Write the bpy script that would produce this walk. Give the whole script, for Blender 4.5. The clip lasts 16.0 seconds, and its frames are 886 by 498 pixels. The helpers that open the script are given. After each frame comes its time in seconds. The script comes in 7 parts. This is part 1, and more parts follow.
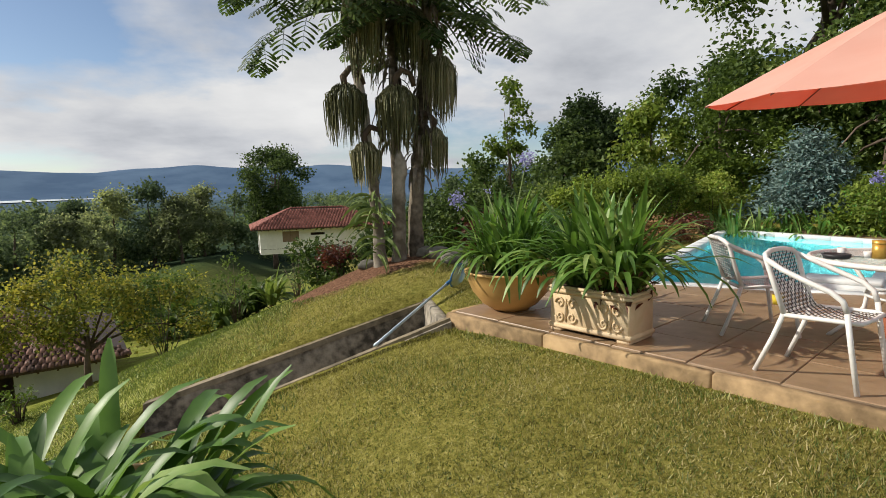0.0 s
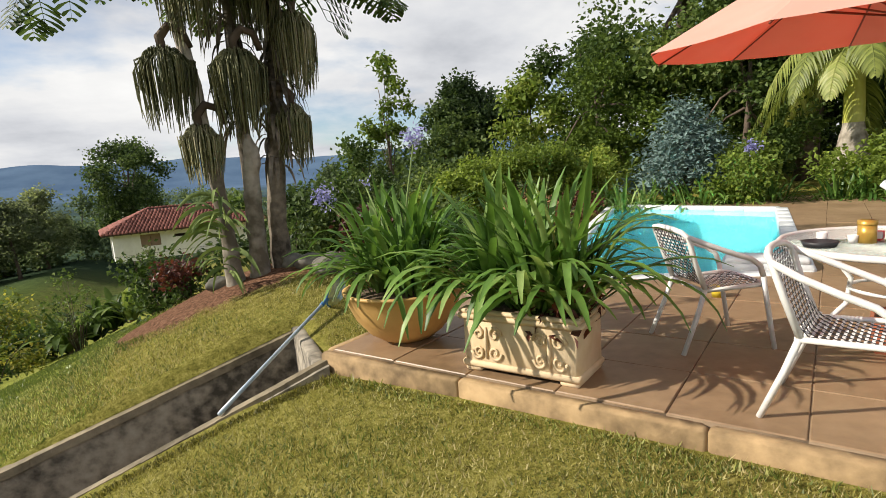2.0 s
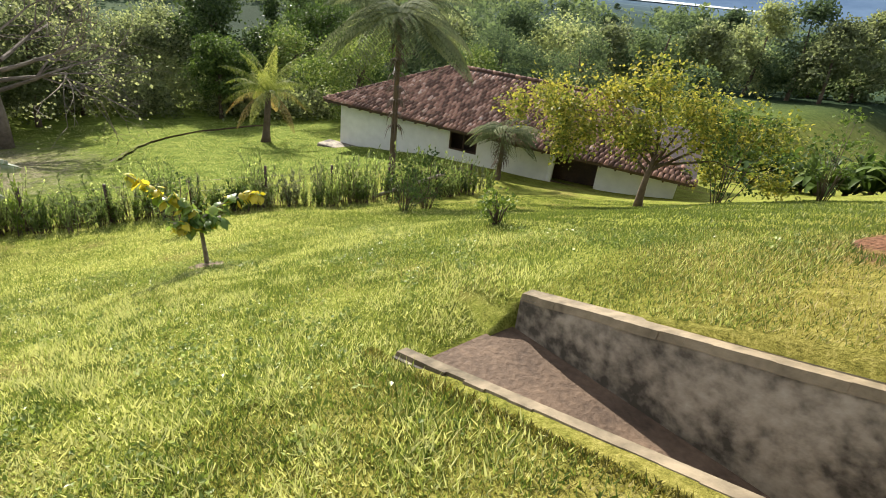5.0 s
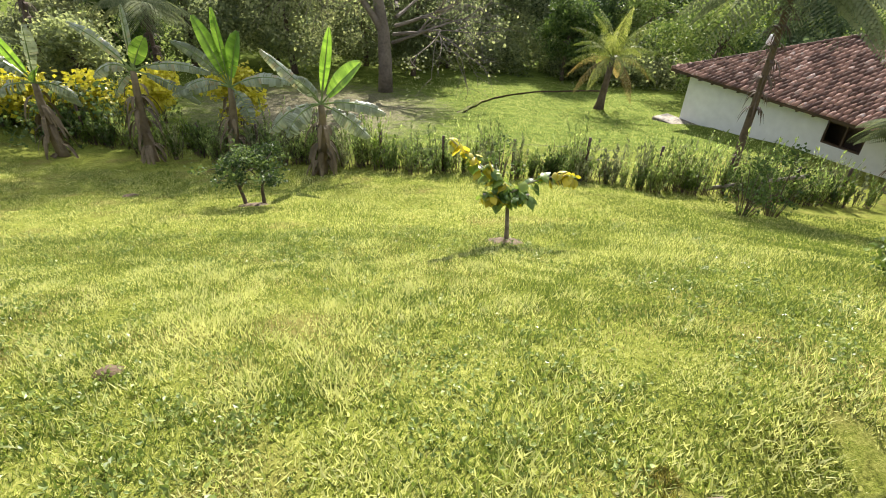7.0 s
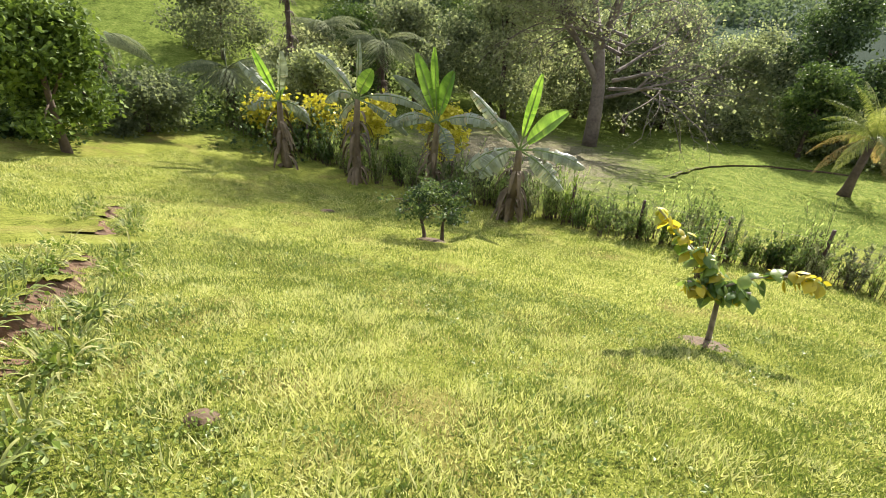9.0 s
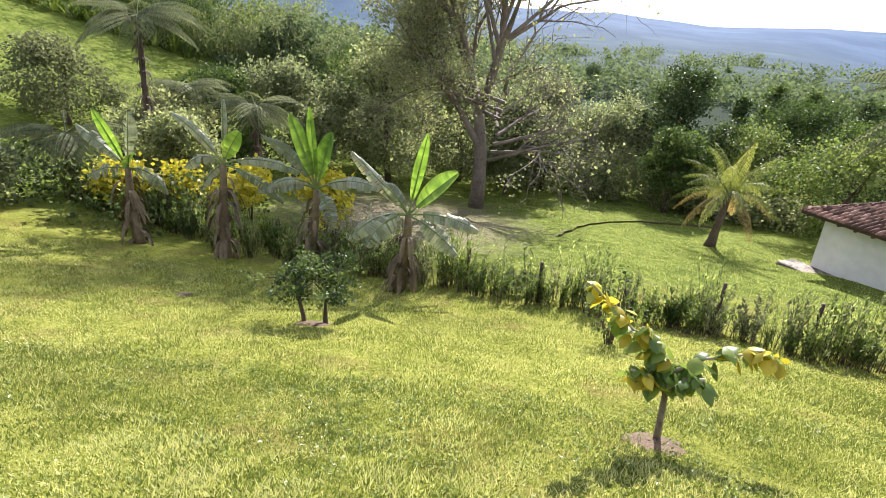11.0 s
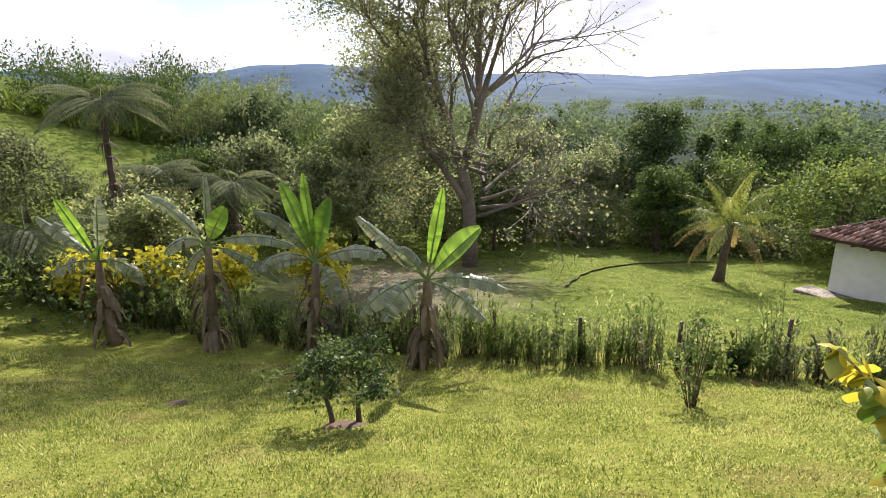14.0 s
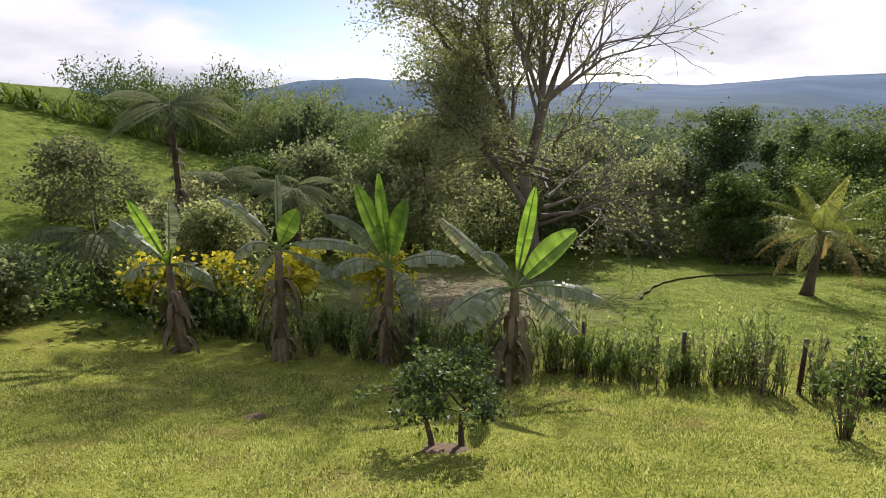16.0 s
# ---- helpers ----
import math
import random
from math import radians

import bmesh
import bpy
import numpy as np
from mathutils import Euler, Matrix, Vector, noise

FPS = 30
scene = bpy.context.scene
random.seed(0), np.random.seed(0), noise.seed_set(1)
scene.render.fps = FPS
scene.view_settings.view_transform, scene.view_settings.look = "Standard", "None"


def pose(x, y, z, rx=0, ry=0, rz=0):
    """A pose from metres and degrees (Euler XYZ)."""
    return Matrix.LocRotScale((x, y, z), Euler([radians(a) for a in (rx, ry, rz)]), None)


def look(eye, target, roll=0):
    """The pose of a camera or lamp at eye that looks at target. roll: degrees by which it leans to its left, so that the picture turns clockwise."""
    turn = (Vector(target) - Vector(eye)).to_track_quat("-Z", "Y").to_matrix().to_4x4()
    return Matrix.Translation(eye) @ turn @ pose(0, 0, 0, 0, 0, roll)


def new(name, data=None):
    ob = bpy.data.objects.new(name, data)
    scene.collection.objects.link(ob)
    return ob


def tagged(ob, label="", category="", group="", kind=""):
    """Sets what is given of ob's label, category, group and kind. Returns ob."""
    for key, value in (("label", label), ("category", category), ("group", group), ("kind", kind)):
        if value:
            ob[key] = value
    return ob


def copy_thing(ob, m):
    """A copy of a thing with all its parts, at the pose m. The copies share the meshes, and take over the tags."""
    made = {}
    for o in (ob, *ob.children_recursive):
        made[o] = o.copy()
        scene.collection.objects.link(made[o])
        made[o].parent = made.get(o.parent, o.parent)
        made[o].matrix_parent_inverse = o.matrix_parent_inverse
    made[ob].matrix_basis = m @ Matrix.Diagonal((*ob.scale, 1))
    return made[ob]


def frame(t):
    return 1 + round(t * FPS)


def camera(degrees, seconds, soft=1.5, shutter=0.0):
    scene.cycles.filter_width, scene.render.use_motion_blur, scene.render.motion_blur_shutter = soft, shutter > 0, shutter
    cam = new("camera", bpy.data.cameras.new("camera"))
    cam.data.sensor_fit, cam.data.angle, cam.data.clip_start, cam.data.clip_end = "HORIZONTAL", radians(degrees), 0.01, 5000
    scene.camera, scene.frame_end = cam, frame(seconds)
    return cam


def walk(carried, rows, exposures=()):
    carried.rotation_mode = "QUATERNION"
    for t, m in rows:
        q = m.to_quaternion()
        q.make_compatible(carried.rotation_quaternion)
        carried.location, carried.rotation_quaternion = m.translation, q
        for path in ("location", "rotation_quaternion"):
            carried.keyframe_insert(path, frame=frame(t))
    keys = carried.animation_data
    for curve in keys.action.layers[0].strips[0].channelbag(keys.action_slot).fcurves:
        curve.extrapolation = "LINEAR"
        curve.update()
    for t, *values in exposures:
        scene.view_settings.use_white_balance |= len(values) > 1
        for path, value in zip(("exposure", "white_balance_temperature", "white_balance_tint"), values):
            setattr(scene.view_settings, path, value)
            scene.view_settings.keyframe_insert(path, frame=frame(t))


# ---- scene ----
cam = camera(78.2, 16.0, soft=0.9)
PATH = [
    (0, (-0.744, -0.281, 1.45), (-0.379, 1.673, 1.225), -1.2),
    (0.5, (-0.713, 0.035, 1.475), (-0.13, 1.941, 1.319), -3.8),
    (1, (-0.61, 0.402, 1.456), (0.082, 2.271, 1.28), -5.3),
    (1.5, (-0.461, 0.794, 1.466), (0.337, 2.607, 1.196), -4.7),
    (2, (-0.317, 1.183, 1.477), (0.443, 3.009, 1.18), -4.1),
    (2.5, (-0.262, 1.591, 1.481), (-0.088, 3.556, 1.153), -2.8),
    (3, (-0.32, 1.962, 1.449), (-0.552, 3.913, 1.075), -2.9),
    (3.5, (-0.379, 2.396, 1.415), (-0.977, 4.245, 0.941), -1.3),
    (4, (-0.49, 2.789, 1.335), (-1.398, 4.456, 0.705), 3.7),
    (4.5, (-0.657, 3.192, 1.262), (-1.81, 4.635, 0.493), 6.5),
    (4.7, (-0.703, 3.272, 1.259), (-1.923, 4.624, 0.431), 6.8),
    (6.8, (-1.588, 3.881, 1.183), (-3.237, 4.15, 0.084), 2.6),
    (7, (-1.835, 3.86, 1.119), (-3.498, 4.067, 0.027), 2.3),
    (7.5, (-2.029, 3.957, 1.042), (-3.736, 4.039, 0.002), 1.3),
    (8, (-2.293, 3.959, 0.909), (-4.013, 3.893, -0.109), 1.3),
    (8.5, (-2.514, 3.905, 0.86), (-4.217, 3.562, -0.133), 2.1),
    (8.7, (-2.631, 3.888, 0.841), (-4.322, 3.455, -0.136), 2.7),
    (10.8, (-4.239, 3.626, 0.301), (-6.063, 3.403, -0.488), 3.7),
    (11, (-4.418, 3.589, 0.286), (-6.275, 3.513, -0.453), 4.4),
    (11.5, (-4.701, 3.443, 0.197), (-6.575, 3.706, -0.45), 4.1),
    (12, (-5.014, 3.248, 0.087), (-6.871, 3.61, -0.561), 3.5),
    (12.5, (-5.238, 2.984, 0.032), (-7.084, 3.347, -0.647), 1.7),
    (13, (-5.539, 2.828, -0.053), (-7.4, 3.121, -0.725), 0.2),
    (13.5, (-5.732, 2.564, -0.164), (-7.64, 2.717, -0.743), 0.1),
    (14, (-6.01, 2.299, -0.279), (-7.941, 2.31, -0.799), -0.7),
    (14.5, (-6.24, 2.041, -0.372), (-8.18, 1.966, -0.854), -1.4),
    (15, (-6.447, 1.759, -0.455), (-8.393, 1.636, -0.897), -2.2),
    (15.5, (-6.689, 1.483, -0.592), (-8.633, 1.354, -1.047), -2.1),
    (16, (-6.941, 1.225, -0.667), (-8.878, 1.084, -1.144), -1.4),
]
walk(cam, [(t, look(eye, target, roll)) for t, eye, target, roll in PATH],
     exposures=[(0, 0.10, 6500, 10), (1.5, 0.32, 6550, 10), (3.5, 0.52, 6700, 10), (4.5, 0.92, 6600, 11), (7, 1.26, 6400, 11), (8.5, 1.28, 6400, 12), (11, 1.32, 6150, 20),
                (12.5, 1.20, 6150, 20), (13.5, 1.06, 6200, 20), (14.5, 0.74, 6350, 20), (16, 0.53, 6400, 18)])

# ---- world, sun ----
SUN_AZ = Vector((-0.965, 0.262, 0)).normalized()
SUN_EL = radians(33)
sun_way = Vector((SUN_AZ.x * math.cos(SUN_EL), SUN_AZ.y * math.cos(SUN_EL), math.sin(SUN_EL)))
sun = new("sun", bpy.data.lights.new("sun", "SUN"))
sun.data.energy, sun.data.angle, sun.data.color = 5.0, radians(0.8), (1.0, 0.93, 0.82)
sun.rotation_euler = sun_way.to_track_quat("Z", "Y").to_euler()
sun.location = (0, 0, 60)

world = bpy.data.worlds.new("sky")
scene.world = world
world.use_nodes = True
wn, wl = world.node_tree.nodes, world.node_tree.links
wn.clear()
sky = wn.new("ShaderNodeTexSky")
sky.sky_type, sky.sun_disc = "NISHITA", False
sky.sun_elevation, sky.sun_rotation = SUN_EL, math.atan2(SUN_AZ.x, SUN_AZ.y)
sky.altitude, sky.dust_density = 1500, 1.5
wco = wn.new("ShaderNodeTexCoord")
wsep = wn.new("ShaderNodeSeparateXYZ")
wl.new(wco.outputs["Generated"], wsep.inputs[0])
# cloud layer: directions laid on a high flat sheet, so that clouds crowd together towards the horizon
wadd = wn.new("ShaderNodeMath"); wadd.operation = "ADD"; wadd.inputs[1].default_value = 0.22
wabs = wn.new("ShaderNodeMath"); wabs.operation = "ABSOLUTE"
wl.new(wsep.outputs["Z"], wabs.inputs[0]); wl.new(wabs.outputs[0], wadd.inputs[0])
wdx = wn.new("ShaderNodeMath"); wdx.operation = "DIVIDE"
wdy = wn.new("ShaderNodeMath"); wdy.operation = "DIVIDE"
wl.new(wsep.outputs["X"], wdx.inputs[0]); wl.new(wadd.outputs[0], wdx.inputs[1])
wl.new(wsep.outputs["Y"], wdy.inputs[0]); wl.new(wadd.outputs[0], wdy.inputs[1])
wcom = wn.new("ShaderNodeCombineXYZ")
wl.new(wdx.outputs[0], wcom.inputs[0]); wl.new(wdy.outputs[0], wcom.inputs[1])


def sky_noise(scale, detail, off):
    n = wn.new("ShaderNodeTexNoise")
    n.inputs["Scale"].default_value, n.inputs["Detail"].default_value, n.inputs["Roughness"].default_value = scale, detail, 0.55
    v = wn.new("ShaderNodeVectorMath"); v.operation = "ADD"; v.inputs[1].default_value = off
    wl.new(wcom.outputs[0], v.inputs[0]); wl.new(v.outputs[0], n.inputs["Vector"])
    return n


def sky_ramp(src, stops):
    r = wn.new("ShaderNodeValToRGB")
    while len(r.color_ramp.elements) < len(stops):
        r.color_ramp.elements.new(0.5)
    for e, (p, c) in zip(r.color_ramp.elements, stops):
        e.position, e.color = p, (*c, 1)
    wl.new(src, r.inputs[0])
    return r


cover = sky_ramp(sky_noise(0.55, 7, (3.1, 1.2, 0)).outputs["Fac"], [(0.41, (0, 0, 0)), (0.51, (1, 1, 1))])
shade = sky_ramp(sky_noise(0.95, 8, (7.7, 4.1, 0)).outputs["Fac"], [(0.28, (0.35, 0.37, 0.41)), (0.45, (0.56, 0.575, 0.605)), (0.56, (0.68, 0.685, 0.69)), (0.70, (0.78, 0.78, 0.775))])
wmul = wn.new("ShaderNodeVectorMath"); wmul.operation = "SCALE"; wmul.inputs["Scale"].default_value = 0.10
wl.new(sky.outputs[0], wmul.inputs[0])
wmix = wn.new("ShaderNodeMixRGB")
wl.new(cover.outputs[0], wmix.inputs[0]); wl.new(wmul.outputs[0], wmix.inputs[1]); wl.new(shade.outputs[0], wmix.inputs[2])
wbg = wn.new("ShaderNodeBackground"); wbg.inputs["Strength"].default_value = 1.0
wl.new(wmix.outputs[0], wbg.inputs["Color"])
wout = wn.new("ShaderNodeOutputWorld")
wl.new(wbg.outputs[0], wout.inputs["Surface"])


# ---- materials ----
def material(name, dark, light, rough=0.85, scale=6.0, bump=0.3, metal=0.0, coarse=0.6, thin=0.0, random_amount=0.0, spec=0.4, third=None, tight=0.17):
    """Two-scale noise between two colours, with relief; thin: share of light let through, for leaves."""
    m = bpy.data.materials.new(name)
    m.use_nodes = True
    n, l = m.node_tree.nodes, m.node_tree.links
    b = n["Principled BSDF"]
    b.inputs["Roughness"].default_value, b.inputs["Metallic"].default_value = rough, metal
    b.inputs["Specular IOR Level"].default_value = spec
    co = n.new("ShaderNodeTexCoord")
    geo = n.new("ShaderNodeNewGeometry")
    fine = n.new("ShaderNodeTexNoise"); fine.inputs["Scale"].default_value = scale; fine.inputs["Detail"].default_value = 6
    big = n.new("ShaderNodeTexNoise"); big.inputs["Scale"].default_value = scale * 0.13; big.inputs["Detail"].default_value = 3
    for t in (fine, big):
        l.new(geo.outputs["Position"], t.inputs["Vector"])
    mixf = n.new("ShaderNodeMath"); mixf.operation = "MULTIPLY_ADD"; mixf.inputs[1].default_value = coarse
    sub = n.new("ShaderNodeMath"); sub.operation = "MULTIPLY"; sub.inputs[1].default_value = 1 - coarse
    l.new(fine.outputs["Fac"], sub.inputs[0]); l.new(big.outputs["Fac"], mixf.inputs[0]); l.new(sub.outputs[0], mixf.inputs[2])
    fac = mixf.outputs[0]
    if random_amount:
        oi = n.new("ShaderNodeObjectInfo")
        isl = n.new("ShaderNodeMath"); isl.operation = "ADD"
        l.new(geo.outputs["Random Per Island"], isl.inputs[0]); l.new(oi.outputs["Random"], isl.inputs[1])
        cen = n.new("ShaderNodeMath"); cen.operation = "MULTIPLY_ADD"; cen.inputs[1].default_value = random_amount; cen.inputs[2].default_value = -random_amount
        l.new(isl.outputs[0], cen.inputs[0])
        tot = n.new("ShaderNodeMath"); tot.operation = "ADD"
        l.new(cen.outputs[0], tot.inputs[0]); l.new(fac, tot.inputs[1])
        fac = tot.outputs[0]
    ramp = n.new("ShaderNodeValToRGB")
    ramp.color_ramp.elements[0].position, ramp.color_ramp.elements[1].position = 0.5 - tight, 0.5 + tight
    ramp.color_ramp.elements[0].color, ramp.color_ramp.elements[1].color = (*dark, 1), (*light, 1)
    if third:
        e = ramp.color_ramp.elements.new(0.65 + tight); e.color = (*third, 1)
    l.new(fac, ramp.inputs[0]); l.new(ramp.outputs[0], b.inputs["Base Color"])
    if bump:
        bp = n.new("ShaderNodeBump"); bp.inputs["Strength"].default_value = bump; bp.inputs["Distance"].default_value = 0.02
        l.new(fine.outputs["Fac"], bp.inputs["Height"]); l.new(bp.outputs[0], b.inputs["Normal"])
    if thin:
        tr = n.new("ShaderNodeBsdfTranslucent")
        gain = n.new("ShaderNodeMixRGB"); gain.blend_type = "MULTIPLY"; gain.inputs[0].default_value = 1; gain.inputs[2].default_value = (1.45, 1.45, 1.0, 1)
        l.new(ramp.outputs[0], gain.inputs[1]); l.new(gain.outputs[0], tr.inputs["Color"])
        mx = n.new("ShaderNodeMixShader"); mx.inputs[0].default_value = thin
        l.new(b.outputs[0], mx.inputs[1]); l.new(tr.outputs[0], mx.inputs[2])
        l.new(mx.outputs[0], n["Material Output"].inputs["Surface"])
    return m


M_TILE = material("terracotta terrace tile", (0.20, 0.125, 0.068), (0.33, 0.215, 0.122), rough=0.42, scale=11, bump=0.12, coarse=0.55, random_amount=0.10, third=(0.39, 0.28, 0.18))
M_GROUT = material("cement joint", (0.15, 0.10, 0.06), (0.24, 0.17, 0.105), scale=20)
M_EDGE = material("ochre painted concrete", (0.13, 0.085, 0.042), (0.42, 0.285, 0.145), scale=8, bump=0.7, coarse=0.5, third=(0.50, 0.36, 0.19), tight=0.12)
M_CONC = material("mould-stained concrete", (0.060, 0.052, 0.040), (0.31, 0.27, 0.21), scale=10, bump=0.8, coarse=0.55, third=(0.45, 0.40, 0.32), tight=0.075)
M_CAP = material("worn light concrete", (0.085, 0.068, 0.040), (0.28, 0.225, 0.145), scale=10, bump=0.7, tight=0.12)
M_SOIL = material("brown soil and silt", (0.055, 0.036, 0.024), (0.17, 0.115, 0.075), scale=18, bump=1.0)
M_WHITE = material("white limewash", (0.62, 0.62, 0.60), (0.80, 0.80, 0.78), scale=2.5, bump=0.15, rough=0.9)
M_ROOF = material("weathered clay roof tile", (0.085, 0.045, 0.032), (0.33, 0.185, 0.135), scale=5, bump=0.6, coarse=0.4, random_amount=0.45, third=(0.52, 0.42, 0.36))
M_ROOF2 = material("red clay roof tile", (0.13, 0.042, 0.032), (0.27, 0.10, 0.075), scale=2.0, bump=0.4, random_amount=0.3)
M_DARKWOOD = material("dark stained wood", (0.03, 0.018, 0.012), (0.08, 0.045, 0.03), scale=10, bump=0.3, rough=0.6)
M_POOLTILE = material("pale blue pool plaster", (0.16, 0.68, 0.76), (0.24, 0.80, 0.86), scale=5, bump=0.05, rough=0.5)
M_POOLRIM = material("white pool coping", (0.55, 0.57, 0.56), (0.72, 0.73, 0.71), scale=9, bump=0.2)
M_BARK = material("pale palm bark", (0.12, 0.10, 0.07), (0.46, 0.41, 0.34), scale=7, bump=0.9, third=(0.58, 0.54, 0.47), tight=0.11)
M_BARKM = material("dark fibrous palm bark", (0.040, 0.032, 0.022), (0.21, 0.175, 0.13), scale=12, bump=1.0, third=(0.40, 0.35, 0.28), tight=0.11)
M_BARKD = material("brown bark", (0.05, 0.035, 0.024), (0.15, 0.11, 0.08), scale=9, bump=0.9)
M_WATER = bpy.data.materials.new("pool water")
M_WATER.use_nodes = True
_b = M_WATER.node_tree.nodes["Principled BSDF"]
_b.inputs["Base Color"].default_value = (0.75, 0.95, 0.97, 1)
_b.inputs["Transmission Weight"].default_value, _b.inputs["Roughness"].default_value, _b.inputs["IOR"].default_value = 1.0, 0.04, 1.15
_n = M_WATER.node_tree.nodes.new("ShaderNodeTexNoise"); _n.inputs["Scale"].default_value = 3.0
_p = M_WATER.node_tree.nodes.new("ShaderNodeBump"); _p.inputs["Strength"].default_value = 0.12
M_WATER.node_tree.links.new(_n.outputs["Fac"], _p.inputs["Height"]); M_WATER.node_tree.links.new(_p.outputs[0], _b.inputs["Normal"])


# ---- geometry helpers ----
class Geo:
    """Gathers vertices and faces for one mesh."""

    def __init__(self):
        self.v, self.f = [], []

    def add(self, verts, faces):
        k = len(self.v)
        self.v.extend(verts)
        self.f.extend([tuple(i + k for i in f) for f in faces])

    def box(self, x0, y0, z0, x1, y1, z1, m=None, bevel=0.0):
        if bevel:
            b = min(bevel, abs(x1 - x0) / 3, abs(y1 - y0) / 3, abs(z1 - z0) / 3)
            ring = lambda i, z: [(x0 + i, y0 + i, z), (x1 - i, y0 + i, z), (x1 - i, y1 - i, z), (x0 + i, y1 - i, z)]
            vs = [(x0 + b, y0, 0), (x1 - b, y0, 0), (x1, y0 + b, 0), (x1, y1 - b, 0), (x1 - b, y1, 0), (x0 + b, y1, 0), (x0, y1 - b, 0), (x0, y0 + b, 0)]
            mid = lambda z: [(p[0], p[1], z) for p in vs]
            cx, cy = (x0 + x1) / 2, (y0 + y1) / 2
            shr = lambda z: [(p[0] + (b if p[0] < cx else -b) * 0.7, p[1] + (b if p[1] < cy else -b) * 0.7, z) for p in vs]
            verts = shr(z0) + mid(z0 + b) + mid(z1 - b) + shr(z1)
            faces = [tuple(range(7, -1, -1)), tuple(range(24, 32))]
            for r in range(3):
                faces += [(8 * r + i, 8 * r + (i + 1) % 8, 8 * r + 8 + (i + 1) % 8, 8 * r + 8 + i) for i in range(8)]
        else:
            verts = [(x, y, z) for z in (z0, z1) for x, y in ((x0, y0), (x1, y0), (x1, y1), (x0, y1))]
            faces = [(3, 2, 1, 0), (4, 5, 6, 7), (0, 1, 5, 4), (1, 2, 6, 5), (2, 3, 7, 6), (3, 0, 4, 7)]
        if m is not None:
            verts = [tuple(m @ Vector(p)) for p in verts]
        self.add(verts, faces)
        return self

    def tube(self, pts, radii, n=8, cap=True):
        pts = [Vector(p) for p in pts]
        if not hasattr(radii, "__len__"):
            radii = [radii] * len(pts)
        verts, faces = [], []
        side = None
        for i, p in enumerate(pts):
            d = (pts[min(i + 1, len(pts) - 1)] - pts[max(i - 1, 0)]).normalized()
            if side is None:
                side = d.cross(Vector((0.31, 0.17, 0.93)))
                if side.length < 0.05:
                    side = d.cross(Vector((1, 0, 0)))
            side = (side - d * side.dot(d)).normalized()
            up = d.cross(side)
            for k in range(n):
                a = 2 * math.pi * k / n
                verts.append(tuple(p + (side * math.cos(a) + up * math.sin(a)) * radii[i]))
        for i in range(len(pts) - 1):
            for k in range(n):
                faces.append((i * n + k, i * n + (k + 1) % n, (i + 1) * n + (k + 1) % n, (i + 1) * n + k))
        if cap:
            faces.append(tuple(range(n - 1, -1, -1)))
            faces.append(tuple((len(pts) - 1) * n + k for k in range(n)))
        self.add(verts, faces)
        return self

    def lathe(self, prof, n=24, at=(0, 0, 0), squash=1.0):
        verts = [(at[0] + r * math.cos(2 * math.pi * k / n), at[1] + r * squash * math.sin(2 * math.pi * k / n), at[2] + z) for r, z in prof for k in range(n)]
        faces = [(i * n + k, i * n + (k + 1) % n, (i + 1) * n + (k + 1) % n, (i + 1) * n + k) for i in range(len(prof) - 1) for k in range(n)]
        self.add(verts, faces)
        return self

    def strip(self, pts, widths, flat=Vector((0, 0, 1)), fold=0.0):
        """A leaf blade along pts; fold lifts its two edges above the midrib."""
        pts = [Vector(p) for p in pts]
        verts, faces = [], []
        side = None
        for i, p in enumerate(pts):
            d = (pts[min(i + 1, len(pts) - 1)] - pts[max(i - 1, 0)]).normalized()
            s = d.cross(flat)
            if s.length < 0.2 and side is not None:
                s = side
            elif s.length < 1e-3:
                s = d.cross(Vector((1, 0.2, 0)))
            s = s.normalized()
            if side is not None and s.dot(side) < 0:
                s = -s
            side = s
            nrm = s.cross(d)
            w = widths[i]
            verts += [tuple(p - s * w + nrm * fold * w), tuple(p), tuple(p + s * w + nrm * fold * w)]
        for i in range(len(pts) - 1):
            a = i * 3
            faces += [(a, a + 1, a + 4, a + 3), (a + 1, a + 2, a + 5, a + 4)]
        self.add(verts, faces)
        return self

    def mesh(self, name, mat, smooth=True):
        me = bpy.data.meshes.new(name)
        me.from_pydata(self.v, [], self.f)
        me.update()
        if smooth:
            me.polygons.foreach_set("use_smooth", [True] * len(me.polygons))
        me.materials.append(mat)
        return me


def part(name, geo, mat, parent=None, label="", smooth=True, m=None):
    """Links a Geo (or a ready mesh) as one mesh object under a thing or a part."""
    ob = new(name, geo.mesh(name, mat, smooth) if isinstance(geo, Geo) else geo)
    if parent is not None:
        ob.parent = parent
    if m is not None:
        ob.matrix_basis = m
    if label:
        ob["label"] = label
    return ob


def thing(name, m, label, category, group="", kind=""):
    ob = new(name)
    ob.empty_display_size = 0.2
    ob.matrix_basis = m
    return tagged(ob, label, category, group, kind)


def sstep(a, b, x):
    t = np.clip((x - a) / (b - a), 0, 1)
    return t * t * (3 - 2 * t)


# ---- the ground ----
SLOPE_X = np.array([-400, -120, -60, -46, -37.3, -27.6, -18.9, -14.1, -9.2, -6.4, -4.2, -2.2, -0.8, 0.35, 6, 400])
SLOPE_Z = np.array([-26, -18, -12.4, -11.0, -10.0, -8.4, -7.05, -5.5, -3.62, -2.33, -1.52, -0.83, -0.33, 0.0, 0.02, 0.5])


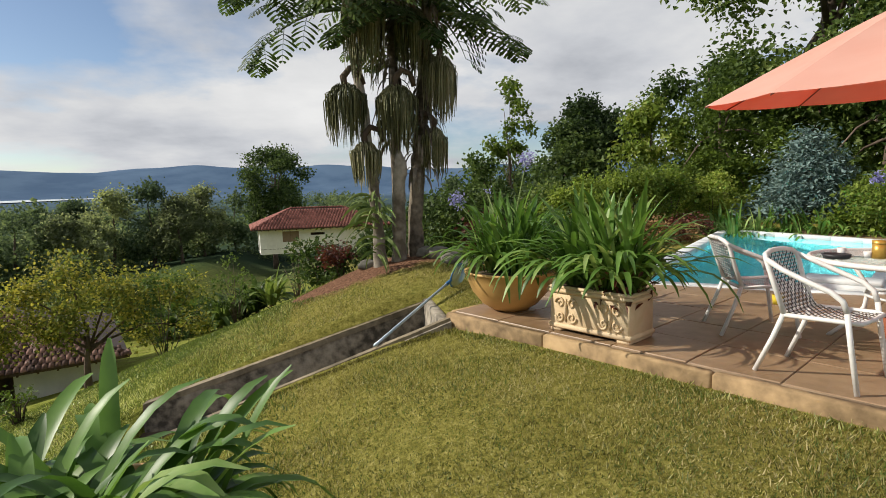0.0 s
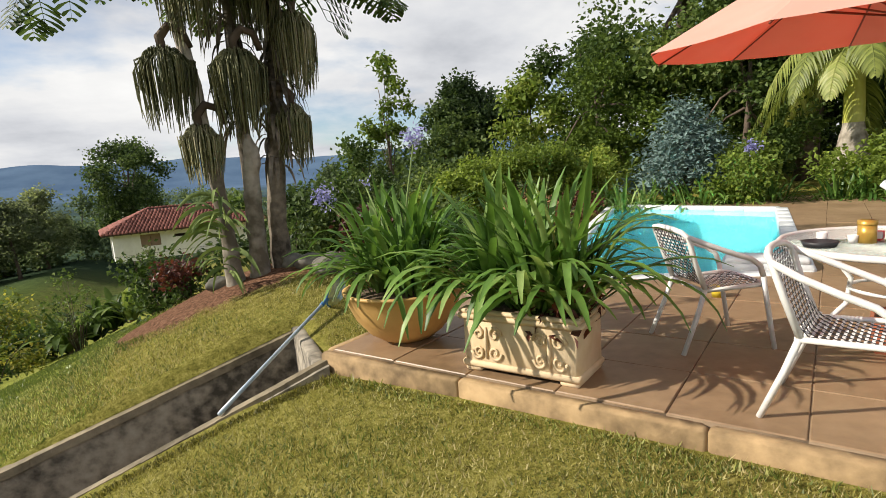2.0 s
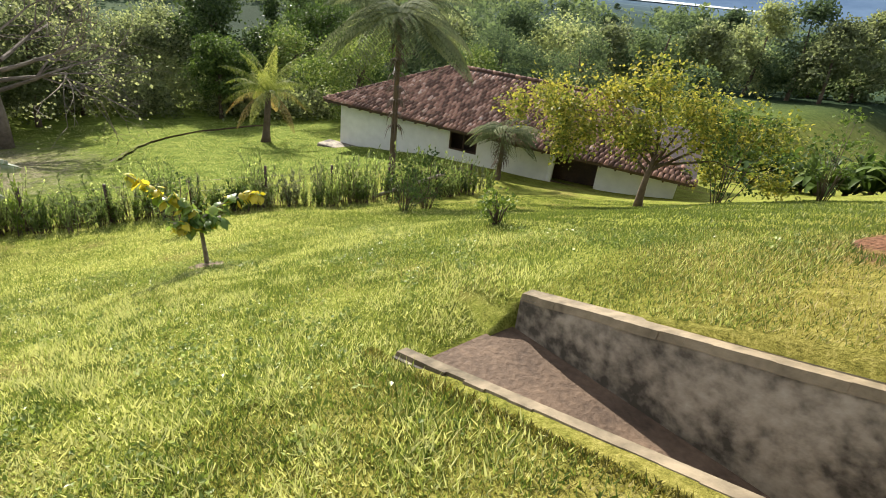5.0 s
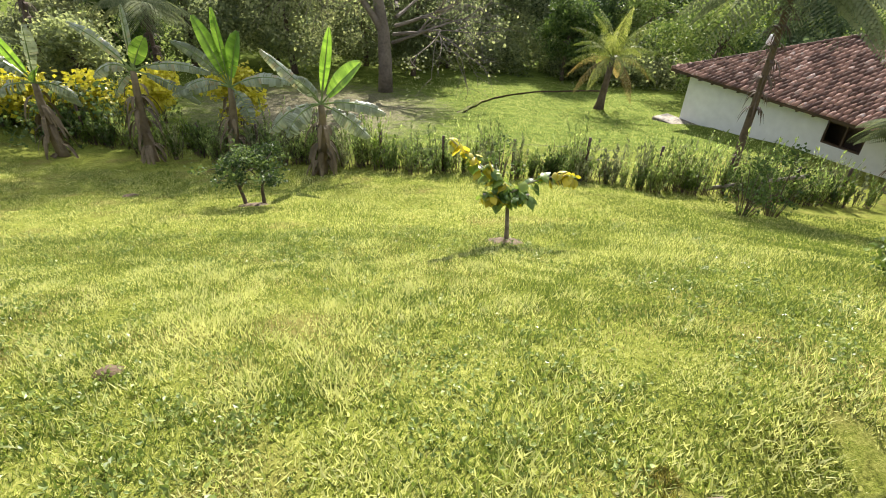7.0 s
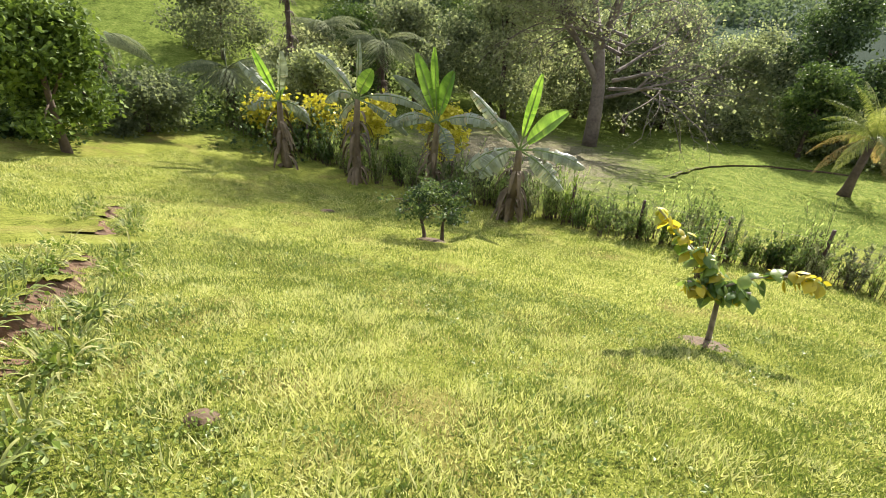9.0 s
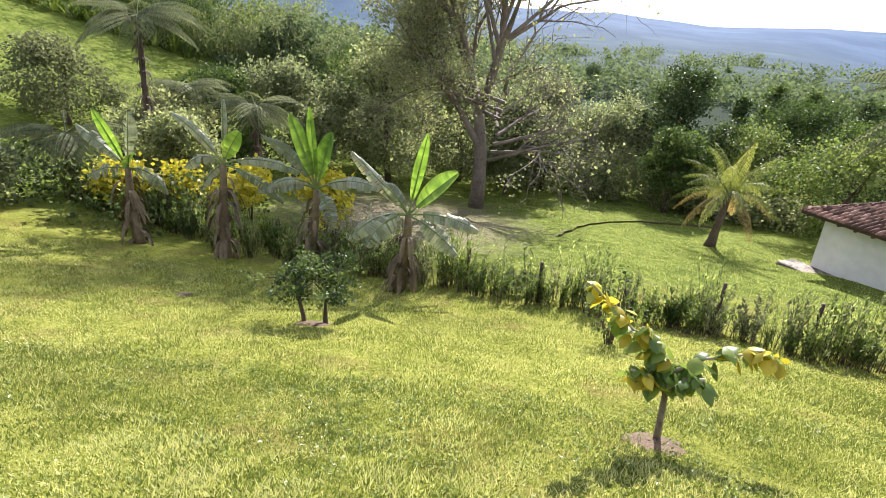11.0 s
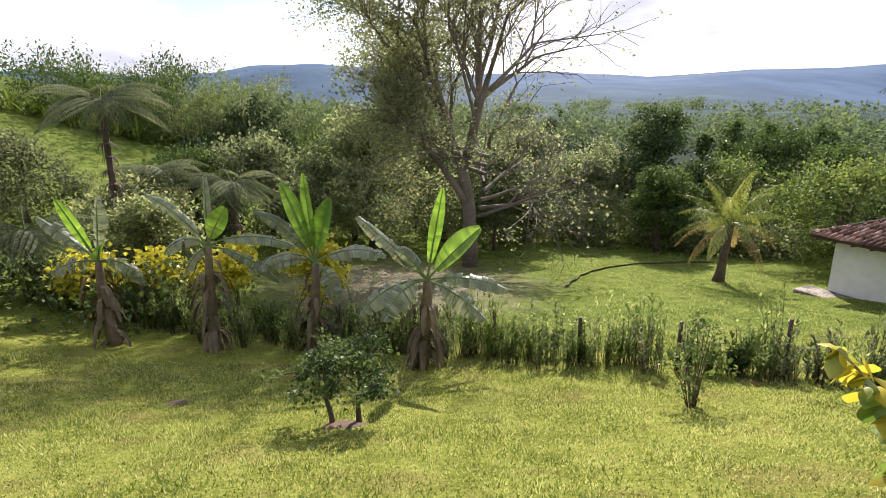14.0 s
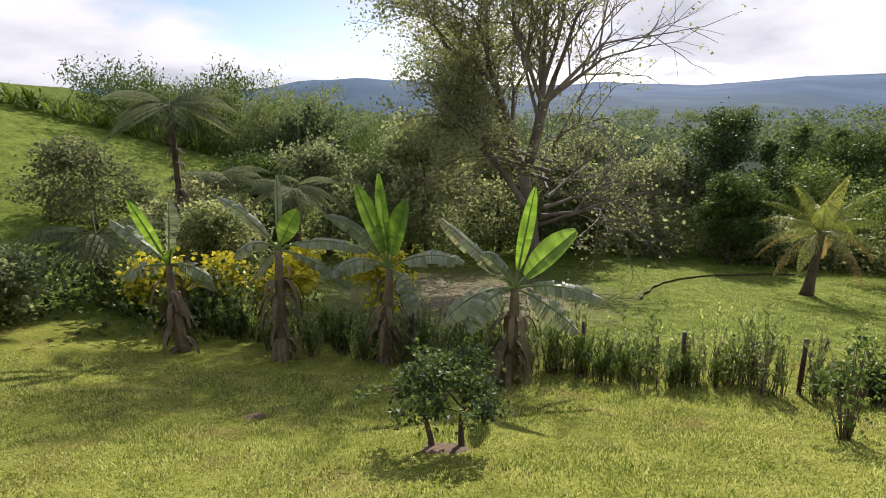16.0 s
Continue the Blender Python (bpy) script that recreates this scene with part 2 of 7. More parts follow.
def hash_wave(x, y):
    """Soft unevenness of the ground, a few centimetres."""
    return 0.035 * np.sin(0.9 * x + 1.3 * np.sin(0.5 * y)) * np.sin(1.1 * y + 0.7) + 0.02 * np.sin(2.3 * x + 0.6 * y) * np.sin(2.9 * y - 0.4 * x)


def ground_z(x, y):
    x, y = np.asarray(x, float), np.asarray(y, float)
    r = np.hypot(x, y)
    z = np.zeros(np.broadcast(x, y).shape)
    for k in (-1.6, -0.8, 0, 0.8, 1.6):
        z = z + np.interp(x + k * (0.35 + 0.06 * np.abs(x)), SLOPE_X, SLOPE_Z) / 5
    # the slope turns to face ahead beyond the drain and the palm
    w = 0.25 + 0.75 * sstep(-26, -9, x)
    drop = -0.155 * np.clip(y - 9.5, 0, 60) * w * (1 - sstep(2.5, 9, x - 0.12 * np.clip(y - 12, 0, 100)))
    z = z + drop
    # bank and pasture rising to the south
    s = np.clip(-(y + 0.22 * (x + 18)) - 4.5, 0, 200)
    z = z + 0.10 * np.minimum(s, 9) * sstep(-6, -16, x) + 0.42 * np.clip(s - 13, 0, 36) * sstep(-20, -42, x)
    # mound behind the drain, carrying the palm
    z = z + 0.42 * np.exp(-(((x - 0.3) / 2.4) ** 2 + ((y - 8.4) / 1.7) ** 2))
    z = z + 0.10 * np.exp(-(((x + 2.6) / 1.8) ** 2 + ((y - 7.8) / 1.2) ** 2))
    z = z + hash_wave(x, y) * sstep(-0.5, -3.5, x)
    # lip where the silted end of the drain runs out into the grass
    lip = sstep(-4.3, -3.3, x) * sstep(5.2, 5.5, y) * (1 - sstep(6.4, 6.6, y)) * (1 - sstep(-3.1, -2.9, x))
    z = z * (1 - lip) + np.minimum(z, -1.40) * lip
    # the open valley and the range beyond the lake
    far = sstep(75, 260, r) * sstep(-120, 30, -x + 0.9 * y + 20)
    az = np.arctan2(-x, y)
    rise = 2 * np.sin(x / 130.0) * np.sin(y / 170.0)
    valley = -15 + rise * sstep(200, 700, r) * (1 - sstep(900, 1500, r))
    z = z * (1 - far) + valley * far
    ridge = 128 + 14 * np.sin(az * 9 + 0.6) + 8 * np.sin(az * 23 + 2) + 4 * np.sin(az * 61)
    z = z + (ridge + 15) * sstep(2500 - 1950 * sstep(0.72, 1.15, az), 3150, r) * sstep(-120, 30, -x + 0.9 * y + 20)
    z = z + 70 * sstep(1300, 1750, r) * np.exp(-((az - 1.79) / 0.16) ** 2)
    return z


def gz(x, y):
    return float(ground_z(x, y))


def spread(lo, hi, near, grow):
    """Coordinates that lie close together between lo and hi and ever wider outside."""
    out = list(np.arange(lo, hi + 1e-6, near))
    s, step = out[-1], near
    while s < 4400:
        step *= grow; s += step; out.append(s)
    s, step, pre = lo, near, []
    while s > -4400:
        step *= grow; s -= step; pre.append(s)
    return np.array(pre[::-1] + out)


# terrace frame: along its front edge, and back from it
T0 = Vector((0.34, 5.36, 0.0))
TU = Vector((0.525, -0.851, 0)).normalized()
TV = Vector((-TU.y, TU.x, 0))
TM = Matrix(((TU.x, TV.x, 0, T0.x), (TU.y, TV.y, 0, T0.y), (0, 0, 1, 0), (0, 0, 0, 1)))
TOP = 0.13
POOL = [Vector((3.15, 6.45)), Vector((9.65, 12.85)), Vector((10.6, 9.0)), Vector((5.2, 4.95))]
DR_Y0, DR_Y1, DR_X0, DR_X1 = 5.25, 6.52, -3.15, 0.36


def terrace_uv(x, y):
    return (x - T0.x) * TU.x + (y - T0.y) * TU.y, (x - T0.x) * TV.x + (y - T0.y) * TV.y


gx = np.unique(np.concatenate([spread(-24, 6, 0.25, 1.09), [DR_X0 - 0.03, DR_X0 - 0.01, DR_X1 - 0.02, DR_X1 + 0.01]]))
gy = np.unique(np.concatenate([spread(-6, 16, 0.25, 1.09), [DR_Y0 + 0.05, DR_Y0 + 0.09, DR_Y0 + 0.11, DR_Y1 + 0.01, DR_Y1 + 0.1]]))
GX, GY = np.meshgrid(gx, gy)
GZ = ground_z(GX, GY)
ut, vt = terrace_uv(GX, GY)
# cut the ground out under the terrace, the pool and the drain
for _a, _b in zip(POOL, POOL[1:] + POOL[:1]):
    _e = (_b - _a).normalized()
    _side = (GX - _a.x) * _e.y - (GY - _a.y) * _e.x
    in_pool = (_side > -0.1) if _a is POOL[0] else in_pool & (_side > -0.1)
GZ = np.where(in_pool, np.minimum(GZ, -2.2), GZ)
GZ = np.where((ut > 0.0) & (vt > 0.0) & (ut < 13) & (vt < 13) & ~in_pool, np.minimum(GZ, 0.03), GZ)
indr = (GX > DR_X0 - 0.02) & (GX < DR_X1) & (GY > DR_Y0 + 0.1) & (GY < DR_Y1 + 0.02)
GZ = np.where(indr, -1.9, GZ)
nx, ny = len(gx), len(gy)
gme = bpy.data.meshes.new("ground")
gverts = np.stack([GX, GY, GZ], -1).reshape(-1, 3)
ii = (np.arange(ny - 1)[:, None] * nx + np.arange(nx - 1)[None, :]).ravel()
gfaces = np.stack([ii, ii + 1, ii + nx + 1, ii + nx], -1)
gme.from_pydata(gverts.tolist(), [], gfaces.tolist())
gme.polygons.foreach_set("use_smooth", [True] * len(gme.polygons))

M_GROUND = bpy.data.materials.new("lawn and valley")
M_GROUND.use_nodes = True
gn, gl = M_GROUND.node_tree.nodes, M_GROUND.node_tree.links
gb = gn["Principled BSDF"]
gb.inputs["Roughness"].default_value, gb.inputs["Specular IOR Level"].default_value = 0.95, 0.03
gpos = gn.new("ShaderNodeNewGeometry")


def g_noise(scale, detail=4, rough=0.6):
    n = gn.new("ShaderNodeTexNoise")
    n.inputs["Scale"].default_value, n.inputs["Detail"].default_value, n.inputs["Roughness"].default_value = scale, detail, rough
    gl.new(gpos.outputs["Position"], n.inputs["Vector"])
    return n.outputs["Fac"]


def g_ramp(fac, *stops):
    r = gn.new("ShaderNodeValToRGB")
    while len(r.color_ramp.elements) < len(stops):
        r.color_ramp.elements.new(0.5)
    for e, (p, c) in zip(r.color_ramp.elements, stops):
        e.position, e.color = p, (*c, 1)
    gl.new(fac, r.inputs[0])
    return r.outputs[0]


def g_mix(fac, a, b, kind="MIX"):
    m = gn.new("ShaderNodeMixRGB"); m.blend_type = kind
    for s, v in zip(m.inputs, (fac, a, b)):
        if isinstance(v, (int, float)):
            s.default_value = v
        elif isinstance(v, tuple):
            s.default_value = (*v, 1)
        else:
            gl.new(v, s)
    return m.outputs[0]


def g_math(op, a, b=0.0, c=0.0):
    m = gn.new("ShaderNodeMath"); m.operation = op
    for s, v in zip(m.inputs, (a, b, c)):
        if isinstance(v, (int, float)):
            s.default_value = v
        else:
            gl.new(v, s)
    return m.outputs[0]


blade = g_noise(48, 4, 0.75)
midn = g_noise(13, 4, 0.65)
patch = g_noise(1.3, 4)
wide = g_noise(0.28, 3)
lawn = g_ramp(g_math("MULTIPLY_ADD", blade, 0.45, g_math("MULTIPLY_ADD", midn, 0.3, g_math("MULTIPLY", patch, 0.25))), (0.38, (0.032, 0.042, 0.008)), (0.49, (0.175, 0.20, 0.033)), (0.63, (0.36, 0.36, 0.10)))
dry = g_ramp(blade, (0.36, (0.10, 0.075, 0.025)), (0.64, (0.29, 0.235, 0.09)))
lawn = g_mix(g_ramp(g_noise(0.85, 6), (0.52, (0, 0, 0)), (0.72, (0.85, 0.85, 0.85))), lawn, dry)
xyz = gn.new("ShaderNodeSeparateXYZ")
gl.new(gpos.outputs["Position"], xyz.inputs[0])
# browner, tighter turf on the upper level
turf = g_ramp(g_math("MULTIPLY_ADD", midn, 0.5, g_math("MULTIPLY", blade, 0.5)), (0.34, (0.070, 0.062, 0.015)), (0.5, (0.235, 0.205, 0.048)), (0.66, (0.42, 0.355, 0.12)))
upper = g_math("ADD", g_math("MULTIPLY_ADD", xyz.outputs["X"], 0.28, 0.95), g_math("MULTIPLY_ADD", g_noise(0.6, 4), 0.8, -0.4))
lawn = g_mix(g_ramp(upper, (0.0, (0, 0, 0)), (0.5, (0.75, 0.75, 0.75))), lawn, turf)
# greener, shorter lawn below the hedge
low = g_ramp(g_math("MULTIPLY_ADD", g_noise(7, 5, 0.7), 0.6, g_math("MULTIPLY", patch, 0.4)), (0.36, (0.040, 0.065, 0.012)), (0.52, (0.125, 0.175, 0.030)), (0.68, (0.24, 0.27, 0.07)))
lawn = g_mix(g_ramp(g_math("MULTIPLY", xyz.outputs["X"], -0.02), (0.42, (0, 0, 0)), (0.48, (0.85, 0.85, 0.85))), lawn, low)
# fallen leaves under the great tree
lx = g_math("MULTIPLY", g_math("ADD", xyz.outputs["X"], 32.0), 0.10)
ly = g_math("MULTIPLY", g_math("ADD", xyz.outputs["Y"], -0.5), 0.125)
lit = g_math("SUBTRACT", 1.25, g_math("SQRT", g_math("ADD", g_math("MULTIPLY", lx, lx), g_math("MULTIPLY", ly, ly))))
lit = g_math("ADD", lit, g_math("MULTIPLY_ADD", g_noise(1.8, 6), 1.2, -0.75))
litter = g_ramp(g_noise(9, 6, 0.75), (0.36, (0.055, 0.055, 0.028)), (0.52, (0.19, 0.165, 0.11)), (0.66, (0.42, 0.37, 0.29)))
lawn = g_mix(g_ramp(lit, (0.1, (0, 0, 0)), (0.7, (0.9, 0.9, 0.9))), lawn, litter)
# mulch round the palm
px = g_math("MULTIPLY", g_math("ADD", xyz.outputs["X"], 0.1), 0.52)
py = g_math("MULTIPLY", g_math("ADD", xyz.outputs["Y"], -8.55), 0.95)
mul = g_math("SUBTRACT", 1.0, g_math("SQRT", g_math("ADD", g_math("MULTIPLY", px, px), g_math("MULTIPLY", py, py))))
mul = g_math("ADD", mul, g_math("MULTIPLY_ADD", g_noise(3.0, 6), 0.7, -0.35))
earth = g_ramp(g_noise(26, 5), (0.35, (0.07, 0.035, 0.02)), (0.6, (0.24, 0.13, 0.08)), (0.75, (0.36, 0.22, 0.15)))
lawn = g_mix(g_ramp(mul, (0.0, (0, 0, 0)), (0.22, (1, 1, 1))), lawn, earth)
# distance: meadows and woods, then bluish haze painted into the ground colour
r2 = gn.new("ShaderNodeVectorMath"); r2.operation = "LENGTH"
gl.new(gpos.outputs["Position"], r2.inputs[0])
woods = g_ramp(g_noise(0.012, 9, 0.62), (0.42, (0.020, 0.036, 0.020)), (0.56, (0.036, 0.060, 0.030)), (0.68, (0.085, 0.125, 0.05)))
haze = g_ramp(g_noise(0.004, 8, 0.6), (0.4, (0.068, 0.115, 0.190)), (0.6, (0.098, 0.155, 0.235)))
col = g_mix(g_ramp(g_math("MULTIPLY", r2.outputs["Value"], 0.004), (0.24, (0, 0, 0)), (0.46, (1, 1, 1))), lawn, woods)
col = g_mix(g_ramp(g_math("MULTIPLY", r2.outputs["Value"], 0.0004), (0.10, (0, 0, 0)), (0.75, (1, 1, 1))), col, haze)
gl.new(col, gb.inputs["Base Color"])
gbump = gn.new("ShaderNodeBump"); gbump.inputs["Strength"].default_value = 0.9; gbump.inputs["Distance"].default_value = 0.03
gl.new(blade, gbump.inputs["Height"]); gl.new(gbump.outputs[0], gb.inputs["Normal"])
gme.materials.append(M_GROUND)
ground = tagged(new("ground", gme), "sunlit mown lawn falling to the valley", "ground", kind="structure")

# no gloss: the sky's reflection is put into the pale base colour
M_LAKE = material("matte lake water, sky sheen in colour", (0.45, 0.50, 0.54), (0.55, 0.60, 0.63), rough=1.0, scale=0.01, bump=0.0, spec=0.0)
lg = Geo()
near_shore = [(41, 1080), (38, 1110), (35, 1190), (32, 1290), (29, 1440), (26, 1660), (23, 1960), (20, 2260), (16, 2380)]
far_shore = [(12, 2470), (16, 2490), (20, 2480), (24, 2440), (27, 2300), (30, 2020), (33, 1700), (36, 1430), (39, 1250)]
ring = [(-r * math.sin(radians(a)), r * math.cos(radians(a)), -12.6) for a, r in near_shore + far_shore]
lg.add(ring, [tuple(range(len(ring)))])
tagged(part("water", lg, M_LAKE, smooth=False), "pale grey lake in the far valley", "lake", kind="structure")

# ---- terrace and pool ----

def inside(poly, x, y, grow=0.0):
    c = sum(poly, Vector((0, 0))) / len(poly)
    hit = True
    for a, b in zip(poly, poly[1:] + poly[:1]):
        e = (b - a).normalized()
        n = Vector((e.y, -e.x))
        if (c - a).dot(n) < 0:
            n = -n
        hit = hit and (Vector((x, y)) - a).dot(n) > -grow
    return hit


terrace = thing("pavement", Matrix.Identity(4), "tan clay tiled pool terrace with an ochre edge", "terrace", kind="structure")
edge = Geo()
random.seed(11)
u = 0.0
while u < 13.5:
    w = random.uniform(1.1, 1.5)
    edge.box(u + 0.001, -0.03 + random.uniform(-0.004, 0.004), -0.25, u + w - 0.001, 0.06, TOP - 0.012, TM, 0.018)
    u += w
v = 0.0
while v < 4.6:
    edge.box(-0.03, v + 0.064, -0.5, 0.06, v + 0.72, TOP - 0.012, TM, 0.018)
    v += 0.66
part("edge_block", edge, M_EDGE, terrace, "ochre painted concrete edge")
TS = 0.62
tile_mesh = Geo().box(-TS / 2 + 0.004, -TS / 2 + 0.004, -0.06, TS / 2 - 0.004, TS / 2 - 0.004, 0, None, 0.006).mesh("tile", M_TILE, False)
bed, rest = Geo(), Geo()
for i in range(22):
    for j in range(22):
        uu, vv = 0.06 + TS * (i + 0.5), 0.06 + TS * (j + 0.5)
        p = TM @ Vector((uu, vv, TOP))
        if inside(POOL, p.x, p.y, 0.45):
            for a in range(4):
                for b in range(4):
                    su, sv = uu + TS * (a - 1.5) / 4, vv + TS * (b - 1.5) / 4
                    q = TM @ Vector((su, sv, 0))
                    if not inside(POOL, q.x, q.y, 0.06):
                        rest.box(su - TS / 8, sv - TS / 8, -0.4, su + TS / 8, sv + TS / 8, TOP, TM)
            continue
        bed.box(uu - TS / 2, vv - TS / 2, -0.4, uu + TS / 2, vv + TS / 2, TOP - 0.008, TM)
        lift = random.uniform(-0.002, 0.002)
        if i < 12 and j < 14:
            part("tile", tile_mesh, None, terrace, m=TM @ pose(uu, vv, TOP + lift, random.uniform(-0.15, 0.15), random.uniform(-0.15, 0.15), random.choice((0, 90, 180, 270))))
        else:
            rest.box(uu - TS / 2 + 0.004, vv - TS / 2 + 0.004, 0.05, uu + TS / 2 - 0.004, vv + TS / 2 - 0.004, TOP + lift, TM)
part("bed", bed, M_GROUT, terrace)
tagged(part("far_tiles", rest, M_TILE, terrace, smooth=False), kind="stuff")

pool = thing("swimming_pool", Matrix.Identity(4), "turquoise swimming pool with white coping, full of water", "swimming pool")
shell = Geo()
c2 = sum(POOL, Vector((0, 0))) / 4
for a, b in zip(POOL, POOL[1:] + POOL[:1]):
    o = lambda p, k: (p + (p - c2).normalized() * k)
    shell.add([(*a, TOP - 0.03), (*b, TOP - 0.03), (*o(b, -0.25), -1.3), (*o(a, -0.25), -1.3)], [(0, 1, 2, 3)])
    e = (b - a).normalized()
    n_seg = max(3, int((b - a).length / 0.6))
    for k in range(n_seg):
        q0, q1 = a + (b - a) * (k / n_seg), a + (b - a) * ((k + 1) / n_seg)
        ang = math.degrees(math.atan2(e.y, e.x))
        m = pose((q0.x + q1.x) / 2, (q0.y + q1.y) / 2, TOP, 0, 0, ang)
        L = (q1 - q0).length / 2
        part("coping_stone", Geo().box(-L + 0.001, -0.03, -0.10, L - 0.001, 0.20, 0.012, m, 0.012), M_POOLRIM, pool, "white painted coping")
shell.add([(*(p + (p - c2).normalized() * -0.25), -1.3) for p in POOL], [(0, 1, 2, 3)])
part("shell", shell, M_POOLTILE, pool, smooth=False)
wat = Geo()
wat.add([(*p, TOP - 0.09) for p in POOL], [(3, 2, 1, 0)])
wob = part("water", wat, M_WATER, pool, "clear rippled turquoise water", smooth=False)
wob.visible_shadow = False
st = Geo()
m = pose(5.35, 5.35, 0, 0, 0, 37)
st.box(-0.35, -0.45, TOP - 0.3, 0.35, 0.45, TOP + 0.06, m, 0.04).box(-0.3, -0.4, TOP + 0.05, 0.1, 0.4, TOP + 0.12, m, 0.03)
part("steps", st, M_POOLRIM, pool, "white rounded steps at the pool edge")


# ---- the drain ----
drain = thing("drainage_channel", Matrix.Identity(4), "mould-stained concrete drainage channel running down the lawn", "drain", kind="structure")


def top_far(x):
    return -0.03 + (x - 0.25) * 0.305


def top_near(x):
    return 0.035 + (x - 0.29) * 0.343


def bottom(x):
    return -1.28 + (x - 0.3) * 0.034


far_w, near_w, flo = Geo(), Geo(), Geo()
xs = np.linspace(DR_X0, DR_X1, 22)
for n_seg, (a, b) in enumerate(zip(xs[:-1], xs[1:])):
    if n_seg % 3 == 0:
        capf, capn = Geo(), Geo()
    for g, y0, y1, top, low, lift in ((far_w, DR_Y1, DR_Y1 + 0.13, top_far, -0.9, -0.03), (near_w, DR_Y0 - 0.02, DR_Y0 + 0.1, top_near, -0.9, -0.02)):
        g.add([(x, y, z) for x in (a, b) for y, z in ((y0, bottom(x) - 0.3), (y1, bottom(x) - 0.3), (y1, top(x) + lift), (y0, top(x) + lift))],
              [(0, 1, 2, 3), (7, 6, 5, 4), (0, 4, 5, 1), (1, 5, 6, 2), (2, 6, 7, 3), (3, 7, 4, 0)])
    for g, y0, y1, top in ((capf, DR_Y1 - 0.015, DR_Y1 + 0.15, top_far), (capn, DR_Y0 + 0.005, DR_Y0 + 0.112, top_near)):
        j = random.uniform(-0.012, 0.012)
        g.add([(x, y, z) for x in (a, b) for y, z in ((y0 + j, top(x) - 0.05), (y1, top(x) - 0.05), (y1 - 0.015, top(x) + 0.015), (y0 + 0.015 + j, top(x) + 0.015))],
              [(0, 1, 2, 3), (7, 6, 5, 4), (0, 4, 5, 1), (1, 5, 6, 2), (2, 6, 7, 3), (3, 7, 4, 0)])
    if n_seg % 3 == 2:
        part("capping", capf, M_CAP, drain, "pale worn concrete capping", smooth=False)
        part("capping", capn, M_CAP, drain, "pale worn concrete capping", smooth=False)
    flo.add([(a, DR_Y0, bottom(a)), (b, DR_Y0, bottom(b)), (b, DR_Y1 + 0.02, bottom(b)), (a, DR_Y1 + 0.02, bottom(a))], [(0, 1, 2, 3)])
flo.add([(DR_X0 - 0.55, DR_Y0 + 0.2, bottom(DR_X0) - 0.02), (DR_X0, DR_Y0, bottom(DR_X0)), (DR_X0, DR_Y1, bottom(DR_X0)), (DR_X0 - 0.35, DR_Y1, bottom(DR_X0) - 0.02)], [(0, 1, 2, 3)])
part("wall", far_w, M_CONC, drain, smooth=False)
part("wall", near_w, M_CONC, drain, smooth=False)
part("channel_floor", flo, M_SOIL, drain, "silted brown channel bed", smooth=False)
head = Geo()
head.box(DR_X1 - 0.10, DR_Y0 + 0.1, -1.6, DR_X1 + 0.03, DR_Y1 + 0.13, 0.02, None, 0.02)
head.box(DR_X1 + 0.03, DR_Y1 - 0.02, -0.3, DR_X1 + 1.3, DR_Y1 + 0.12, 0.09, None, 0.02)
part("head_wall", head, M_CONC, drain)


# ---- the house with the tiled hip roof below the lawn ----
HE = Vector((-30.55, 19.55, -6.42))
HU = Vector((0.912, 0.410, 0)).normalized()
HV = Vector((-HU.y, HU.x, 0))


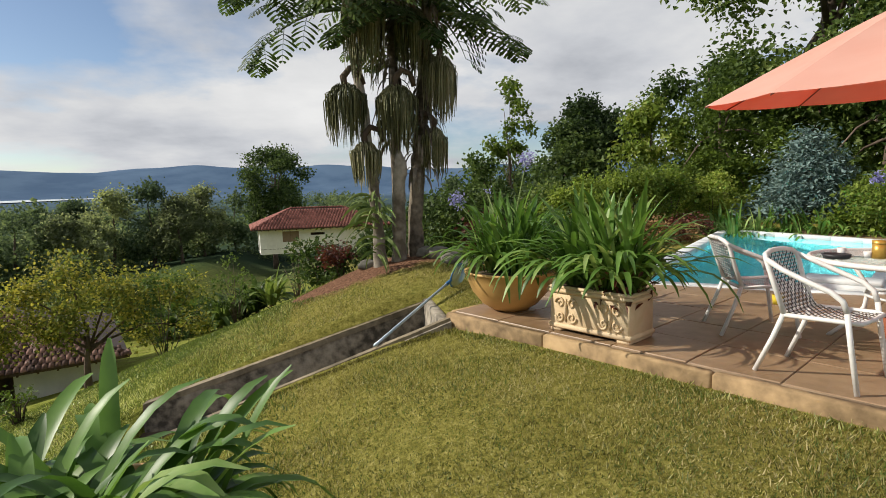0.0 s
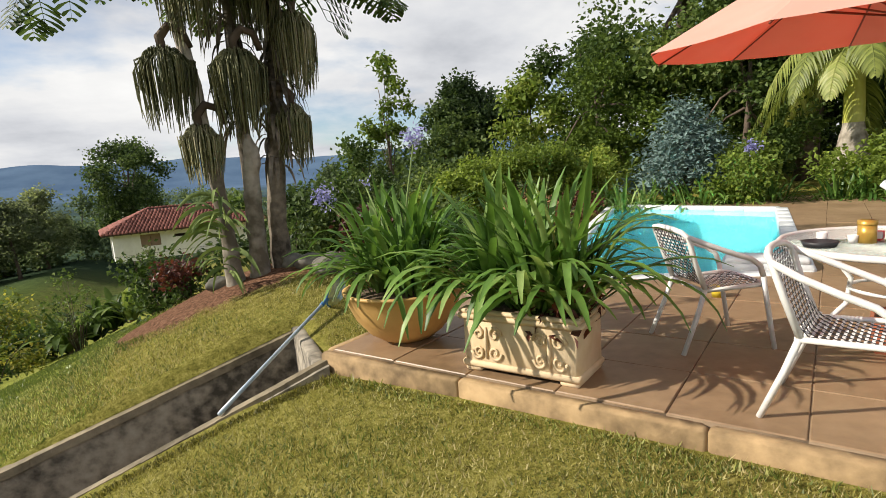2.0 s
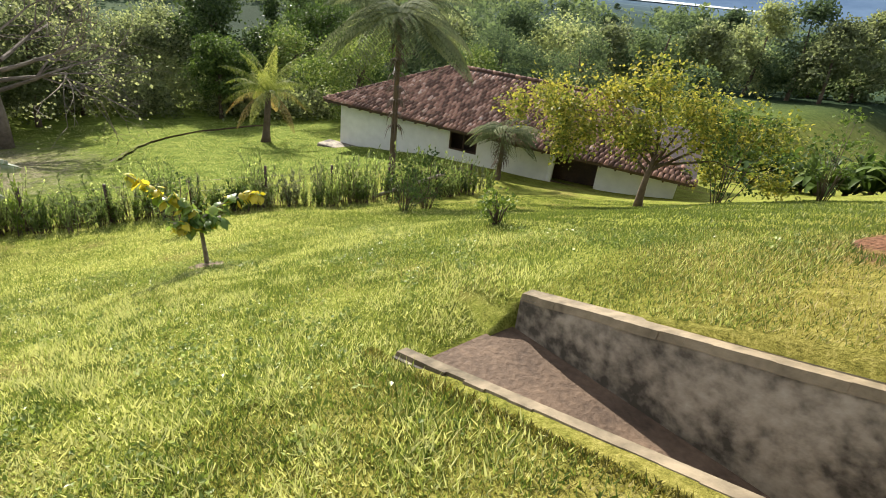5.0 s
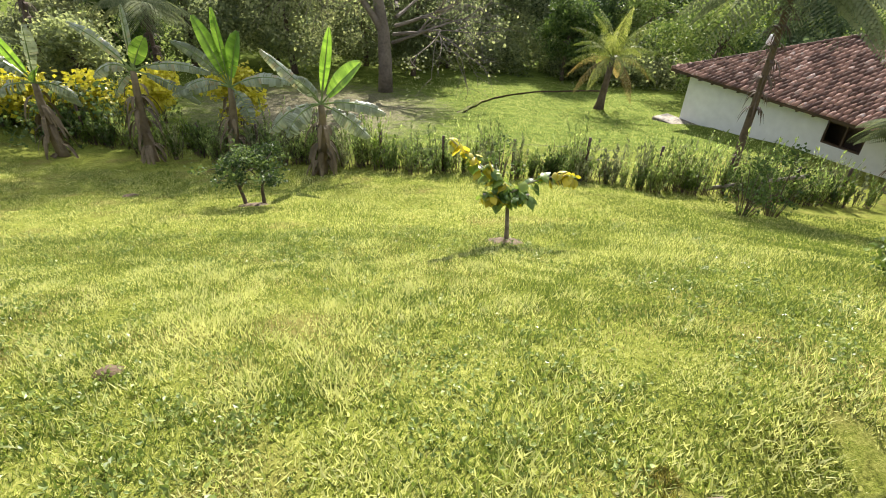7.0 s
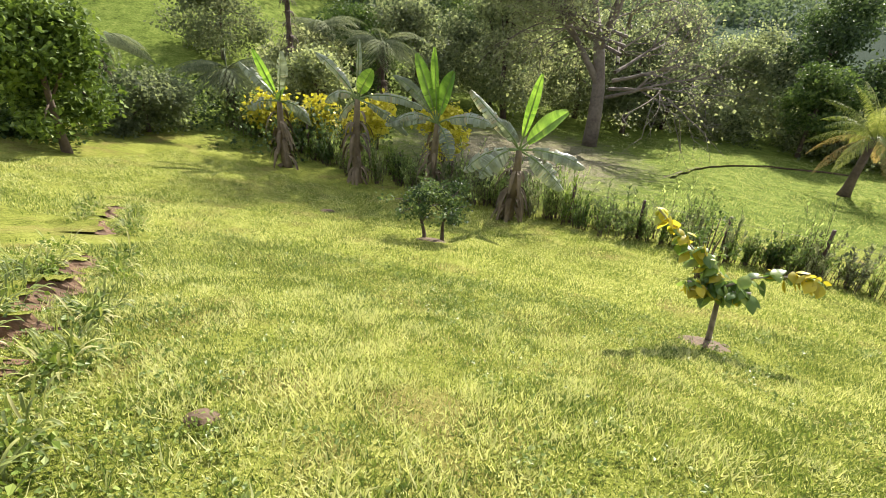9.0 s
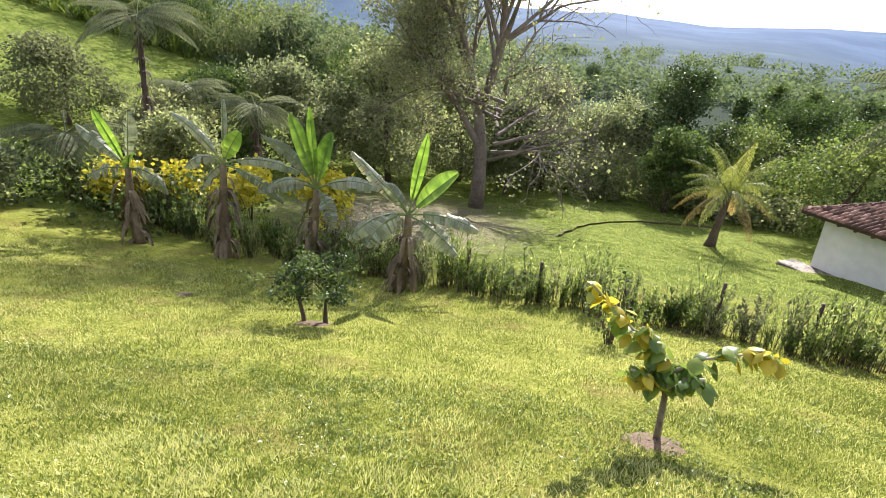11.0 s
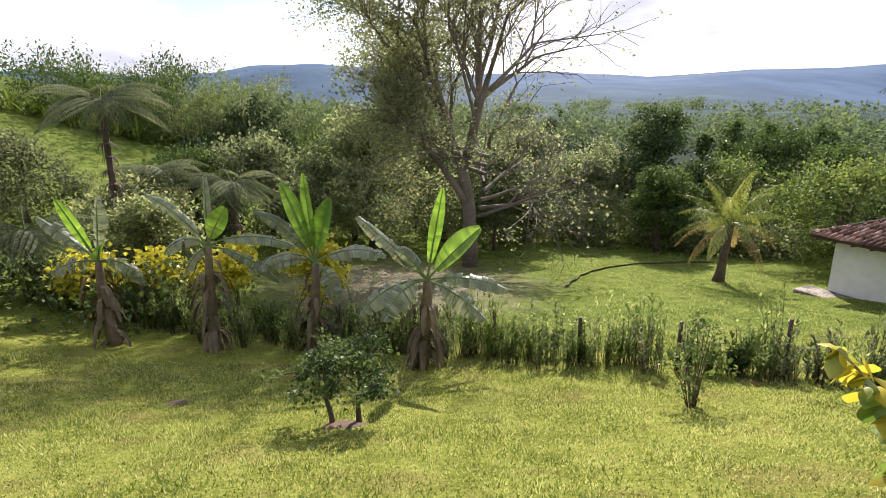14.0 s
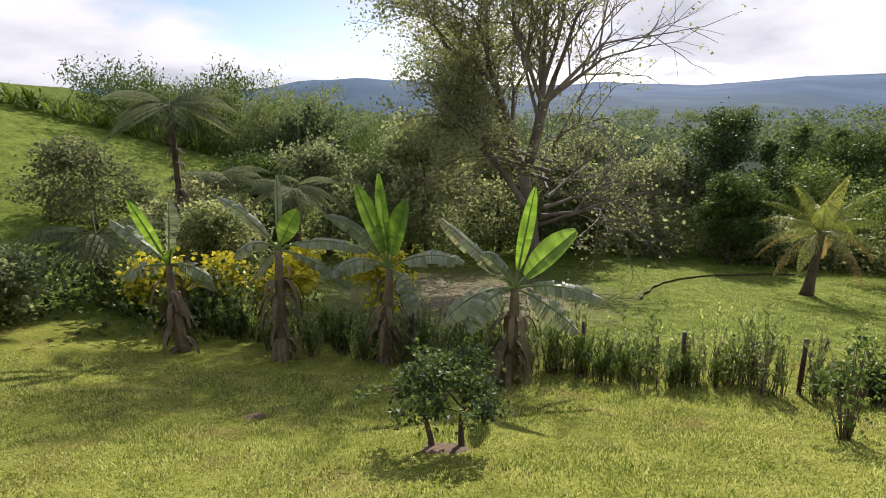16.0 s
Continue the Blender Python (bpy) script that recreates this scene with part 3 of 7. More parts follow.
def hip_house(name, origin, U, V, L, W, over, wall_h, rise, hip, wall_mat, roof_mat, label, openings, row, roll, ridge_mat):
    """A low white house: walls with real openings, a hip roof of barrel tiles. origin is the eave's front left corner."""
    m = Matrix(((U.x, V.x, 0, origin.x), (U.y, V.y, 0, origin.y), (0, 0, 1, origin.z), (0, 0, 0, 1)))
    house = thing(name, m, label, "house")
    t = 0.25
    x0, x1, y0, y1 = over, L - over, over, W - over
    top = 0.05
    base = -wall_h - 0.6

    def panel(*a):
        part("wall", Geo().box(*a), wall_mat, house, "white limewashed wall", smooth=False)

    # front wall as piers between its openings and panels above and below them
    at = x0
    for (a, b, z0, z1) in sorted(openings):
        panel(at, y0, base, a, y0 + t, top)
        if z0 > -wall_h:
            panel(a, y0, base, b, y0 + t, z0)
        if z1 < top:
            panel(a, y0, z1, b, y0 + t, top)
        at = b
    panel(at, y0, base, x1, y0 + t, top)
    panel(x0, y0 + t, base, x0 + t, y1, top)
    panel(x1 - t, y0 + t, base, x1, y1, top)
    panel(x0 + t, y1 - t, base, x1 - t, y1, top)
    inner = Geo()
    inner.box(x0 + t, y0 + t + 0.9, base, x1 - t, y0 + t + 1.0, top).box(x0, y0, -wall_h - 0.05, x1, y1, -wall_h)
    part("room_wall", inner, M_DARKWOOD, house, smooth=False)
    # roof deck
    zr = rise
    r = [(0, 0, 0), (L, 0, 0), (L, W, 0), (0, W, 0), (hip, W / 2, zr), (L - hip, W / 2, zr)]
    deck = Geo()
    deck.add(r, [(0, 1, 5, 4), (1, 2, 5), (2, 3, 4, 5), (3, 0, 4)])
    deck.add([(p[0], p[1], p[2] - 0.12) for p in r], [(4, 5, 1, 0), (5, 2, 1), (5, 4, 3, 2), (4, 0, 3)])
    deck.add([(q[0], q[1], q[2] - d) for q in r[:4] for d in (0, 0.12)], [(0, 1, 3, 2), (2, 3, 5, 4), (4, 5, 7, 6), (6, 7, 1, 0)])
    roof = part("roof", deck, M_DARKWOOD, house, "weathered clay barrel-tile hip roof", smooth=False)
    # barrel tiles: one course after another up each slope
    tl = Geo()
    rnd = random.Random(5)
    slope = math.atan2(zr, W / 2)
    n_row = int((W / 2) / math.cos(slope) / row)
    half = [(math.cos(a), math.sin(a)) for a in (0.0, math.pi / 4, math.pi / 2, 3 * math.pi / 4, math.pi)]

    def lay(base_pt, across, upw, nrm, length_at, rows):
        for k in range(rows):
            lo, hi = length_at(k / rows)
            c = lo
            while c < hi:
                w = roll * 0.5
                j, lift = rnd.uniform(-0.012, 0.012), rnd.uniform(0.0, 0.018)
                s = base_pt + upw * (k * row - 0.03 + rnd.uniform(-0.02, 0.02)) + across * (c + w + j)
                e = s + upw * (row * 1.12)
                vs = [tuple(s + across * (w * 0.92 * cx) + nrm * (w * 0.75 * cz + 0.03 + lift)) for cx, cz in half]
                vs += [tuple(e + across * (w * 0.74 * cx) + nrm * (w * 0.6 * cz + 0.0 + lift)) for cx, cz in half]
                tl.add(vs, [(q, q + 1, q + 6, q + 5) for q in range(4)] + [(4, 3, 2, 1, 0)])
                c += roll
    cs, sn = math.cos(slope), math.sin(slope)
    lay(Vector((0, 0, 0)), Vector((1, 0, 0)), Vector((0, cs, sn)), Vector((0, -sn, cs)), lambda f: (hip * f, L - hip * f), n_row)
    s2 = math.atan2(zr, hip)
    n2 = int(hip / math.cos(s2) / row)
    lay(Vector((0, 0, 0)), Vector((0, 1, 0)), Vector((math.cos(s2), 0, math.sin(s2))), Vector((-math.sin(s2), 0, math.cos(s2))), lambda f: (W / 2 * f, W - W / 2 * f), n2)
    tagged(part("roof_tiles", tl, roof_mat, roof), kind="stuff")
    caps = Geo()
    for a, b in ((r[0], r[4]), (r[4], r[5]), (r[1], r[5])):
        a, b = Vector(a), Vector(b)
        n = int((b - a).length / 0.36)
        for k in range(n):
            p, q = a.lerp(b, k / n), a.lerp(b, (k + 1.08) / n)
            caps.tube([p + Vector((0, 0, 0.04)), q + Vector((0, 0, 0.03))], [0.13, 0.105], 8)
    part("ridge_tiles", caps, ridge_mat, roof, "row of half-round ridge tiles")
    x = 0.3
    raf = Geo().box(-0.04, 0.03, -0.2, 0.04, over + 0.1, -0.1).mesh("rafter", M_DARKWOOD, False)
    while x < L - 0.2:
        part("rafter", raf, None, house, m=Matrix.Translation((x, 0, 0)))
        x += 0.75
    return house, m


house, HM = hip_house("house", HE, HU, HV, 21.2, 11.6, 0.75, 2.75, 2.35, 5.8, M_WHITE, M_ROOF,
    "low white house under a weathered clay tile hip roof", [(8.2, 9.9, -1.35, -0.32), (14.2, 16.6, -2.4, -0.25)], 0.42, 0.26, M_ROOF)
pf = Geo()
pf.box(14.1, 0.7, -3.4, 14.35, 0.95, -0.1, None, 0.02)
part("porch_post", pf, M_WHITE, house, "white porch post")
pr = Geo()
pr.box(14.3, 0.74, -1.75, 16.6, 0.82, -1.68).box(14.3, 0.74, -2.3, 16.6, 0.82, -2.23)
k = 14.5
while k < 16.6:
    pr.box(k, 0.76, -2.24, k + 0.05, 0.8, -1.74)
    k += 0.16
part("railing", pr, M_DARKWOOD, house, "dark wooden porch railing", smooth=False)
wn_ = thing("window_1", HM, "dark wooden window with a mullion in the white house", "window", kind="structure")
fr = Geo()
for a in ((8.2, 0.78, -1.35, 8.28, 0.92, -0.32), (9.82, 0.78, -1.35, 9.9, 0.92, -0.32), (8.28, 0.78, -0.4, 9.82, 0.92, -0.32), (8.28, 0.78, -1.35, 9.82, 0.92, -1.27), (9.0, 0.8, -1.27, 9.08, 0.9, -0.4)):
    fr.box(*a)
part("window_frame", fr, M_DARKWOOD, wn_, smooth=False)
lo = Geo()
lo.box(-0.1, -0.5, -3.3, 2.9, 0.75, -2.62, None, 0.05).box(0.2, -0.9, -3.2, 1.2, -0.5, -2.75, None, 0.05)
part("plinth", lo, M_CONC, house, "dark stone plinth at the corner")
dish = thing("antenna", HM @ pose(1.2, 6.2, 0.9), "small white antenna box on the roof edge", "antenna")
part("mast", Geo().tube([(0, 0, -0.9), (0, 0, 0.3)], 0.03, 6), M_DARKWOOD, dish)
part("box", Geo().box(-0.12, -0.2, 0.1, 0.12, 0.2, 0.65, pose(0, 0, 0, 0, 14, 0), 0.03), M_POOLRIM, dish, "white weathered box")

# ---- the far white house ----
H2 = Vector((-10.3, 61.4, -2.75))
U2 = Vector((0.985, 0.17, 0)).normalized()
V2 = Vector((-U2.y, U2.x, 0))
house2, HM2 = hip_house("house", H2, U2, V2, 15.5, 9.0, 0.9, 2.25, 2.1, 4.6, M_WHITE, M_ROOF2,
    "distant white bungalow with a red clay tile roof", [(3.3, 5.1, -1.55, -0.35), (6.4, 8.0, -0.9, -0.6)], 0.5, 0.34, M_ROOF2)
w2 = thing("window_2", HM2, "closed wooden shutters in the distant bungalow", "window", kind="structure")
sh = Geo()
sh.box(3.3, 0.98, -1.55, 4.18, 1.06, -0.35).box(4.22, 0.98, -1.55, 5.1, 1.06, -0.35)
part("shutter", sh, material("brown shutter paint", (0.16, 0.11, 0.08), (0.24, 0.17, 0.12), scale=4), w2, "brown wooden shutter", smooth=False)
pc = Geo()
for k in (0.7, 1.6, 2.5):
    pc.box(k, 0.5, -2.3, k + 0.12, 0.62, -0.1)
part("porch_post", pc, M_WHITE, house2, smooth=False)

# ---- leaf materials ----
M_AGA = material("glossy strap leaf", (0.05, 0.115, 0.020), (0.145, 0.265, 0.05), rough=0.45, scale=8, bump=0.1, thin=0.3, random_amount=0.45, third=(0.30, 0.40, 0.13))
M_LEAF_DARK = material("dark garden foliage", (0.030, 0.052, 0.018), (0.085, 0.130, 0.040), rough=0.5, scale=2.5, bump=0, thin=0.35, random_amount=0.45, third=(0.15, 0.20, 0.065), spec=0.18)
M_LEAF_MID = material("mid green foliage", (0.045, 0.078, 0.020), (0.12, 0.175, 0.045), rough=0.5, scale=2.5, bump=0, thin=0.38, random_amount=0.45, third=(0.21, 0.26, 0.08), spec=0.18)
M_LEAF_LIME = material("lime green foliage", (0.07, 0.11, 0.02), (0.17, 0.24, 0.04), rough=0.5, scale=2.5, bump=0, thin=0.3, random_amount=0.4, third=(0.26, 0.30, 0.07), spec=0.18)
M_LEAF_YEL = material("yellowing foliage", (0.060, 0.090, 0.020), (0.19, 0.215, 0.045), rough=0.5, scale=2.5, bump=0, thin=0.45, random_amount=0.5, third=(0.34, 0.31, 0.065), spec=0.18)
# brighter copy of the lime foliage, with sunlight put into the colour
M_LEAF_SUN = material("shrub foliage with painted sunlight", (0.12, 0.17, 0.03), (0.26, 0.335, 0.06), rough=0.5, scale=2.5, bump=0, thin=0.4, random_amount=0.45, third=(0.38, 0.42, 0.10), spec=0.18)
M_LEAF_BLUE = material("grey-blue needle foliage", (0.07, 0.12, 0.11), (0.18, 0.26, 0.24), rough=0.7, scale=3, bump=0, thin=0.15, random_amount=0.4)
M_LEAF_GREY = material("thin grey-green foliage", (0.10, 0.12, 0.065), (0.22, 0.24, 0.135), rough=0.6, scale=2, bump=0, thin=0.55, random_amount=0.45, third=(0.28, 0.30, 0.17), spec=0.12)
# dark woodland foliage made lighter and greyer: haze put into its colour
M_LEAF_HAZED = material("haze-lightened woodland foliage", (0.115, 0.138, 0.080), (0.235, 0.27, 0.15), rough=0.5, scale=1.6, bump=0, thin=0.58, random_amount=0.5, third=(0.29, 0.32, 0.16), spec=0.15)
M_HEDGE = material("light hedge foliage", (0.11, 0.155, 0.05), (0.24, 0.31, 0.11), rough=0.6, scale=2, bump=0, thin=0.58, random_amount=0.5, third=(0.36, 0.41, 0.18), spec=0.18)
M_LEAF_RED = material("dark red foliage", (0.055, 0.018, 0.014), (0.15, 0.045, 0.026), rough=0.5, scale=4, bump=0, thin=0.25, random_amount=0.4)
# distant foliage, its base colour paled to carry the haze
M_LEAF_FAR = material("far woodland foliage", (0.058, 0.088, 0.050), (0.125, 0.168, 0.088), rough=0.8, scale=0.35, bump=0, thin=0.42, random_amount=0.35, third=(0.16, 0.20, 0.10), spec=0.1)
M_BANANA = material("banana leaf", (0.075, 0.155, 0.02), (0.21, 0.34, 0.05), rough=0.35, scale=3, bump=0.08, thin=0.52, random_amount=0.25, third=(0.33, 0.42, 0.08), coarse=0.4)
# old torn blades: their whitish sheen is put into the base colour
M_BANANA_OLD = material("weathered banana leaf", (0.14, 0.165, 0.10), (0.32, 0.36, 0.27), rough=0.35, scale=3, bump=0.1, thin=0.25, random_amount=0.4, third=(0.30, 0.27, 0.17))
M_BANSTEM = material("dry banana sheath", (0.07, 0.05, 0.03), (0.22, 0.17, 0.10), rough=0.8, scale=7, bump=0.8, third=(0.30, 0.27, 0.15))
M_FROND = material("fern frond", (0.085, 0.105, 0.055), (0.20, 0.225, 0.125), rough=0.8, scale=4, bump=0, thin=0.35, random_amount=0.35, third=(0.22, 0.24, 0.13), spec=0.08)
M_COCO = material("coconut frond", (0.12, 0.15, 0.03), (0.29, 0.33, 0.075), rough=0.45, scale=3, bump=0, thin=0.35, random_amount=0.4, third=(0.40, 0.40, 0.14))
M_DRY = material("dry straw frond", (0.20, 0.14, 0.05), (0.42, 0.31, 0.13), rough=0.7, scale=4, bump=0, thin=0.3, random_amount=0.4)
M_STRAND = material("hanging fruit strand", (0.070, 0.076, 0.030), (0.21, 0.205, 0.095), rough=0.7, scale=30, bump=0.6, random_amount=0.4, third=(0.30, 0.27, 0.16))
M_FLOWER_W = material("white petals", (0.6, 0.6, 0.58), (0.8, 0.8, 0.78), scale=20, thin=0.2)
M_FLOWER_B = material("lilac blue petals", (0.22, 0.22, 0.52), (0.42, 0.40, 0.70), scale=20, thin=0.3)
M_STALK = material("green flower stalk", (0.10, 0.15, 0.04), (0.20, 0.26, 0.09), scale=10)


# ---- plant builders ----
def rot_to(d, spin, rnd):
    d = Vector(d).normalized()
    return d.to_track_quat("Y", "Z").to_matrix().to_4x4() @ Matrix.Rotation(spin, 4, "Y")


def leaves(geo, blobs, n, size, seed, aspect=2.2, tuft=5, shell=0.4, hang=0.0, fold=0.25, loose=0.14):
    """Scatters small folded leaves in tufts through ellipsoid clumps (x, y, z, rx, ry, rz)."""
    rg = np.random.default_rng(seed)
    b = np.array(blobs, float)
    wgt = (b[:, 3] * b[:, 4] * b[:, 5]) ** (2 / 3)
    k = max(1, n // tuft)
    pick = rg.choice(len(b), k, p=wgt / wgt.sum())
    d = rg.normal(size=(k, 3)); d /= np.linalg.norm(d, axis=1)[:, None]
    rad = rg.uniform(0, 1, k) ** shell * (1 + loose * rg.normal(size=k))
    c = b[pick, :3] + d * rad[:, None] * b[pick, 3:]
    c = np.repeat(c, tuft, 0) + rg.normal(size=(k * tuft, 3)) * size * 1.1
    out = np.repeat(d, tuft, 0)
    m = len(c)
    s = size * rg.uniform(0.6, 1.35, m)
    ax = out * 0.7 + rg.normal(size=(m, 3)) * 0.75 + np.array([0, 0, -hang])
    ax /= np.linalg.norm(ax, axis=1)[:, None]
    up = rg.normal(size=(m, 3)) * 0.6 + np.array([0, 0, 1.0])
    side = np.cross(ax, up); side /= np.linalg.norm(side, axis=1)[:, None] + 1e-9
    nrm = np.cross(side, ax)
    hw = (s / aspect)[:, None]
    p0 = c - ax * (s * 0.5)[:, None]
    p2 = c + ax * (s * 0.6)[:, None] - nrm * (s * 0.15)[:, None]
    pl = c - side * hw + nrm * hw * fold
    pr = c + side * hw + nrm * hw * fold
    v = np.stack([p0, pl, p2, pr], 1).reshape(-1, 3)
    i = np.arange(m) * 4 + len(geo.v)
    geo.v.extend(map(tuple, v.tolist()))
    geo.f.extend([(a, a + 2, a + 1) for a in i.tolist()] + [(a, a + 3, a + 2) for a in i.tolist()])
    return geo


def curve_pts(p, d, length, bend, n, rnd, wob=0.0):
    pts, p, d = [Vector(p)], Vector(p), Vector(d).normalized()
    for _ in range(n):
        d = (d + Vector(bend) / n + Vector((rnd.uniform(-wob, wob), rnd.uniform(-wob, wob), rnd.uniform(-wob, wob)))).normalized()
        p = p + d * (length / n)
        pts.append(p.copy())
    return pts


def tree(name, at, blobs, n, size, leaf, bark, radius, label, category="tree", seed=0, lean=(0, 0), trunk_h=None, limbs=True, **kw):
    """Tapered trunk, limbs to the leaf clumps, and a crown of separate leaves; blobs are relative to the foot."""
    rnd = random.Random(seed)
    ob = thing(name, Matrix.Translation(at), label, category)
    top = trunk_h or max(b[2] for b in blobs) * 0.8
    tp = [Vector((lean[0] * f + 0.03 * top * math.sin(3 * f + seed), lean[1] * f + 0.03 * top * math.sin(4 * f + 2 * seed), top * f)) for f in (0, 0.15, 0.35, 0.55, 0.78, 1.0)]
    tp[0].z = -0.25
    part("trunk", Geo().tube(tp, [radius * q for q in (1.45, 1.05, 0.85, 0.7, 0.45, 0.2)], 8), bark, ob)
    if limbs:
        for b in blobs[:9]:
            s = tp[2].lerp(tp[5], rnd.uniform(0.05, 0.8))
            e = Vector(b[:3])
            mid = s.lerp(e, 0.5) + Vector((0, 0, 0.12 * (e - s).length))
            part("limb", Geo().tube([s, mid, e], [radius * 0.45, radius * 0.28, radius * 0.08], 5), bark, ob)
    part("crown", leaves(Geo(), blobs, n, size, seed + 100, **kw), leaf, ob, smooth=False)
    return ob


def bush(name, at, blobs, n, size, leaf, label, category="shrub", seed=0, **kw):
    rnd = random.Random(seed)
    ob = thing(name, Matrix.Translation(at), label, category)
    st = Geo()
    for b in blobs[:14]:
        e = Vector(b[:3])
        st.tube([(e.x * 0.15, e.y * 0.15, -0.1), (e.x * 0.5, e.y * 0.5, e.z * 0.6), e], [0.016, 0.011, 0.005], 5)
    part("stem", st, M_BARKD, ob)
    part("foliage", leaves(Geo(), blobs, n, size, seed + 50, **kw), leaf, ob, smooth=False)
    return ob


def blobs_of(seed, n, w, d, h, z0, r):
    """An uneven heap of n clumps filling a w x d x h crown that begins at height z0."""
    rnd = random.Random(seed)
    out = []
    for i in range(n):
        a, q = rnd.uniform(0, 2 * math.pi), math.sqrt(rnd.uniform(0, 1))
        f = rnd.uniform(0, 1)
        k = math.sin(math.pi * (0.18 + 0.72 * f))
        rr = r * rnd.uniform(0.7, 1.3)
        out.append((w / 2 * q * k * math.cos(a), d / 2 * q * k * math.sin(a), z0 + h * f, rr, rr, rr * 0.75))
    return out


def strap_clump(geo, c, n, length, width, seed, up=(35, 85), spread=0.25, sagging=1.0, parent=None):
    """Arching strap leaves from one crown."""
    rnd = random.Random(seed)
    for i in range(n):
        a = rnd.uniform(0, 2 * math.pi)
        el = radians(rnd.uniform(*up))
        L = length * rnd.uniform(0.6, 1.15)
        o = Vector(c) + Vector((math.cos(a), math.sin(a), 0)) * rnd.uniform(0, spread) + Vector((0, 0, rnd.uniform(-0.02, 0.05)))
        d = Vector((math.cos(a) * math.cos(el), math.sin(a) * math.cos(el), math.sin(el)))
        sag = rnd.uniform(0.9, 2.4) * (0.6 + 0.6 * math.cos(el)) * sagging
        pts, q = [o.copy()], o.copy()
        drift = Vector((rnd.uniform(-0.3, 0.3), rnd.uniform(-0.3, 0.3), 0))
        for k in range(8):
            d = (d + (drift + Vector((0, 0, -sag * (0.25 + 0.26 * k)))) / 8).normalized()
            q = q + d * (L / 8)
            pts.append(q.copy())
        w = width * rnd.uniform(0.75, 1.2)
        g_ = Geo() if parent is not None else geo
        g_.strip(pts, [w * q for q in (0.5, 0.72, 0.88, 0.97, 1, 1, 0.93, 0.72, 0.18)], fold=0.3)
        if parent is not None:
            part("leaf", g_, M_AGA, parent)
    return geo


def pinnate(geo, pts, leaf_len, leaf_w, pairs, droop, rnd, stem=0.02, vee=0.25, start=0.12, wedge=False):
    """A feather frond along pts."""
    pts = [Vector(p) for p in pts]
    n = len(pts) - 1
    geo.tube(pts, [stem * (1 - 0.85 * i / n) for i in range(n + 1)], 4, False)
    for k in range(pairs):
        f = start + (1 - start) * (k + 0.5) / pairs
        i = min(int(f * n), n - 1)
        p = pts[i].lerp(pts[i + 1], f * n - i)
        d = (pts[i + 1] - pts[i]).normalized()
        s = d.cross(Vector((0, 0, 1)))
        s = s.normalized() if s.length > 0.05 else Vector((1, 0, 0))
        u = s.cross(d)
        L = leaf_len * math.sin(math.pi * min(0.98, 0.22 + 0.74 * f)) * rnd.uniform(0.85, 1.1)
        for sg in (-1, 1):
            w = (s * sg + d * 0.45 + u * vee + Vector((rnd.uniform(-0.1, 0.1), rnd.uniform(-0.1, 0.1), rnd.uniform(-0.1, 0.1)))).normalized()
            q = curve_pts(p, w, L, (0, 0, -droop), 3, rnd)
            wid = [leaf_w * 0.3, leaf_w * 0.8, leaf_w * 1.4, leaf_w * 1.1] if wedge else [leaf_w * 0.7, leaf_w, leaf_w * 0.75, 0.004]
            geo.strip(q, wid, flat=u, fold=0.15)
    return geo


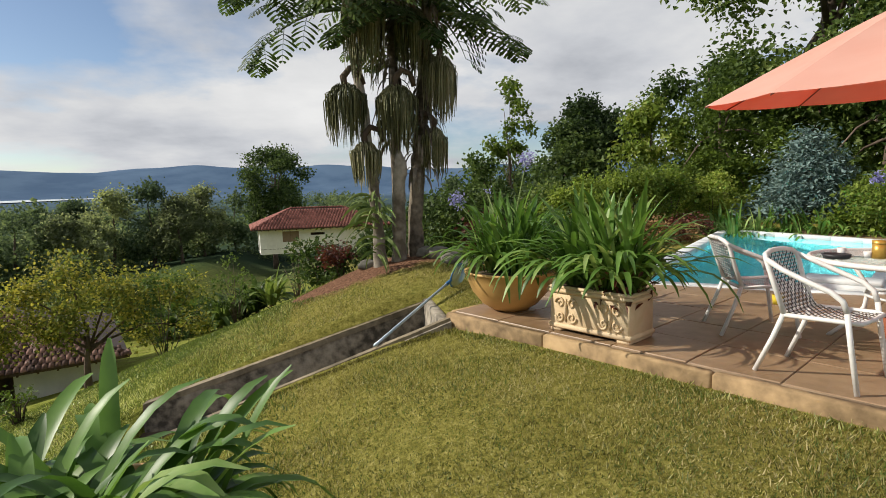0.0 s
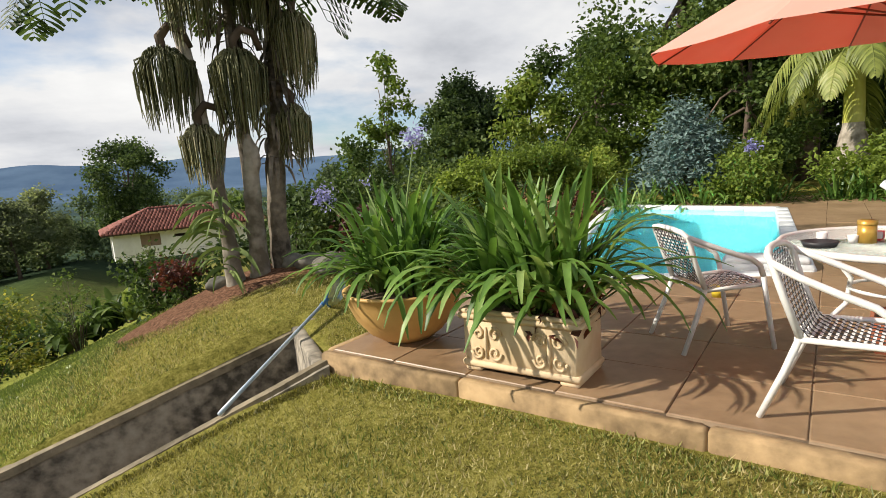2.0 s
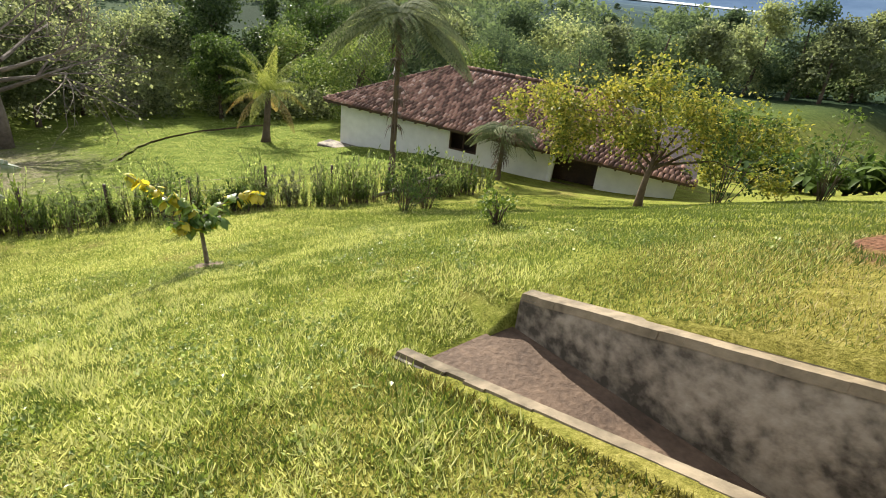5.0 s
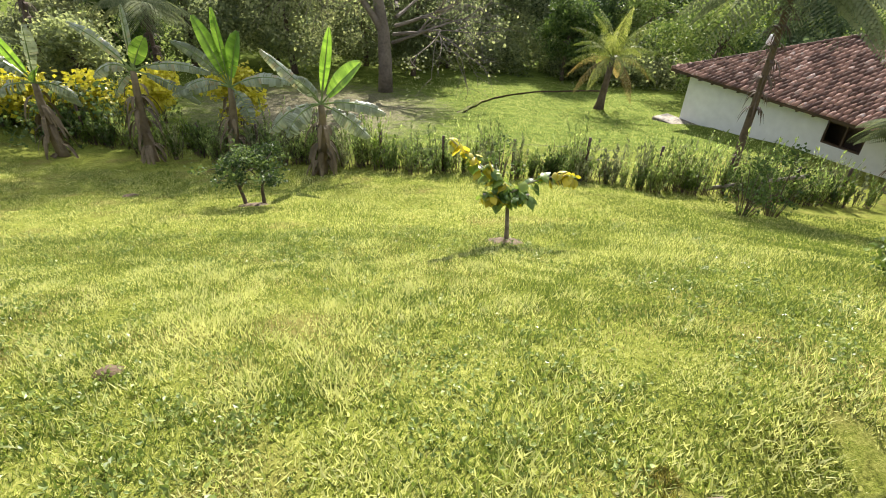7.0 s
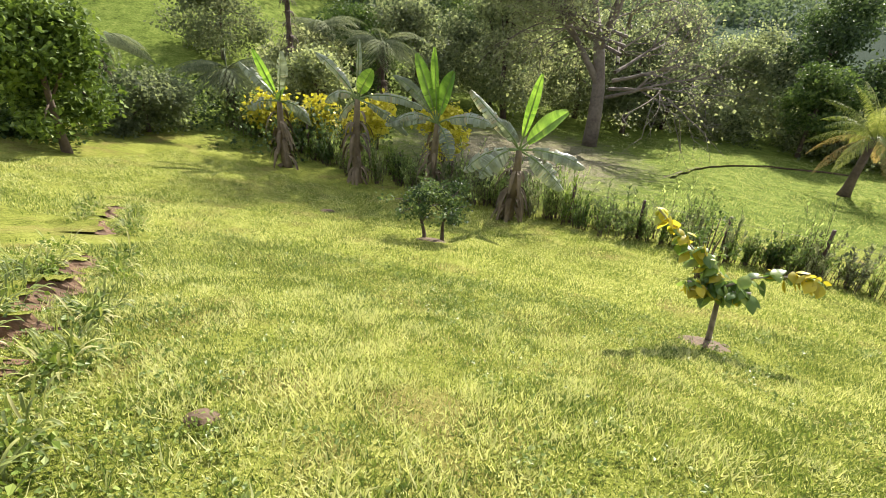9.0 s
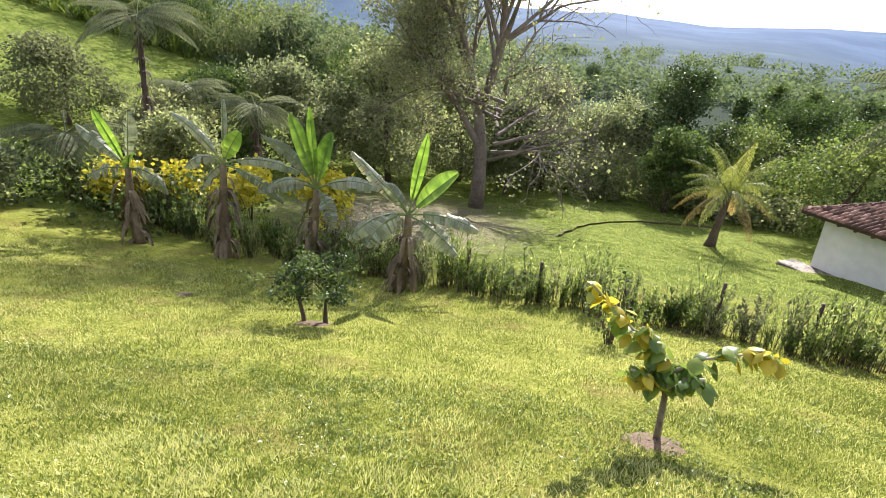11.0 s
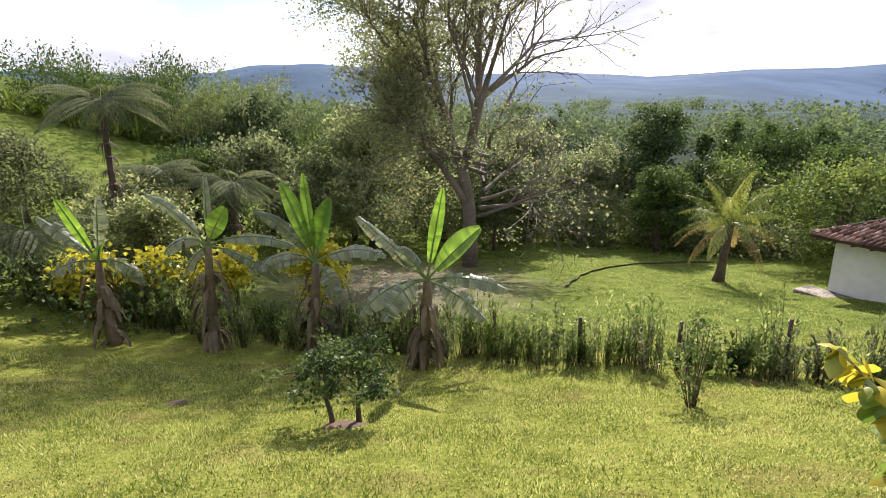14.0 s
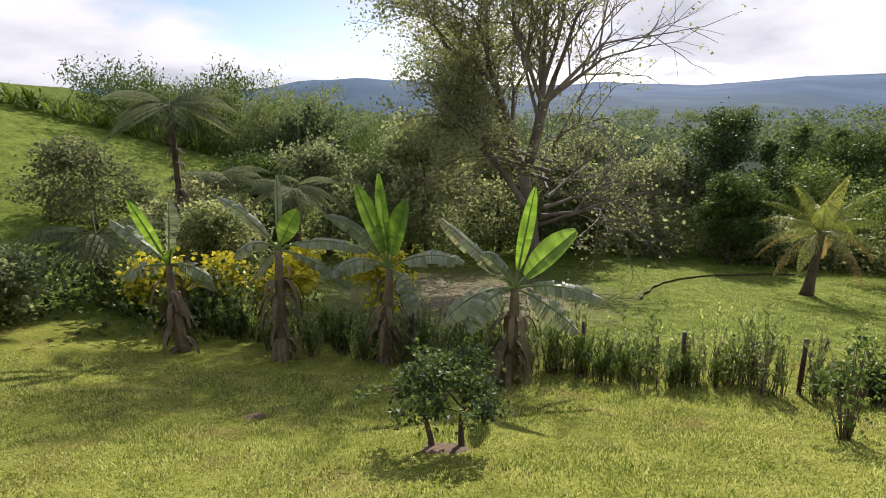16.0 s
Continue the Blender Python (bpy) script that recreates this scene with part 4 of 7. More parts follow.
# ---- fishtail palm on the mulch mound ----
def fishtail_palm(at):
    rnd = random.Random(4)
    ob = thing("fishtail_palm", Matrix.Translation(at), "clustered fishtail palm with pale trunks and hanging fruit strands", "palm tree")
    trunks = {
        "a": ([(-0.24, 0, -0.3), (-0.28, 0, 0.5), (-0.33, 0.0, 1.2), (-0.43, 0.05, 2.3), (-0.60, 0.1, 3.6), (-0.72, 0.1, 4.6)], (0.13, 0.085, 0.08, 0.078, 0.072, 0.05)),
        "b": ([(0.04, 0, -0.3), (0.05, 0, 0.4), (0.06, -0.02, 1.1), (0.10, -0.02, 1.5), (0.07, -0.02, 1.72)], (0.15, 0.112, 0.105, 0.10, 0.035)),
        "c": ([(0.32, 0.12, -0.3), (0.33, 0.12, 0.8), (0.46, 0.14, 2.1), (0.56, 0.15, 3.3), (0.64, 0.15, 4.6)], (0.15, 0.115, 0.105, 0.095, 0.06)),
        "d": ([(0.10, 0.25, -0.3), (0.06, 0.25, 1.2), (0.05, 0.2, 2.8), (0.07, 0.15, 4.0), (0.05, 0.15, 5.0)], (0.11, 0.085, 0.075, 0.07, 0.05)),
    }
    for pts, rad in trunks.values():
        fine, fr = [], []
        for (p, q), (r0, r1) in zip(zip(pts, pts[1:]), zip(rad, rad[1:])):
            for f in (0, 0.17, 0.33, 0.5, 0.67, 0.83):
                fine.append(Vector(p).lerp(Vector(q), f) + Vector((rnd.uniform(-0.008, 0.008), rnd.uniform(-0.008, 0.008), 0)))
                fr.append((r0 + (r1 - r0) * f) * rnd.uniform(0.94, 1.08))
        fine.append(Vector(pts[-1])); fr.append(rad[-1])
        pale = pts[0][0] < 0.07 and pts[0][1] == 0
        part("trunk", Geo().tube(fine, fr, 10), M_BARK if pale else M_BARKM, ob, "pale blotched trunk" if pale else "dark fibrous trunk")
    # hanging fruit bunches: place, width, length, curved stalk
    for (x, y, z, w, L, sx) in ((-0.70, -0.05, 2.66, 0.26, 0.85, 1), (0.05, -0.18, 2.62, 0.27, 0.92, 1), (-0.40, -0.12, 3.95, 0.27, 1.2, 1), (-0.43, -0.1, 1.80, 0.18, 0.62, 1),
                                (0.74, 0.0, 3.1, 0.22, 0.95, -1), (0.62, 0.0, 2.02, 0.17, 0.70, -1), (0.34, -0.05, 3.75, 0.22, 0.95, -1)):
        bunch = Geo()
        n = 230
        for i in range(n):
            a, q = rnd.uniform(0, 6.283), math.sqrt(rnd.uniform(0, 1))
            top = Vector((x, y, z)) + Vector((math.cos(a), math.sin(a), 0)) * 0.06
            out = Vector((math.cos(a), math.sin(a), 0)) * w * q
            ln = L * rnd.uniform(0.45, 1.15) * (1.05 - 0.2 * q)
            pts = [top, top + out * 0.75 + Vector((0, 0, 0.05 - 0.17 * q * q)), top + out * 1.02 + Vector((0, 0, -0.3 * ln)), top + out * 0.97 + Vector((0, 0, -0.65 * ln)), top + out * rnd.uniform(0.75, 1.0) + Vector((0, 0, -ln))]
            bunch.tube(pts, [0.005, 0.006, 0.008, 0.008, 0.004], 3, False)
        part("fruit_bunch", bunch, M_STRAND, ob, "hanging olive-green fruit strands")
        stalk = [(x, y, z - 0.02), (x - 0.02 * sx, y, z + 0.14), (x + 0.08 * sx, y, z + 0.26), (x + 0.22 * sx, y + 0.05, z + 0.22), (x + 0.28 * sx, y + 0.1, z + 0.05)]
        part("fruit_stalk", Geo().tube(stalk, [0.045, 0.055, 0.05, 0.045, 0.04], 7), M_BARKD, ob)
    # crown of large twice-divided leaves with wedge leaflets
    for tip, az0, cnt in (((-0.70, 0.1, 4.3), 2.9, 8), ((0.62, 0.15, 4.25), 0.1, 9), ((0.05, 0.15, 4.6), 1.0, 7), ((0.58, 0.15, 3.75), -0.2, 5), ((-0.62, 0.1, 3.8), 2.95, 4)):
        for k in range(cnt):
            a = az0 + k * 2 * math.pi / cnt + rnd.uniform(-0.3, 0.3)
            el = rnd.uniform(0.1, 0.75)
            d = Vector((math.cos(a) * math.cos(el), math.sin(a) * math.cos(el), math.sin(el)))
            main = curve_pts(tip, d, rnd.uniform(1.35, 1.8), (0, 0, -1.15), 8, rnd)
            fr = Geo()
            fr.tube(main, [0.03, 0.028, 0.025, 0.022, 0.018, 0.014, 0.01, 0.008, 0.005], 5, False)
            for i in range(2, 9):
                for sg in (-1, 1):
                    if rnd.random() < 0.22:
                        continue
                    dd = (main[i] - main[i - 1]).normalized()
                    s = dd.cross(Vector((0, 0, 1))).normalized()
                    sub = curve_pts(main[i], s * sg + dd * 0.55 + Vector((0, 0, 0.1)), 0.75 * math.sin(math.pi * (0.25 + 0.65 * i / 9)), (0, 0, -1.0), 5, rnd)
                    pinnate(fr, sub, 0.23, 0.016, 6, 0.5, rnd, 0.006, 0.05, 0.15, True)
            part("frond", fr, M_LEAF_DARK, ob, smooth=False)
    # shaggy dark sheaths and old fruit stalks round the two darker trunks
    for key in ("c", "d"):
        fib = Geo()
        pts = [Vector(p) for p in trunks[key][0]]
        for i in range(150):
            f = rnd.uniform(0.35, 0.98) * (len(pts) - 1)
            k = min(int(f), len(pts) - 2)
            a = rnd.uniform(0, 6.283)
            o = pts[k].lerp(pts[k + 1], f - k) + Vector((math.cos(a), math.sin(a), 0)) * 0.075
            fib.strip(curve_pts(o, (math.cos(a) * 0.7, math.sin(a) * 0.7, 0.4), rnd.uniform(0.25, 0.6), (0, 0, -3.4), 5, rnd), [0.02, 0.03, 0.028, 0.022, 0.014, 0.004], flat=Vector((math.cos(a), math.sin(a), 0.1)), fold=0.3)
        part("fibre_sheath", fib, M_BARKM, ob, "ragged dark fibre sheath", smooth=False)
    return ob


fishtail_palm((0.1, 8.2, gz(0.1, 8.2) - 0.02))
M_CACTUS = material("cactus skin", (0.07, 0.11, 0.03), (0.19, 0.25, 0.07), scale=8, thin=0.15, random_amount=0.3)
epi = thing("cactus", Matrix.Translation((-0.32, 7.95, gz(-0.32, 7.95))), "flat-stemmed climbing cactus leaning on the palm trunks", "cactus")
rnd = random.Random(3)
g = Geo()
for i in range(34):
    a = rnd.uniform(2.6, 5.6)
    h = rnd.uniform(0.25, 1.15)
    pts = curve_pts((rnd.uniform(0, 0.16), rnd.uniform(-0.1, 0.0), h), (math.cos(a) * 0.5, math.sin(a) * 0.5, rnd.uniform(0.2, 0.9)), rnd.uniform(0.35, 0.65), (math.cos(a) * 0.3, math.sin(a) * 0.3, -2.2), 7, rnd)
    part("stem", Geo().strip(pts, [0.010, 0.018, 0.024, 0.026, 0.024, 0.02, 0.015, 0.006], flat=Vector((rnd.uniform(-1, 1), rnd.uniform(-1, 1), 0.3)), fold=0.5), M_CACTUS, epi)
rock_mat = material("mossy grey stone", (0.06, 0.06, 0.045), (0.24, 0.22, 0.18), scale=8, bump=0.8)


def boulder(at, s, seed, label="mossy grey boulder on the mulch"):
    rnd = random.Random(seed)
    bm = bmesh.new()
    bmesh.ops.create_icosphere(bm, subdivisions=3, radius=1)
    for v in bm.verts:
        k = 1 + 0.28 * noise.noise(v.co * 1.3 + Vector((seed, 0, 0))) + 0.1 * noise.noise(v.co * 4)
        v.co = Vector((v.co.x * s[0], v.co.y * s[1], v.co.z * s[2])) * k
    me = bpy.data.meshes.new("boulder"); bm.to_mesh(me); bm.free()
    me.materials.append(rock_mat)
    me.polygons.foreach_set("use_smooth", [True] * len(me.polygons))
    ob = new("boulder", me)
    ob.matrix_basis = Matrix.Translation(at)
    return tagged(ob, label, "boulder", "stones round the palm")


for i, (x, y, s) in enumerate(((0.75, 8.0, 0.16), (0.95, 7.75, 0.2), (1.2, 7.55, 0.17), (0.55, 8.25, 0.13), (-0.35, 8.4, 0.12))):
    boulder((x, y, gz(x, y) + s * 0.3), (s * 1.3, s, s * 0.75), i)

# ---- planters with agapanthus ----
M_OCHRE = material("yellow ochre glazed clay", (0.46, 0.27, 0.085), (0.66, 0.42, 0.16), rough=0.55, scale=5, bump=0.15)
M_CREAM = material("cream cast stone", (0.50, 0.36, 0.20), (0.70, 0.55, 0.36), rough=0.8, scale=8, bump=0.4)
bowl = thing("planter_bowl", Matrix.Translation((1.02, 5.28, TOP)), "round ochre clay bowl planted with agapanthus on the terrace", "planter")
prof = [(0.16, 0.0), (0.20, 0.015), (0.30, 0.08), (0.40, 0.20), (0.455, 0.33), (0.475, 0.405), (0.49, 0.41), (0.49, 0.43), (0.465, 0.432), (0.44, 0.42), (0.42, 0.36)]
part("bowl", Geo().lathe(prof, 36), M_OCHRE, bowl)
part("soil", Geo().lathe([(0.43, 0.37), (0.3, 0.395), (0.0, 0.41)], 24), M_SOIL, bowl, "dark soil")
for i, (x, y, n) in enumerate(((0, 0, 84), (0.2, 0.1, 52), (-0.18, 0.08, 62), (0.02, -0.2, 60))):
    strap_clump(None, (x, y, 0.40), n, 0.84, 0.025, 20 + i, (38, 87), 0.14, 0.95, bowl)
for i, (dx, dy, h) in enumerate(((-0.55, 0.10, 1.05), (-0.18, 0.20, 1.15), (0.22, 0.10, 1.62))):
    st = [(0.0, 0.05, 0.4), (dx * 0.5, dy * 0.5, 0.4 + h * 0.45), (dx, dy, 0.4 + h * 0.72)]
    sk = part("flower_stalk", Geo().tube(st, [0.009, 0.008, 0.006], 5), M_STALK, bowl)
    fl = leaves(Geo(), [(dx, dy, 0.4 + h * 0.72 + 0.03, *[(0.07, 0.015, 0.085)[i]] * 2, (0.06, 0.015, 0.07)[i])], (150, 14, 190)[i], 0.026, 60 + i, 2.5, 2, 0.3)
    part("flower_head", fl, M_FLOWER_B, sk, "lilac flower globe", smooth=False)

PBX = TM @ pose(1.64, 0.345, TOP)
box_p = thing("planter_box", PBX, "rectangular cream planter with moulded scrolls, full of agapanthus", "planter")
w, d, h = 0.43, 0.22, 0.42
part("box", Geo().box(-w * 0.93, -d * 0.92, 0.03, w * 0.93, d * 0.92, h * 0.86, None, 0.02), M_CREAM, box_p)
part("rim", Geo().box(-w, -d, h * 0.84, w, d, h * 0.93, None, 0.015), M_CREAM, box_p)
for a in ((-w * 0.97, -d * 0.97, w * 0.97, -d * 0.80), (-w * 0.97, d * 0.80, w * 0.97, d * 0.97), (-w * 0.97, -d * 0.8, -w * 0.87, d * 0.8), (w * 0.87, -d * 0.8, w * 0.97, d * 0.8)):
    part("lip", Geo().box(a[0], a[1], h * 0.93, a[2], a[3], h, None, 0.01), M_CREAM, box_p)
part("plinth", Geo().box(-w * 0.96, -d * 0.96, 0.03, w * 0.96, d * 0.96, 0.075, None, 0.012), M_CREAM, box_p)
for sx in (-1, 1):
    part("foot", Geo().box(sx * w * 0.78 - 0.06, -d * 0.9, 0, sx * w * 0.78 + 0.06, d * 0.9, 0.035, None, 0.008), M_CREAM, box_p)
for cx in (-0.22, 0.22):
    sc = Geo()
    for sx, sz in ((-1, 1), (1, 1), (-1, -1), (1, -1)):
        pts = []
        for k in range(15):
            a = k * 0.62
            r = 0.055 * (1 - k / 16)
            pts.append((cx + sx * (0.062 + r * math.cos(a) * 0.9), -d * 0.92 - 0.004, 0.205 + sz * (0.062 + r * math.sin(a))))
        sc.tube(pts, [0.012 - 0.0004 * k for k in range(15)], 5)
    sc.tube([(cx, -d * 0.92 - 0.002, 0.10), (cx, -d * 0.92 - 0.006, 0.205), (cx, -d * 0.92 - 0.002, 0.31)], [0.008, 0.016, 0.008], 6)
    part("scroll_relief", sc, M_CREAM, box_p, "moulded scroll relief")
so = Geo()
so.box(-w * 0.88, -d * 0.82, h * 0.5, w * 0.88, d * 0.82, h * 0.95)
part("soil", so, M_SOIL, box_p, "dark soil with dry red leaves", smooth=False)
for i, (x, y, n) in enumerate(((-0.28, 0, 66), (-0.08, 0.05, 62), (0.15, 0, 66), (0.30, 0.02, 60), (0.1, -0.10, 44))):
    strap_clump(None, (x, y, h * 0.95), n, 0.85, 0.026, 40 + i, (42, 87), 0.10, 0.95, box_p)
dl = leaves(Geo(), [(0.22, -0.05, h + 0.04, 0.2, 0.12, 0.06)], 120, 0.09, 5, 4, 3)
part("dry_leaves", dl, M_LEAF_RED, box_p, "dry reddish leaf bases", smooth=False)
stk = part("flower_stalk", Geo().tube([(0.05, 0.05, 0.45), (0.03, 0.12, 0.9), (0.1, 0.16, 1.25)], [0.009, 0.008, 0.006], 5), M_STALK, box_p)

FA = (-1.66, 1.38)
fa = thing("planter_bowl", Matrix.Translation((*FA, gz(*FA))) @ Matrix.Scale(1.25, 4), "tall ochre clay bowl of agapanthus standing on the lawn", "planter")
TALL = Matrix.Diagonal((1, 1, 1.9, 1))
part("bowl", Geo().lathe(prof, 36), M_OCHRE, fa, m=TALL)
part("soil", Geo().lathe([(0.43, 0.37), (0.3, 0.395), (0.0, 0.41)], 24), M_SOIL, fa, "dark soil", m=TALL)
for i, (x, y, n) in enumerate(((0, 0, 60), (0.2, 0.1, 46), (-0.18, 0.08, 46), (0.02, -0.2, 46), (0.1, 0.22, 40))):
    strap_clump(None, (x, y, 0.72), int(n * 2.0), 0.52, 0.026, 80 + i, (8, 70), 0.16, 1.0, fa)

# ---- pool net leaning on the bowl ----
M_ALU = material("blue-white aluminium pole", (0.34, 0.42, 0.48), (0.50, 0.58, 0.64), rough=0.35, scale=12, bump=0.05, metal=0.3)
M_BLUEP = material("blue plastic", (0.03, 0.13, 0.30), (0.06, 0.20, 0.42), rough=0.4, scale=10, bump=0.05)
net = thing("pool_net", Matrix.Identity(4), "blue leaf net on a long pole leaning from the drain", "pool net")
b0, b1 = Vector((-0.45, 5.30, -0.178)), Vector((0.60, 6.58, 0.22))
part("pole", Geo().tube([b0, b0.lerp(b1, 0.5), b1], 0.017, 10), M_ALU, net)
pd = (b1 - b0).normalized()
ps = (Vector((0.15, -0.2, 1)) - pd * Vector((0.15, -0.2, 1)).dot(pd)).normalized()
part("handle_joint", Geo().tube([b1 - pd * 0.06, b1 + pd * 0.07], [0.024, 0.02], 10), M_BLUEP, net)
hc = b1 + pd * 0.25
hoop = [hc + (pd * math.cos(a) * 0.19 + ps * math.sin(a) * 0.155) for a in np.linspace(0, 2 * math.pi, 25)]
part("hoop", Geo().tube(hoop, 0.011, 6, False), M_BLUEP, net)
nm = bpy.data.materials.new("fine grey-green mesh")
nm.use_nodes = True
nn, nl_ = nm.node_tree.nodes, nm.node_tree.links
nb = nn["Principled BSDF"]; nb.inputs["Base Color"].default_value = (0.16, 0.24, 0.24, 1); nb.inputs["Roughness"].default_value = 0.8
nb.inputs["Alpha"].default_value = 0.6
bag = Geo()
nd = pd.cross(ps)
rings = []
for f, dep in ((1.0, 0.0), (0.8, 0.05), (0.5, 0.08), (0.15, 0.09)):
    rings += [tuple(hc + (pd * math.cos(a) * 0.19 + ps * math.sin(a) * 0.155) * f + nd * dep) for a in np.linspace(0, 2 * math.pi, 24, endpoint=False)]
bag.add(rings, [(r * 24 + i, r * 24 + (i + 1) % 24, r * 24 + 24 + (i + 1) % 24, r * 24 + 24 + i) for r in range(3) for i in range(24)] + [tuple(72 + i for i in range(24))])
part("mesh_bag", bag, nm, net, "sagging grey-green mesh")

# ---- terrace furniture ----
M_PAINT = material("chipped white enamel", (0.60, 0.59, 0.56), (0.80, 0.79, 0.76), rough=0.4, scale=14, bump=0.15)
M_WEAVE_B = material("black plastic weave", (0.015, 0.015, 0.017), (0.05, 0.05, 0.055), rough=0.5, scale=20)
M_WEAVE_W = material("white plastic weave", (0.55, 0.55, 0.54), (0.75, 0.75, 0.73), rough=0.5, scale=20)


def garden_chair(m):
    ob = thing("garden_chair", m, "white tubular garden chair with black and white woven seat", "chair", "chairs round the pool table")
    for s in (-1, 1):
        part("front_leg", Geo().tube([(0.27, s * 0.27, 0), (0.22, s * 0.265, 0.30), (0.19, s * 0.262, 0.50)], [0.016, 0.017, 0.017], 9), M_PAINT, ob)
        part("rear_leg", Geo().tube([(-0.34, s * 0.25, 0), (-0.24, s * 0.235, 0.25), (-0.18, s * 0.225, 0.43)], [0.016, 0.017, 0.017], 9), M_PAINT, ob)
        part("armrest", Geo().tube([(0.19, s * 0.262, 0.50), (0.165, s * 0.265, 0.57), (0.10, s * 0.272, 0.62), (-0.02, s * 0.28, 0.665), (-0.18, s * 0.275, 0.73), (-0.30, s * 0.24, 0.785)], 0.018, 9), M_PAINT, ob)
    part("back_frame", Geo().tube([(-0.18, -0.225, 0.43), (-0.25, -0.225, 0.62), (-0.30, -0.24, 0.785), (-0.325, -0.20, 0.815), (-0.34, -0.10, 0.83), (-0.345, 0, 0.832), (-0.34, 0.10, 0.83), (-0.325, 0.20, 0.815), (-0.30, 0.24, 0.785), (-0.25, 0.225, 0.62), (-0.18, 0.225, 0.43)], 0.018, 9), M_PAINT, ob)
    part("seat_frame", Geo().tube([(-0.19, -0.225, 0.42), (0.20, -0.235, 0.435), (0.245, -0.20, 0.43), (0.25, 0, 0.428), (0.245, 0.20, 0.43), (0.20, 0.235, 0.435), (-0.19, 0.225, 0.42), (-0.20, 0, 0.42), (-0.19, -0.225, 0.42)], 0.015, 8), M_PAINT, ob)
    ww, wb = Geo(), Geo()
    n = 30
    prof = []
    for i in range(n + 1):
        f = i / n
        if f < 0.48:
            q = f / 0.48
            prof.append(Vector((0.24 - 0.40 * q, 0, 0.44 - 0.025 * math.sin(math.pi * q))))
        else:
            q = (f - 0.48) / 0.52
            prof.append(Vector((-0.16 - 0.165 * q - 0.02 * math.sin(math.pi * q), 0, 0.44 + 0.375 * q)))
    for i in range(n):
        a, b = prof[i], prof[i + 1]
        c = (a + b) / 2
        t_ = (b - a).normalized()
        nrm = Vector((-t_.z, 0, t_.x))
        pts = [c + Vector((0, -0.222 + 0.444 * k / 16, 0)) + nrm * (0.004 * (1 if (k + i) % 2 else -1)) for k in range(17)]
        ww.strip(pts, [0.0068] * 17, flat=nrm)
    for k in range(15):
        y = -0.205 + 0.41 * k / 14
        pts = [p + Vector((0, y, 0)) + Vector((0.0, 0, 0.004 * (1 if (i + k) % 2 else -1))) for i, p in enumerate(prof)]
        wb.strip(pts, [0.0085] * len(pts), flat=Vector((0, 0, 1)) if k < 0 else Vector((0.4, 0, 0.9)))
    part("woven_seat", ww, M_WEAVE_W, ob, "white plastic cross weave", smooth=False)
    part("woven_warp", wb, M_WEAVE_B, ob, "black plastic warp strands", smooth=False)
    return ob


ch1 = garden_chair(pose(2.44, 2.76, TOP, 0, 0, math.degrees(math.atan2(-0.91, 0.42))))
ch2 = copy_thing(ch1, pose(2.84, 3.90, TOP, 0, 0, -20))
ch3 = copy_thing(ch1, pose(4.45, 2.75, TOP, 0, 0, 160))
UC = Vector((3.55, 3.12, TOP))
table = thing("garden_table", Matrix.Translation(UC), "round glass garden table with a white tubular frame", "table")
M_GLASS = bpy.data.materials.new("greenish table glass")
M_GLASS.use_nodes = True
_g = M_GLASS.node_tree.nodes["Principled BSDF"]
_g.inputs["Base Color"].default_value = (0.72, 0.82, 0.78, 1)
_g.inputs["Transmission Weight"].default_value, _g.inputs["Roughness"].default_value = 0.85, 0.05
TH = 0.69
part("tabletop", Geo().lathe([(0.03, 0), (0.645, 0), (0.645, 0.008), (0.03, 0.008)], 48, (0, 0, TH)), M_GLASS, table, "slightly frosted glass top").visible_shadow = False
part("rim", Geo().tube([(0.66 * math.cos(a), 0.66 * math.sin(a), TH) for a in np.linspace(0, 2 * math.pi, 49)], 0.022, 8, False), M_PAINT, table)
for k in range(4):
    a = 0.5 + k * math.pi / 2
    c, s = math.cos(a), math.sin(a)
    part("leg", Geo().tube([(0.52 * c, 0.52 * s, 0), (0.42 * c, 0.42 * s, 0.10), (0.28 * c, 0.28 * s, 0.28), (0.26 * c, 0.26 * s, 0.45), (0.36 * c, 0.36 * s, 0.60), (0.48 * c, 0.48 * s, TH - 0.01)], 0.017, 8), M_PAINT, table)
part("brace_ring", Geo().tube([(0.27 * math.cos(a), 0.27 * math.sin(a), 0.40) for a in np.linspace(0, 2 * math.pi, 33)], 0.012, 7, False), M_PAINT, table)

fab = bpy.data.materials.new("salmon umbrella cloth")
fab.use_nodes = True
fn, fl_ = fab.node_tree.nodes, fab.node_tree.links
fb = fn["Principled BSDF"]; fb.inputs["Roughness"].default_value = 0.85
fz = fn.new("ShaderNodeTexNoise"); fz.inputs["Scale"].default_value = 3.0; fz.inputs["Detail"].default_value = 5
fr_ = fn.new("ShaderNodeValToRGB"); fr_.color_ramp.elements[0].color = (0.74, 0.38, 0.29, 1); fr_.color_ramp.elements[1].color = (0.84, 0.50, 0.40, 1)
fl_.new(fz.outputs["Fac"], fr_.inputs[0]); fl_.new(fr_.outputs[0], fb.inputs["Base Color"])
ft = fn.new("ShaderNodeBsdfTranslucent"); ft.inputs["Color"].default_value = (0.78, 0.035, 0.015, 1)
fm = fn.new("ShaderNodeMixShader"); fm.inputs[0].default_value = 0.30
fl_.new(fb.outputs[0], fm.inputs[1]); fl_.new(ft.outputs[0], fm.inputs[2]); fl_.new(fm.outputs[0], fn["Material Output"].inputs["Surface"])
M_POLE = material("dark bronze pole", (0.05, 0.04, 0.035), (0.10, 0.08, 0.07), rough=0.5, scale=10, bump=0.1, metal=0.4)
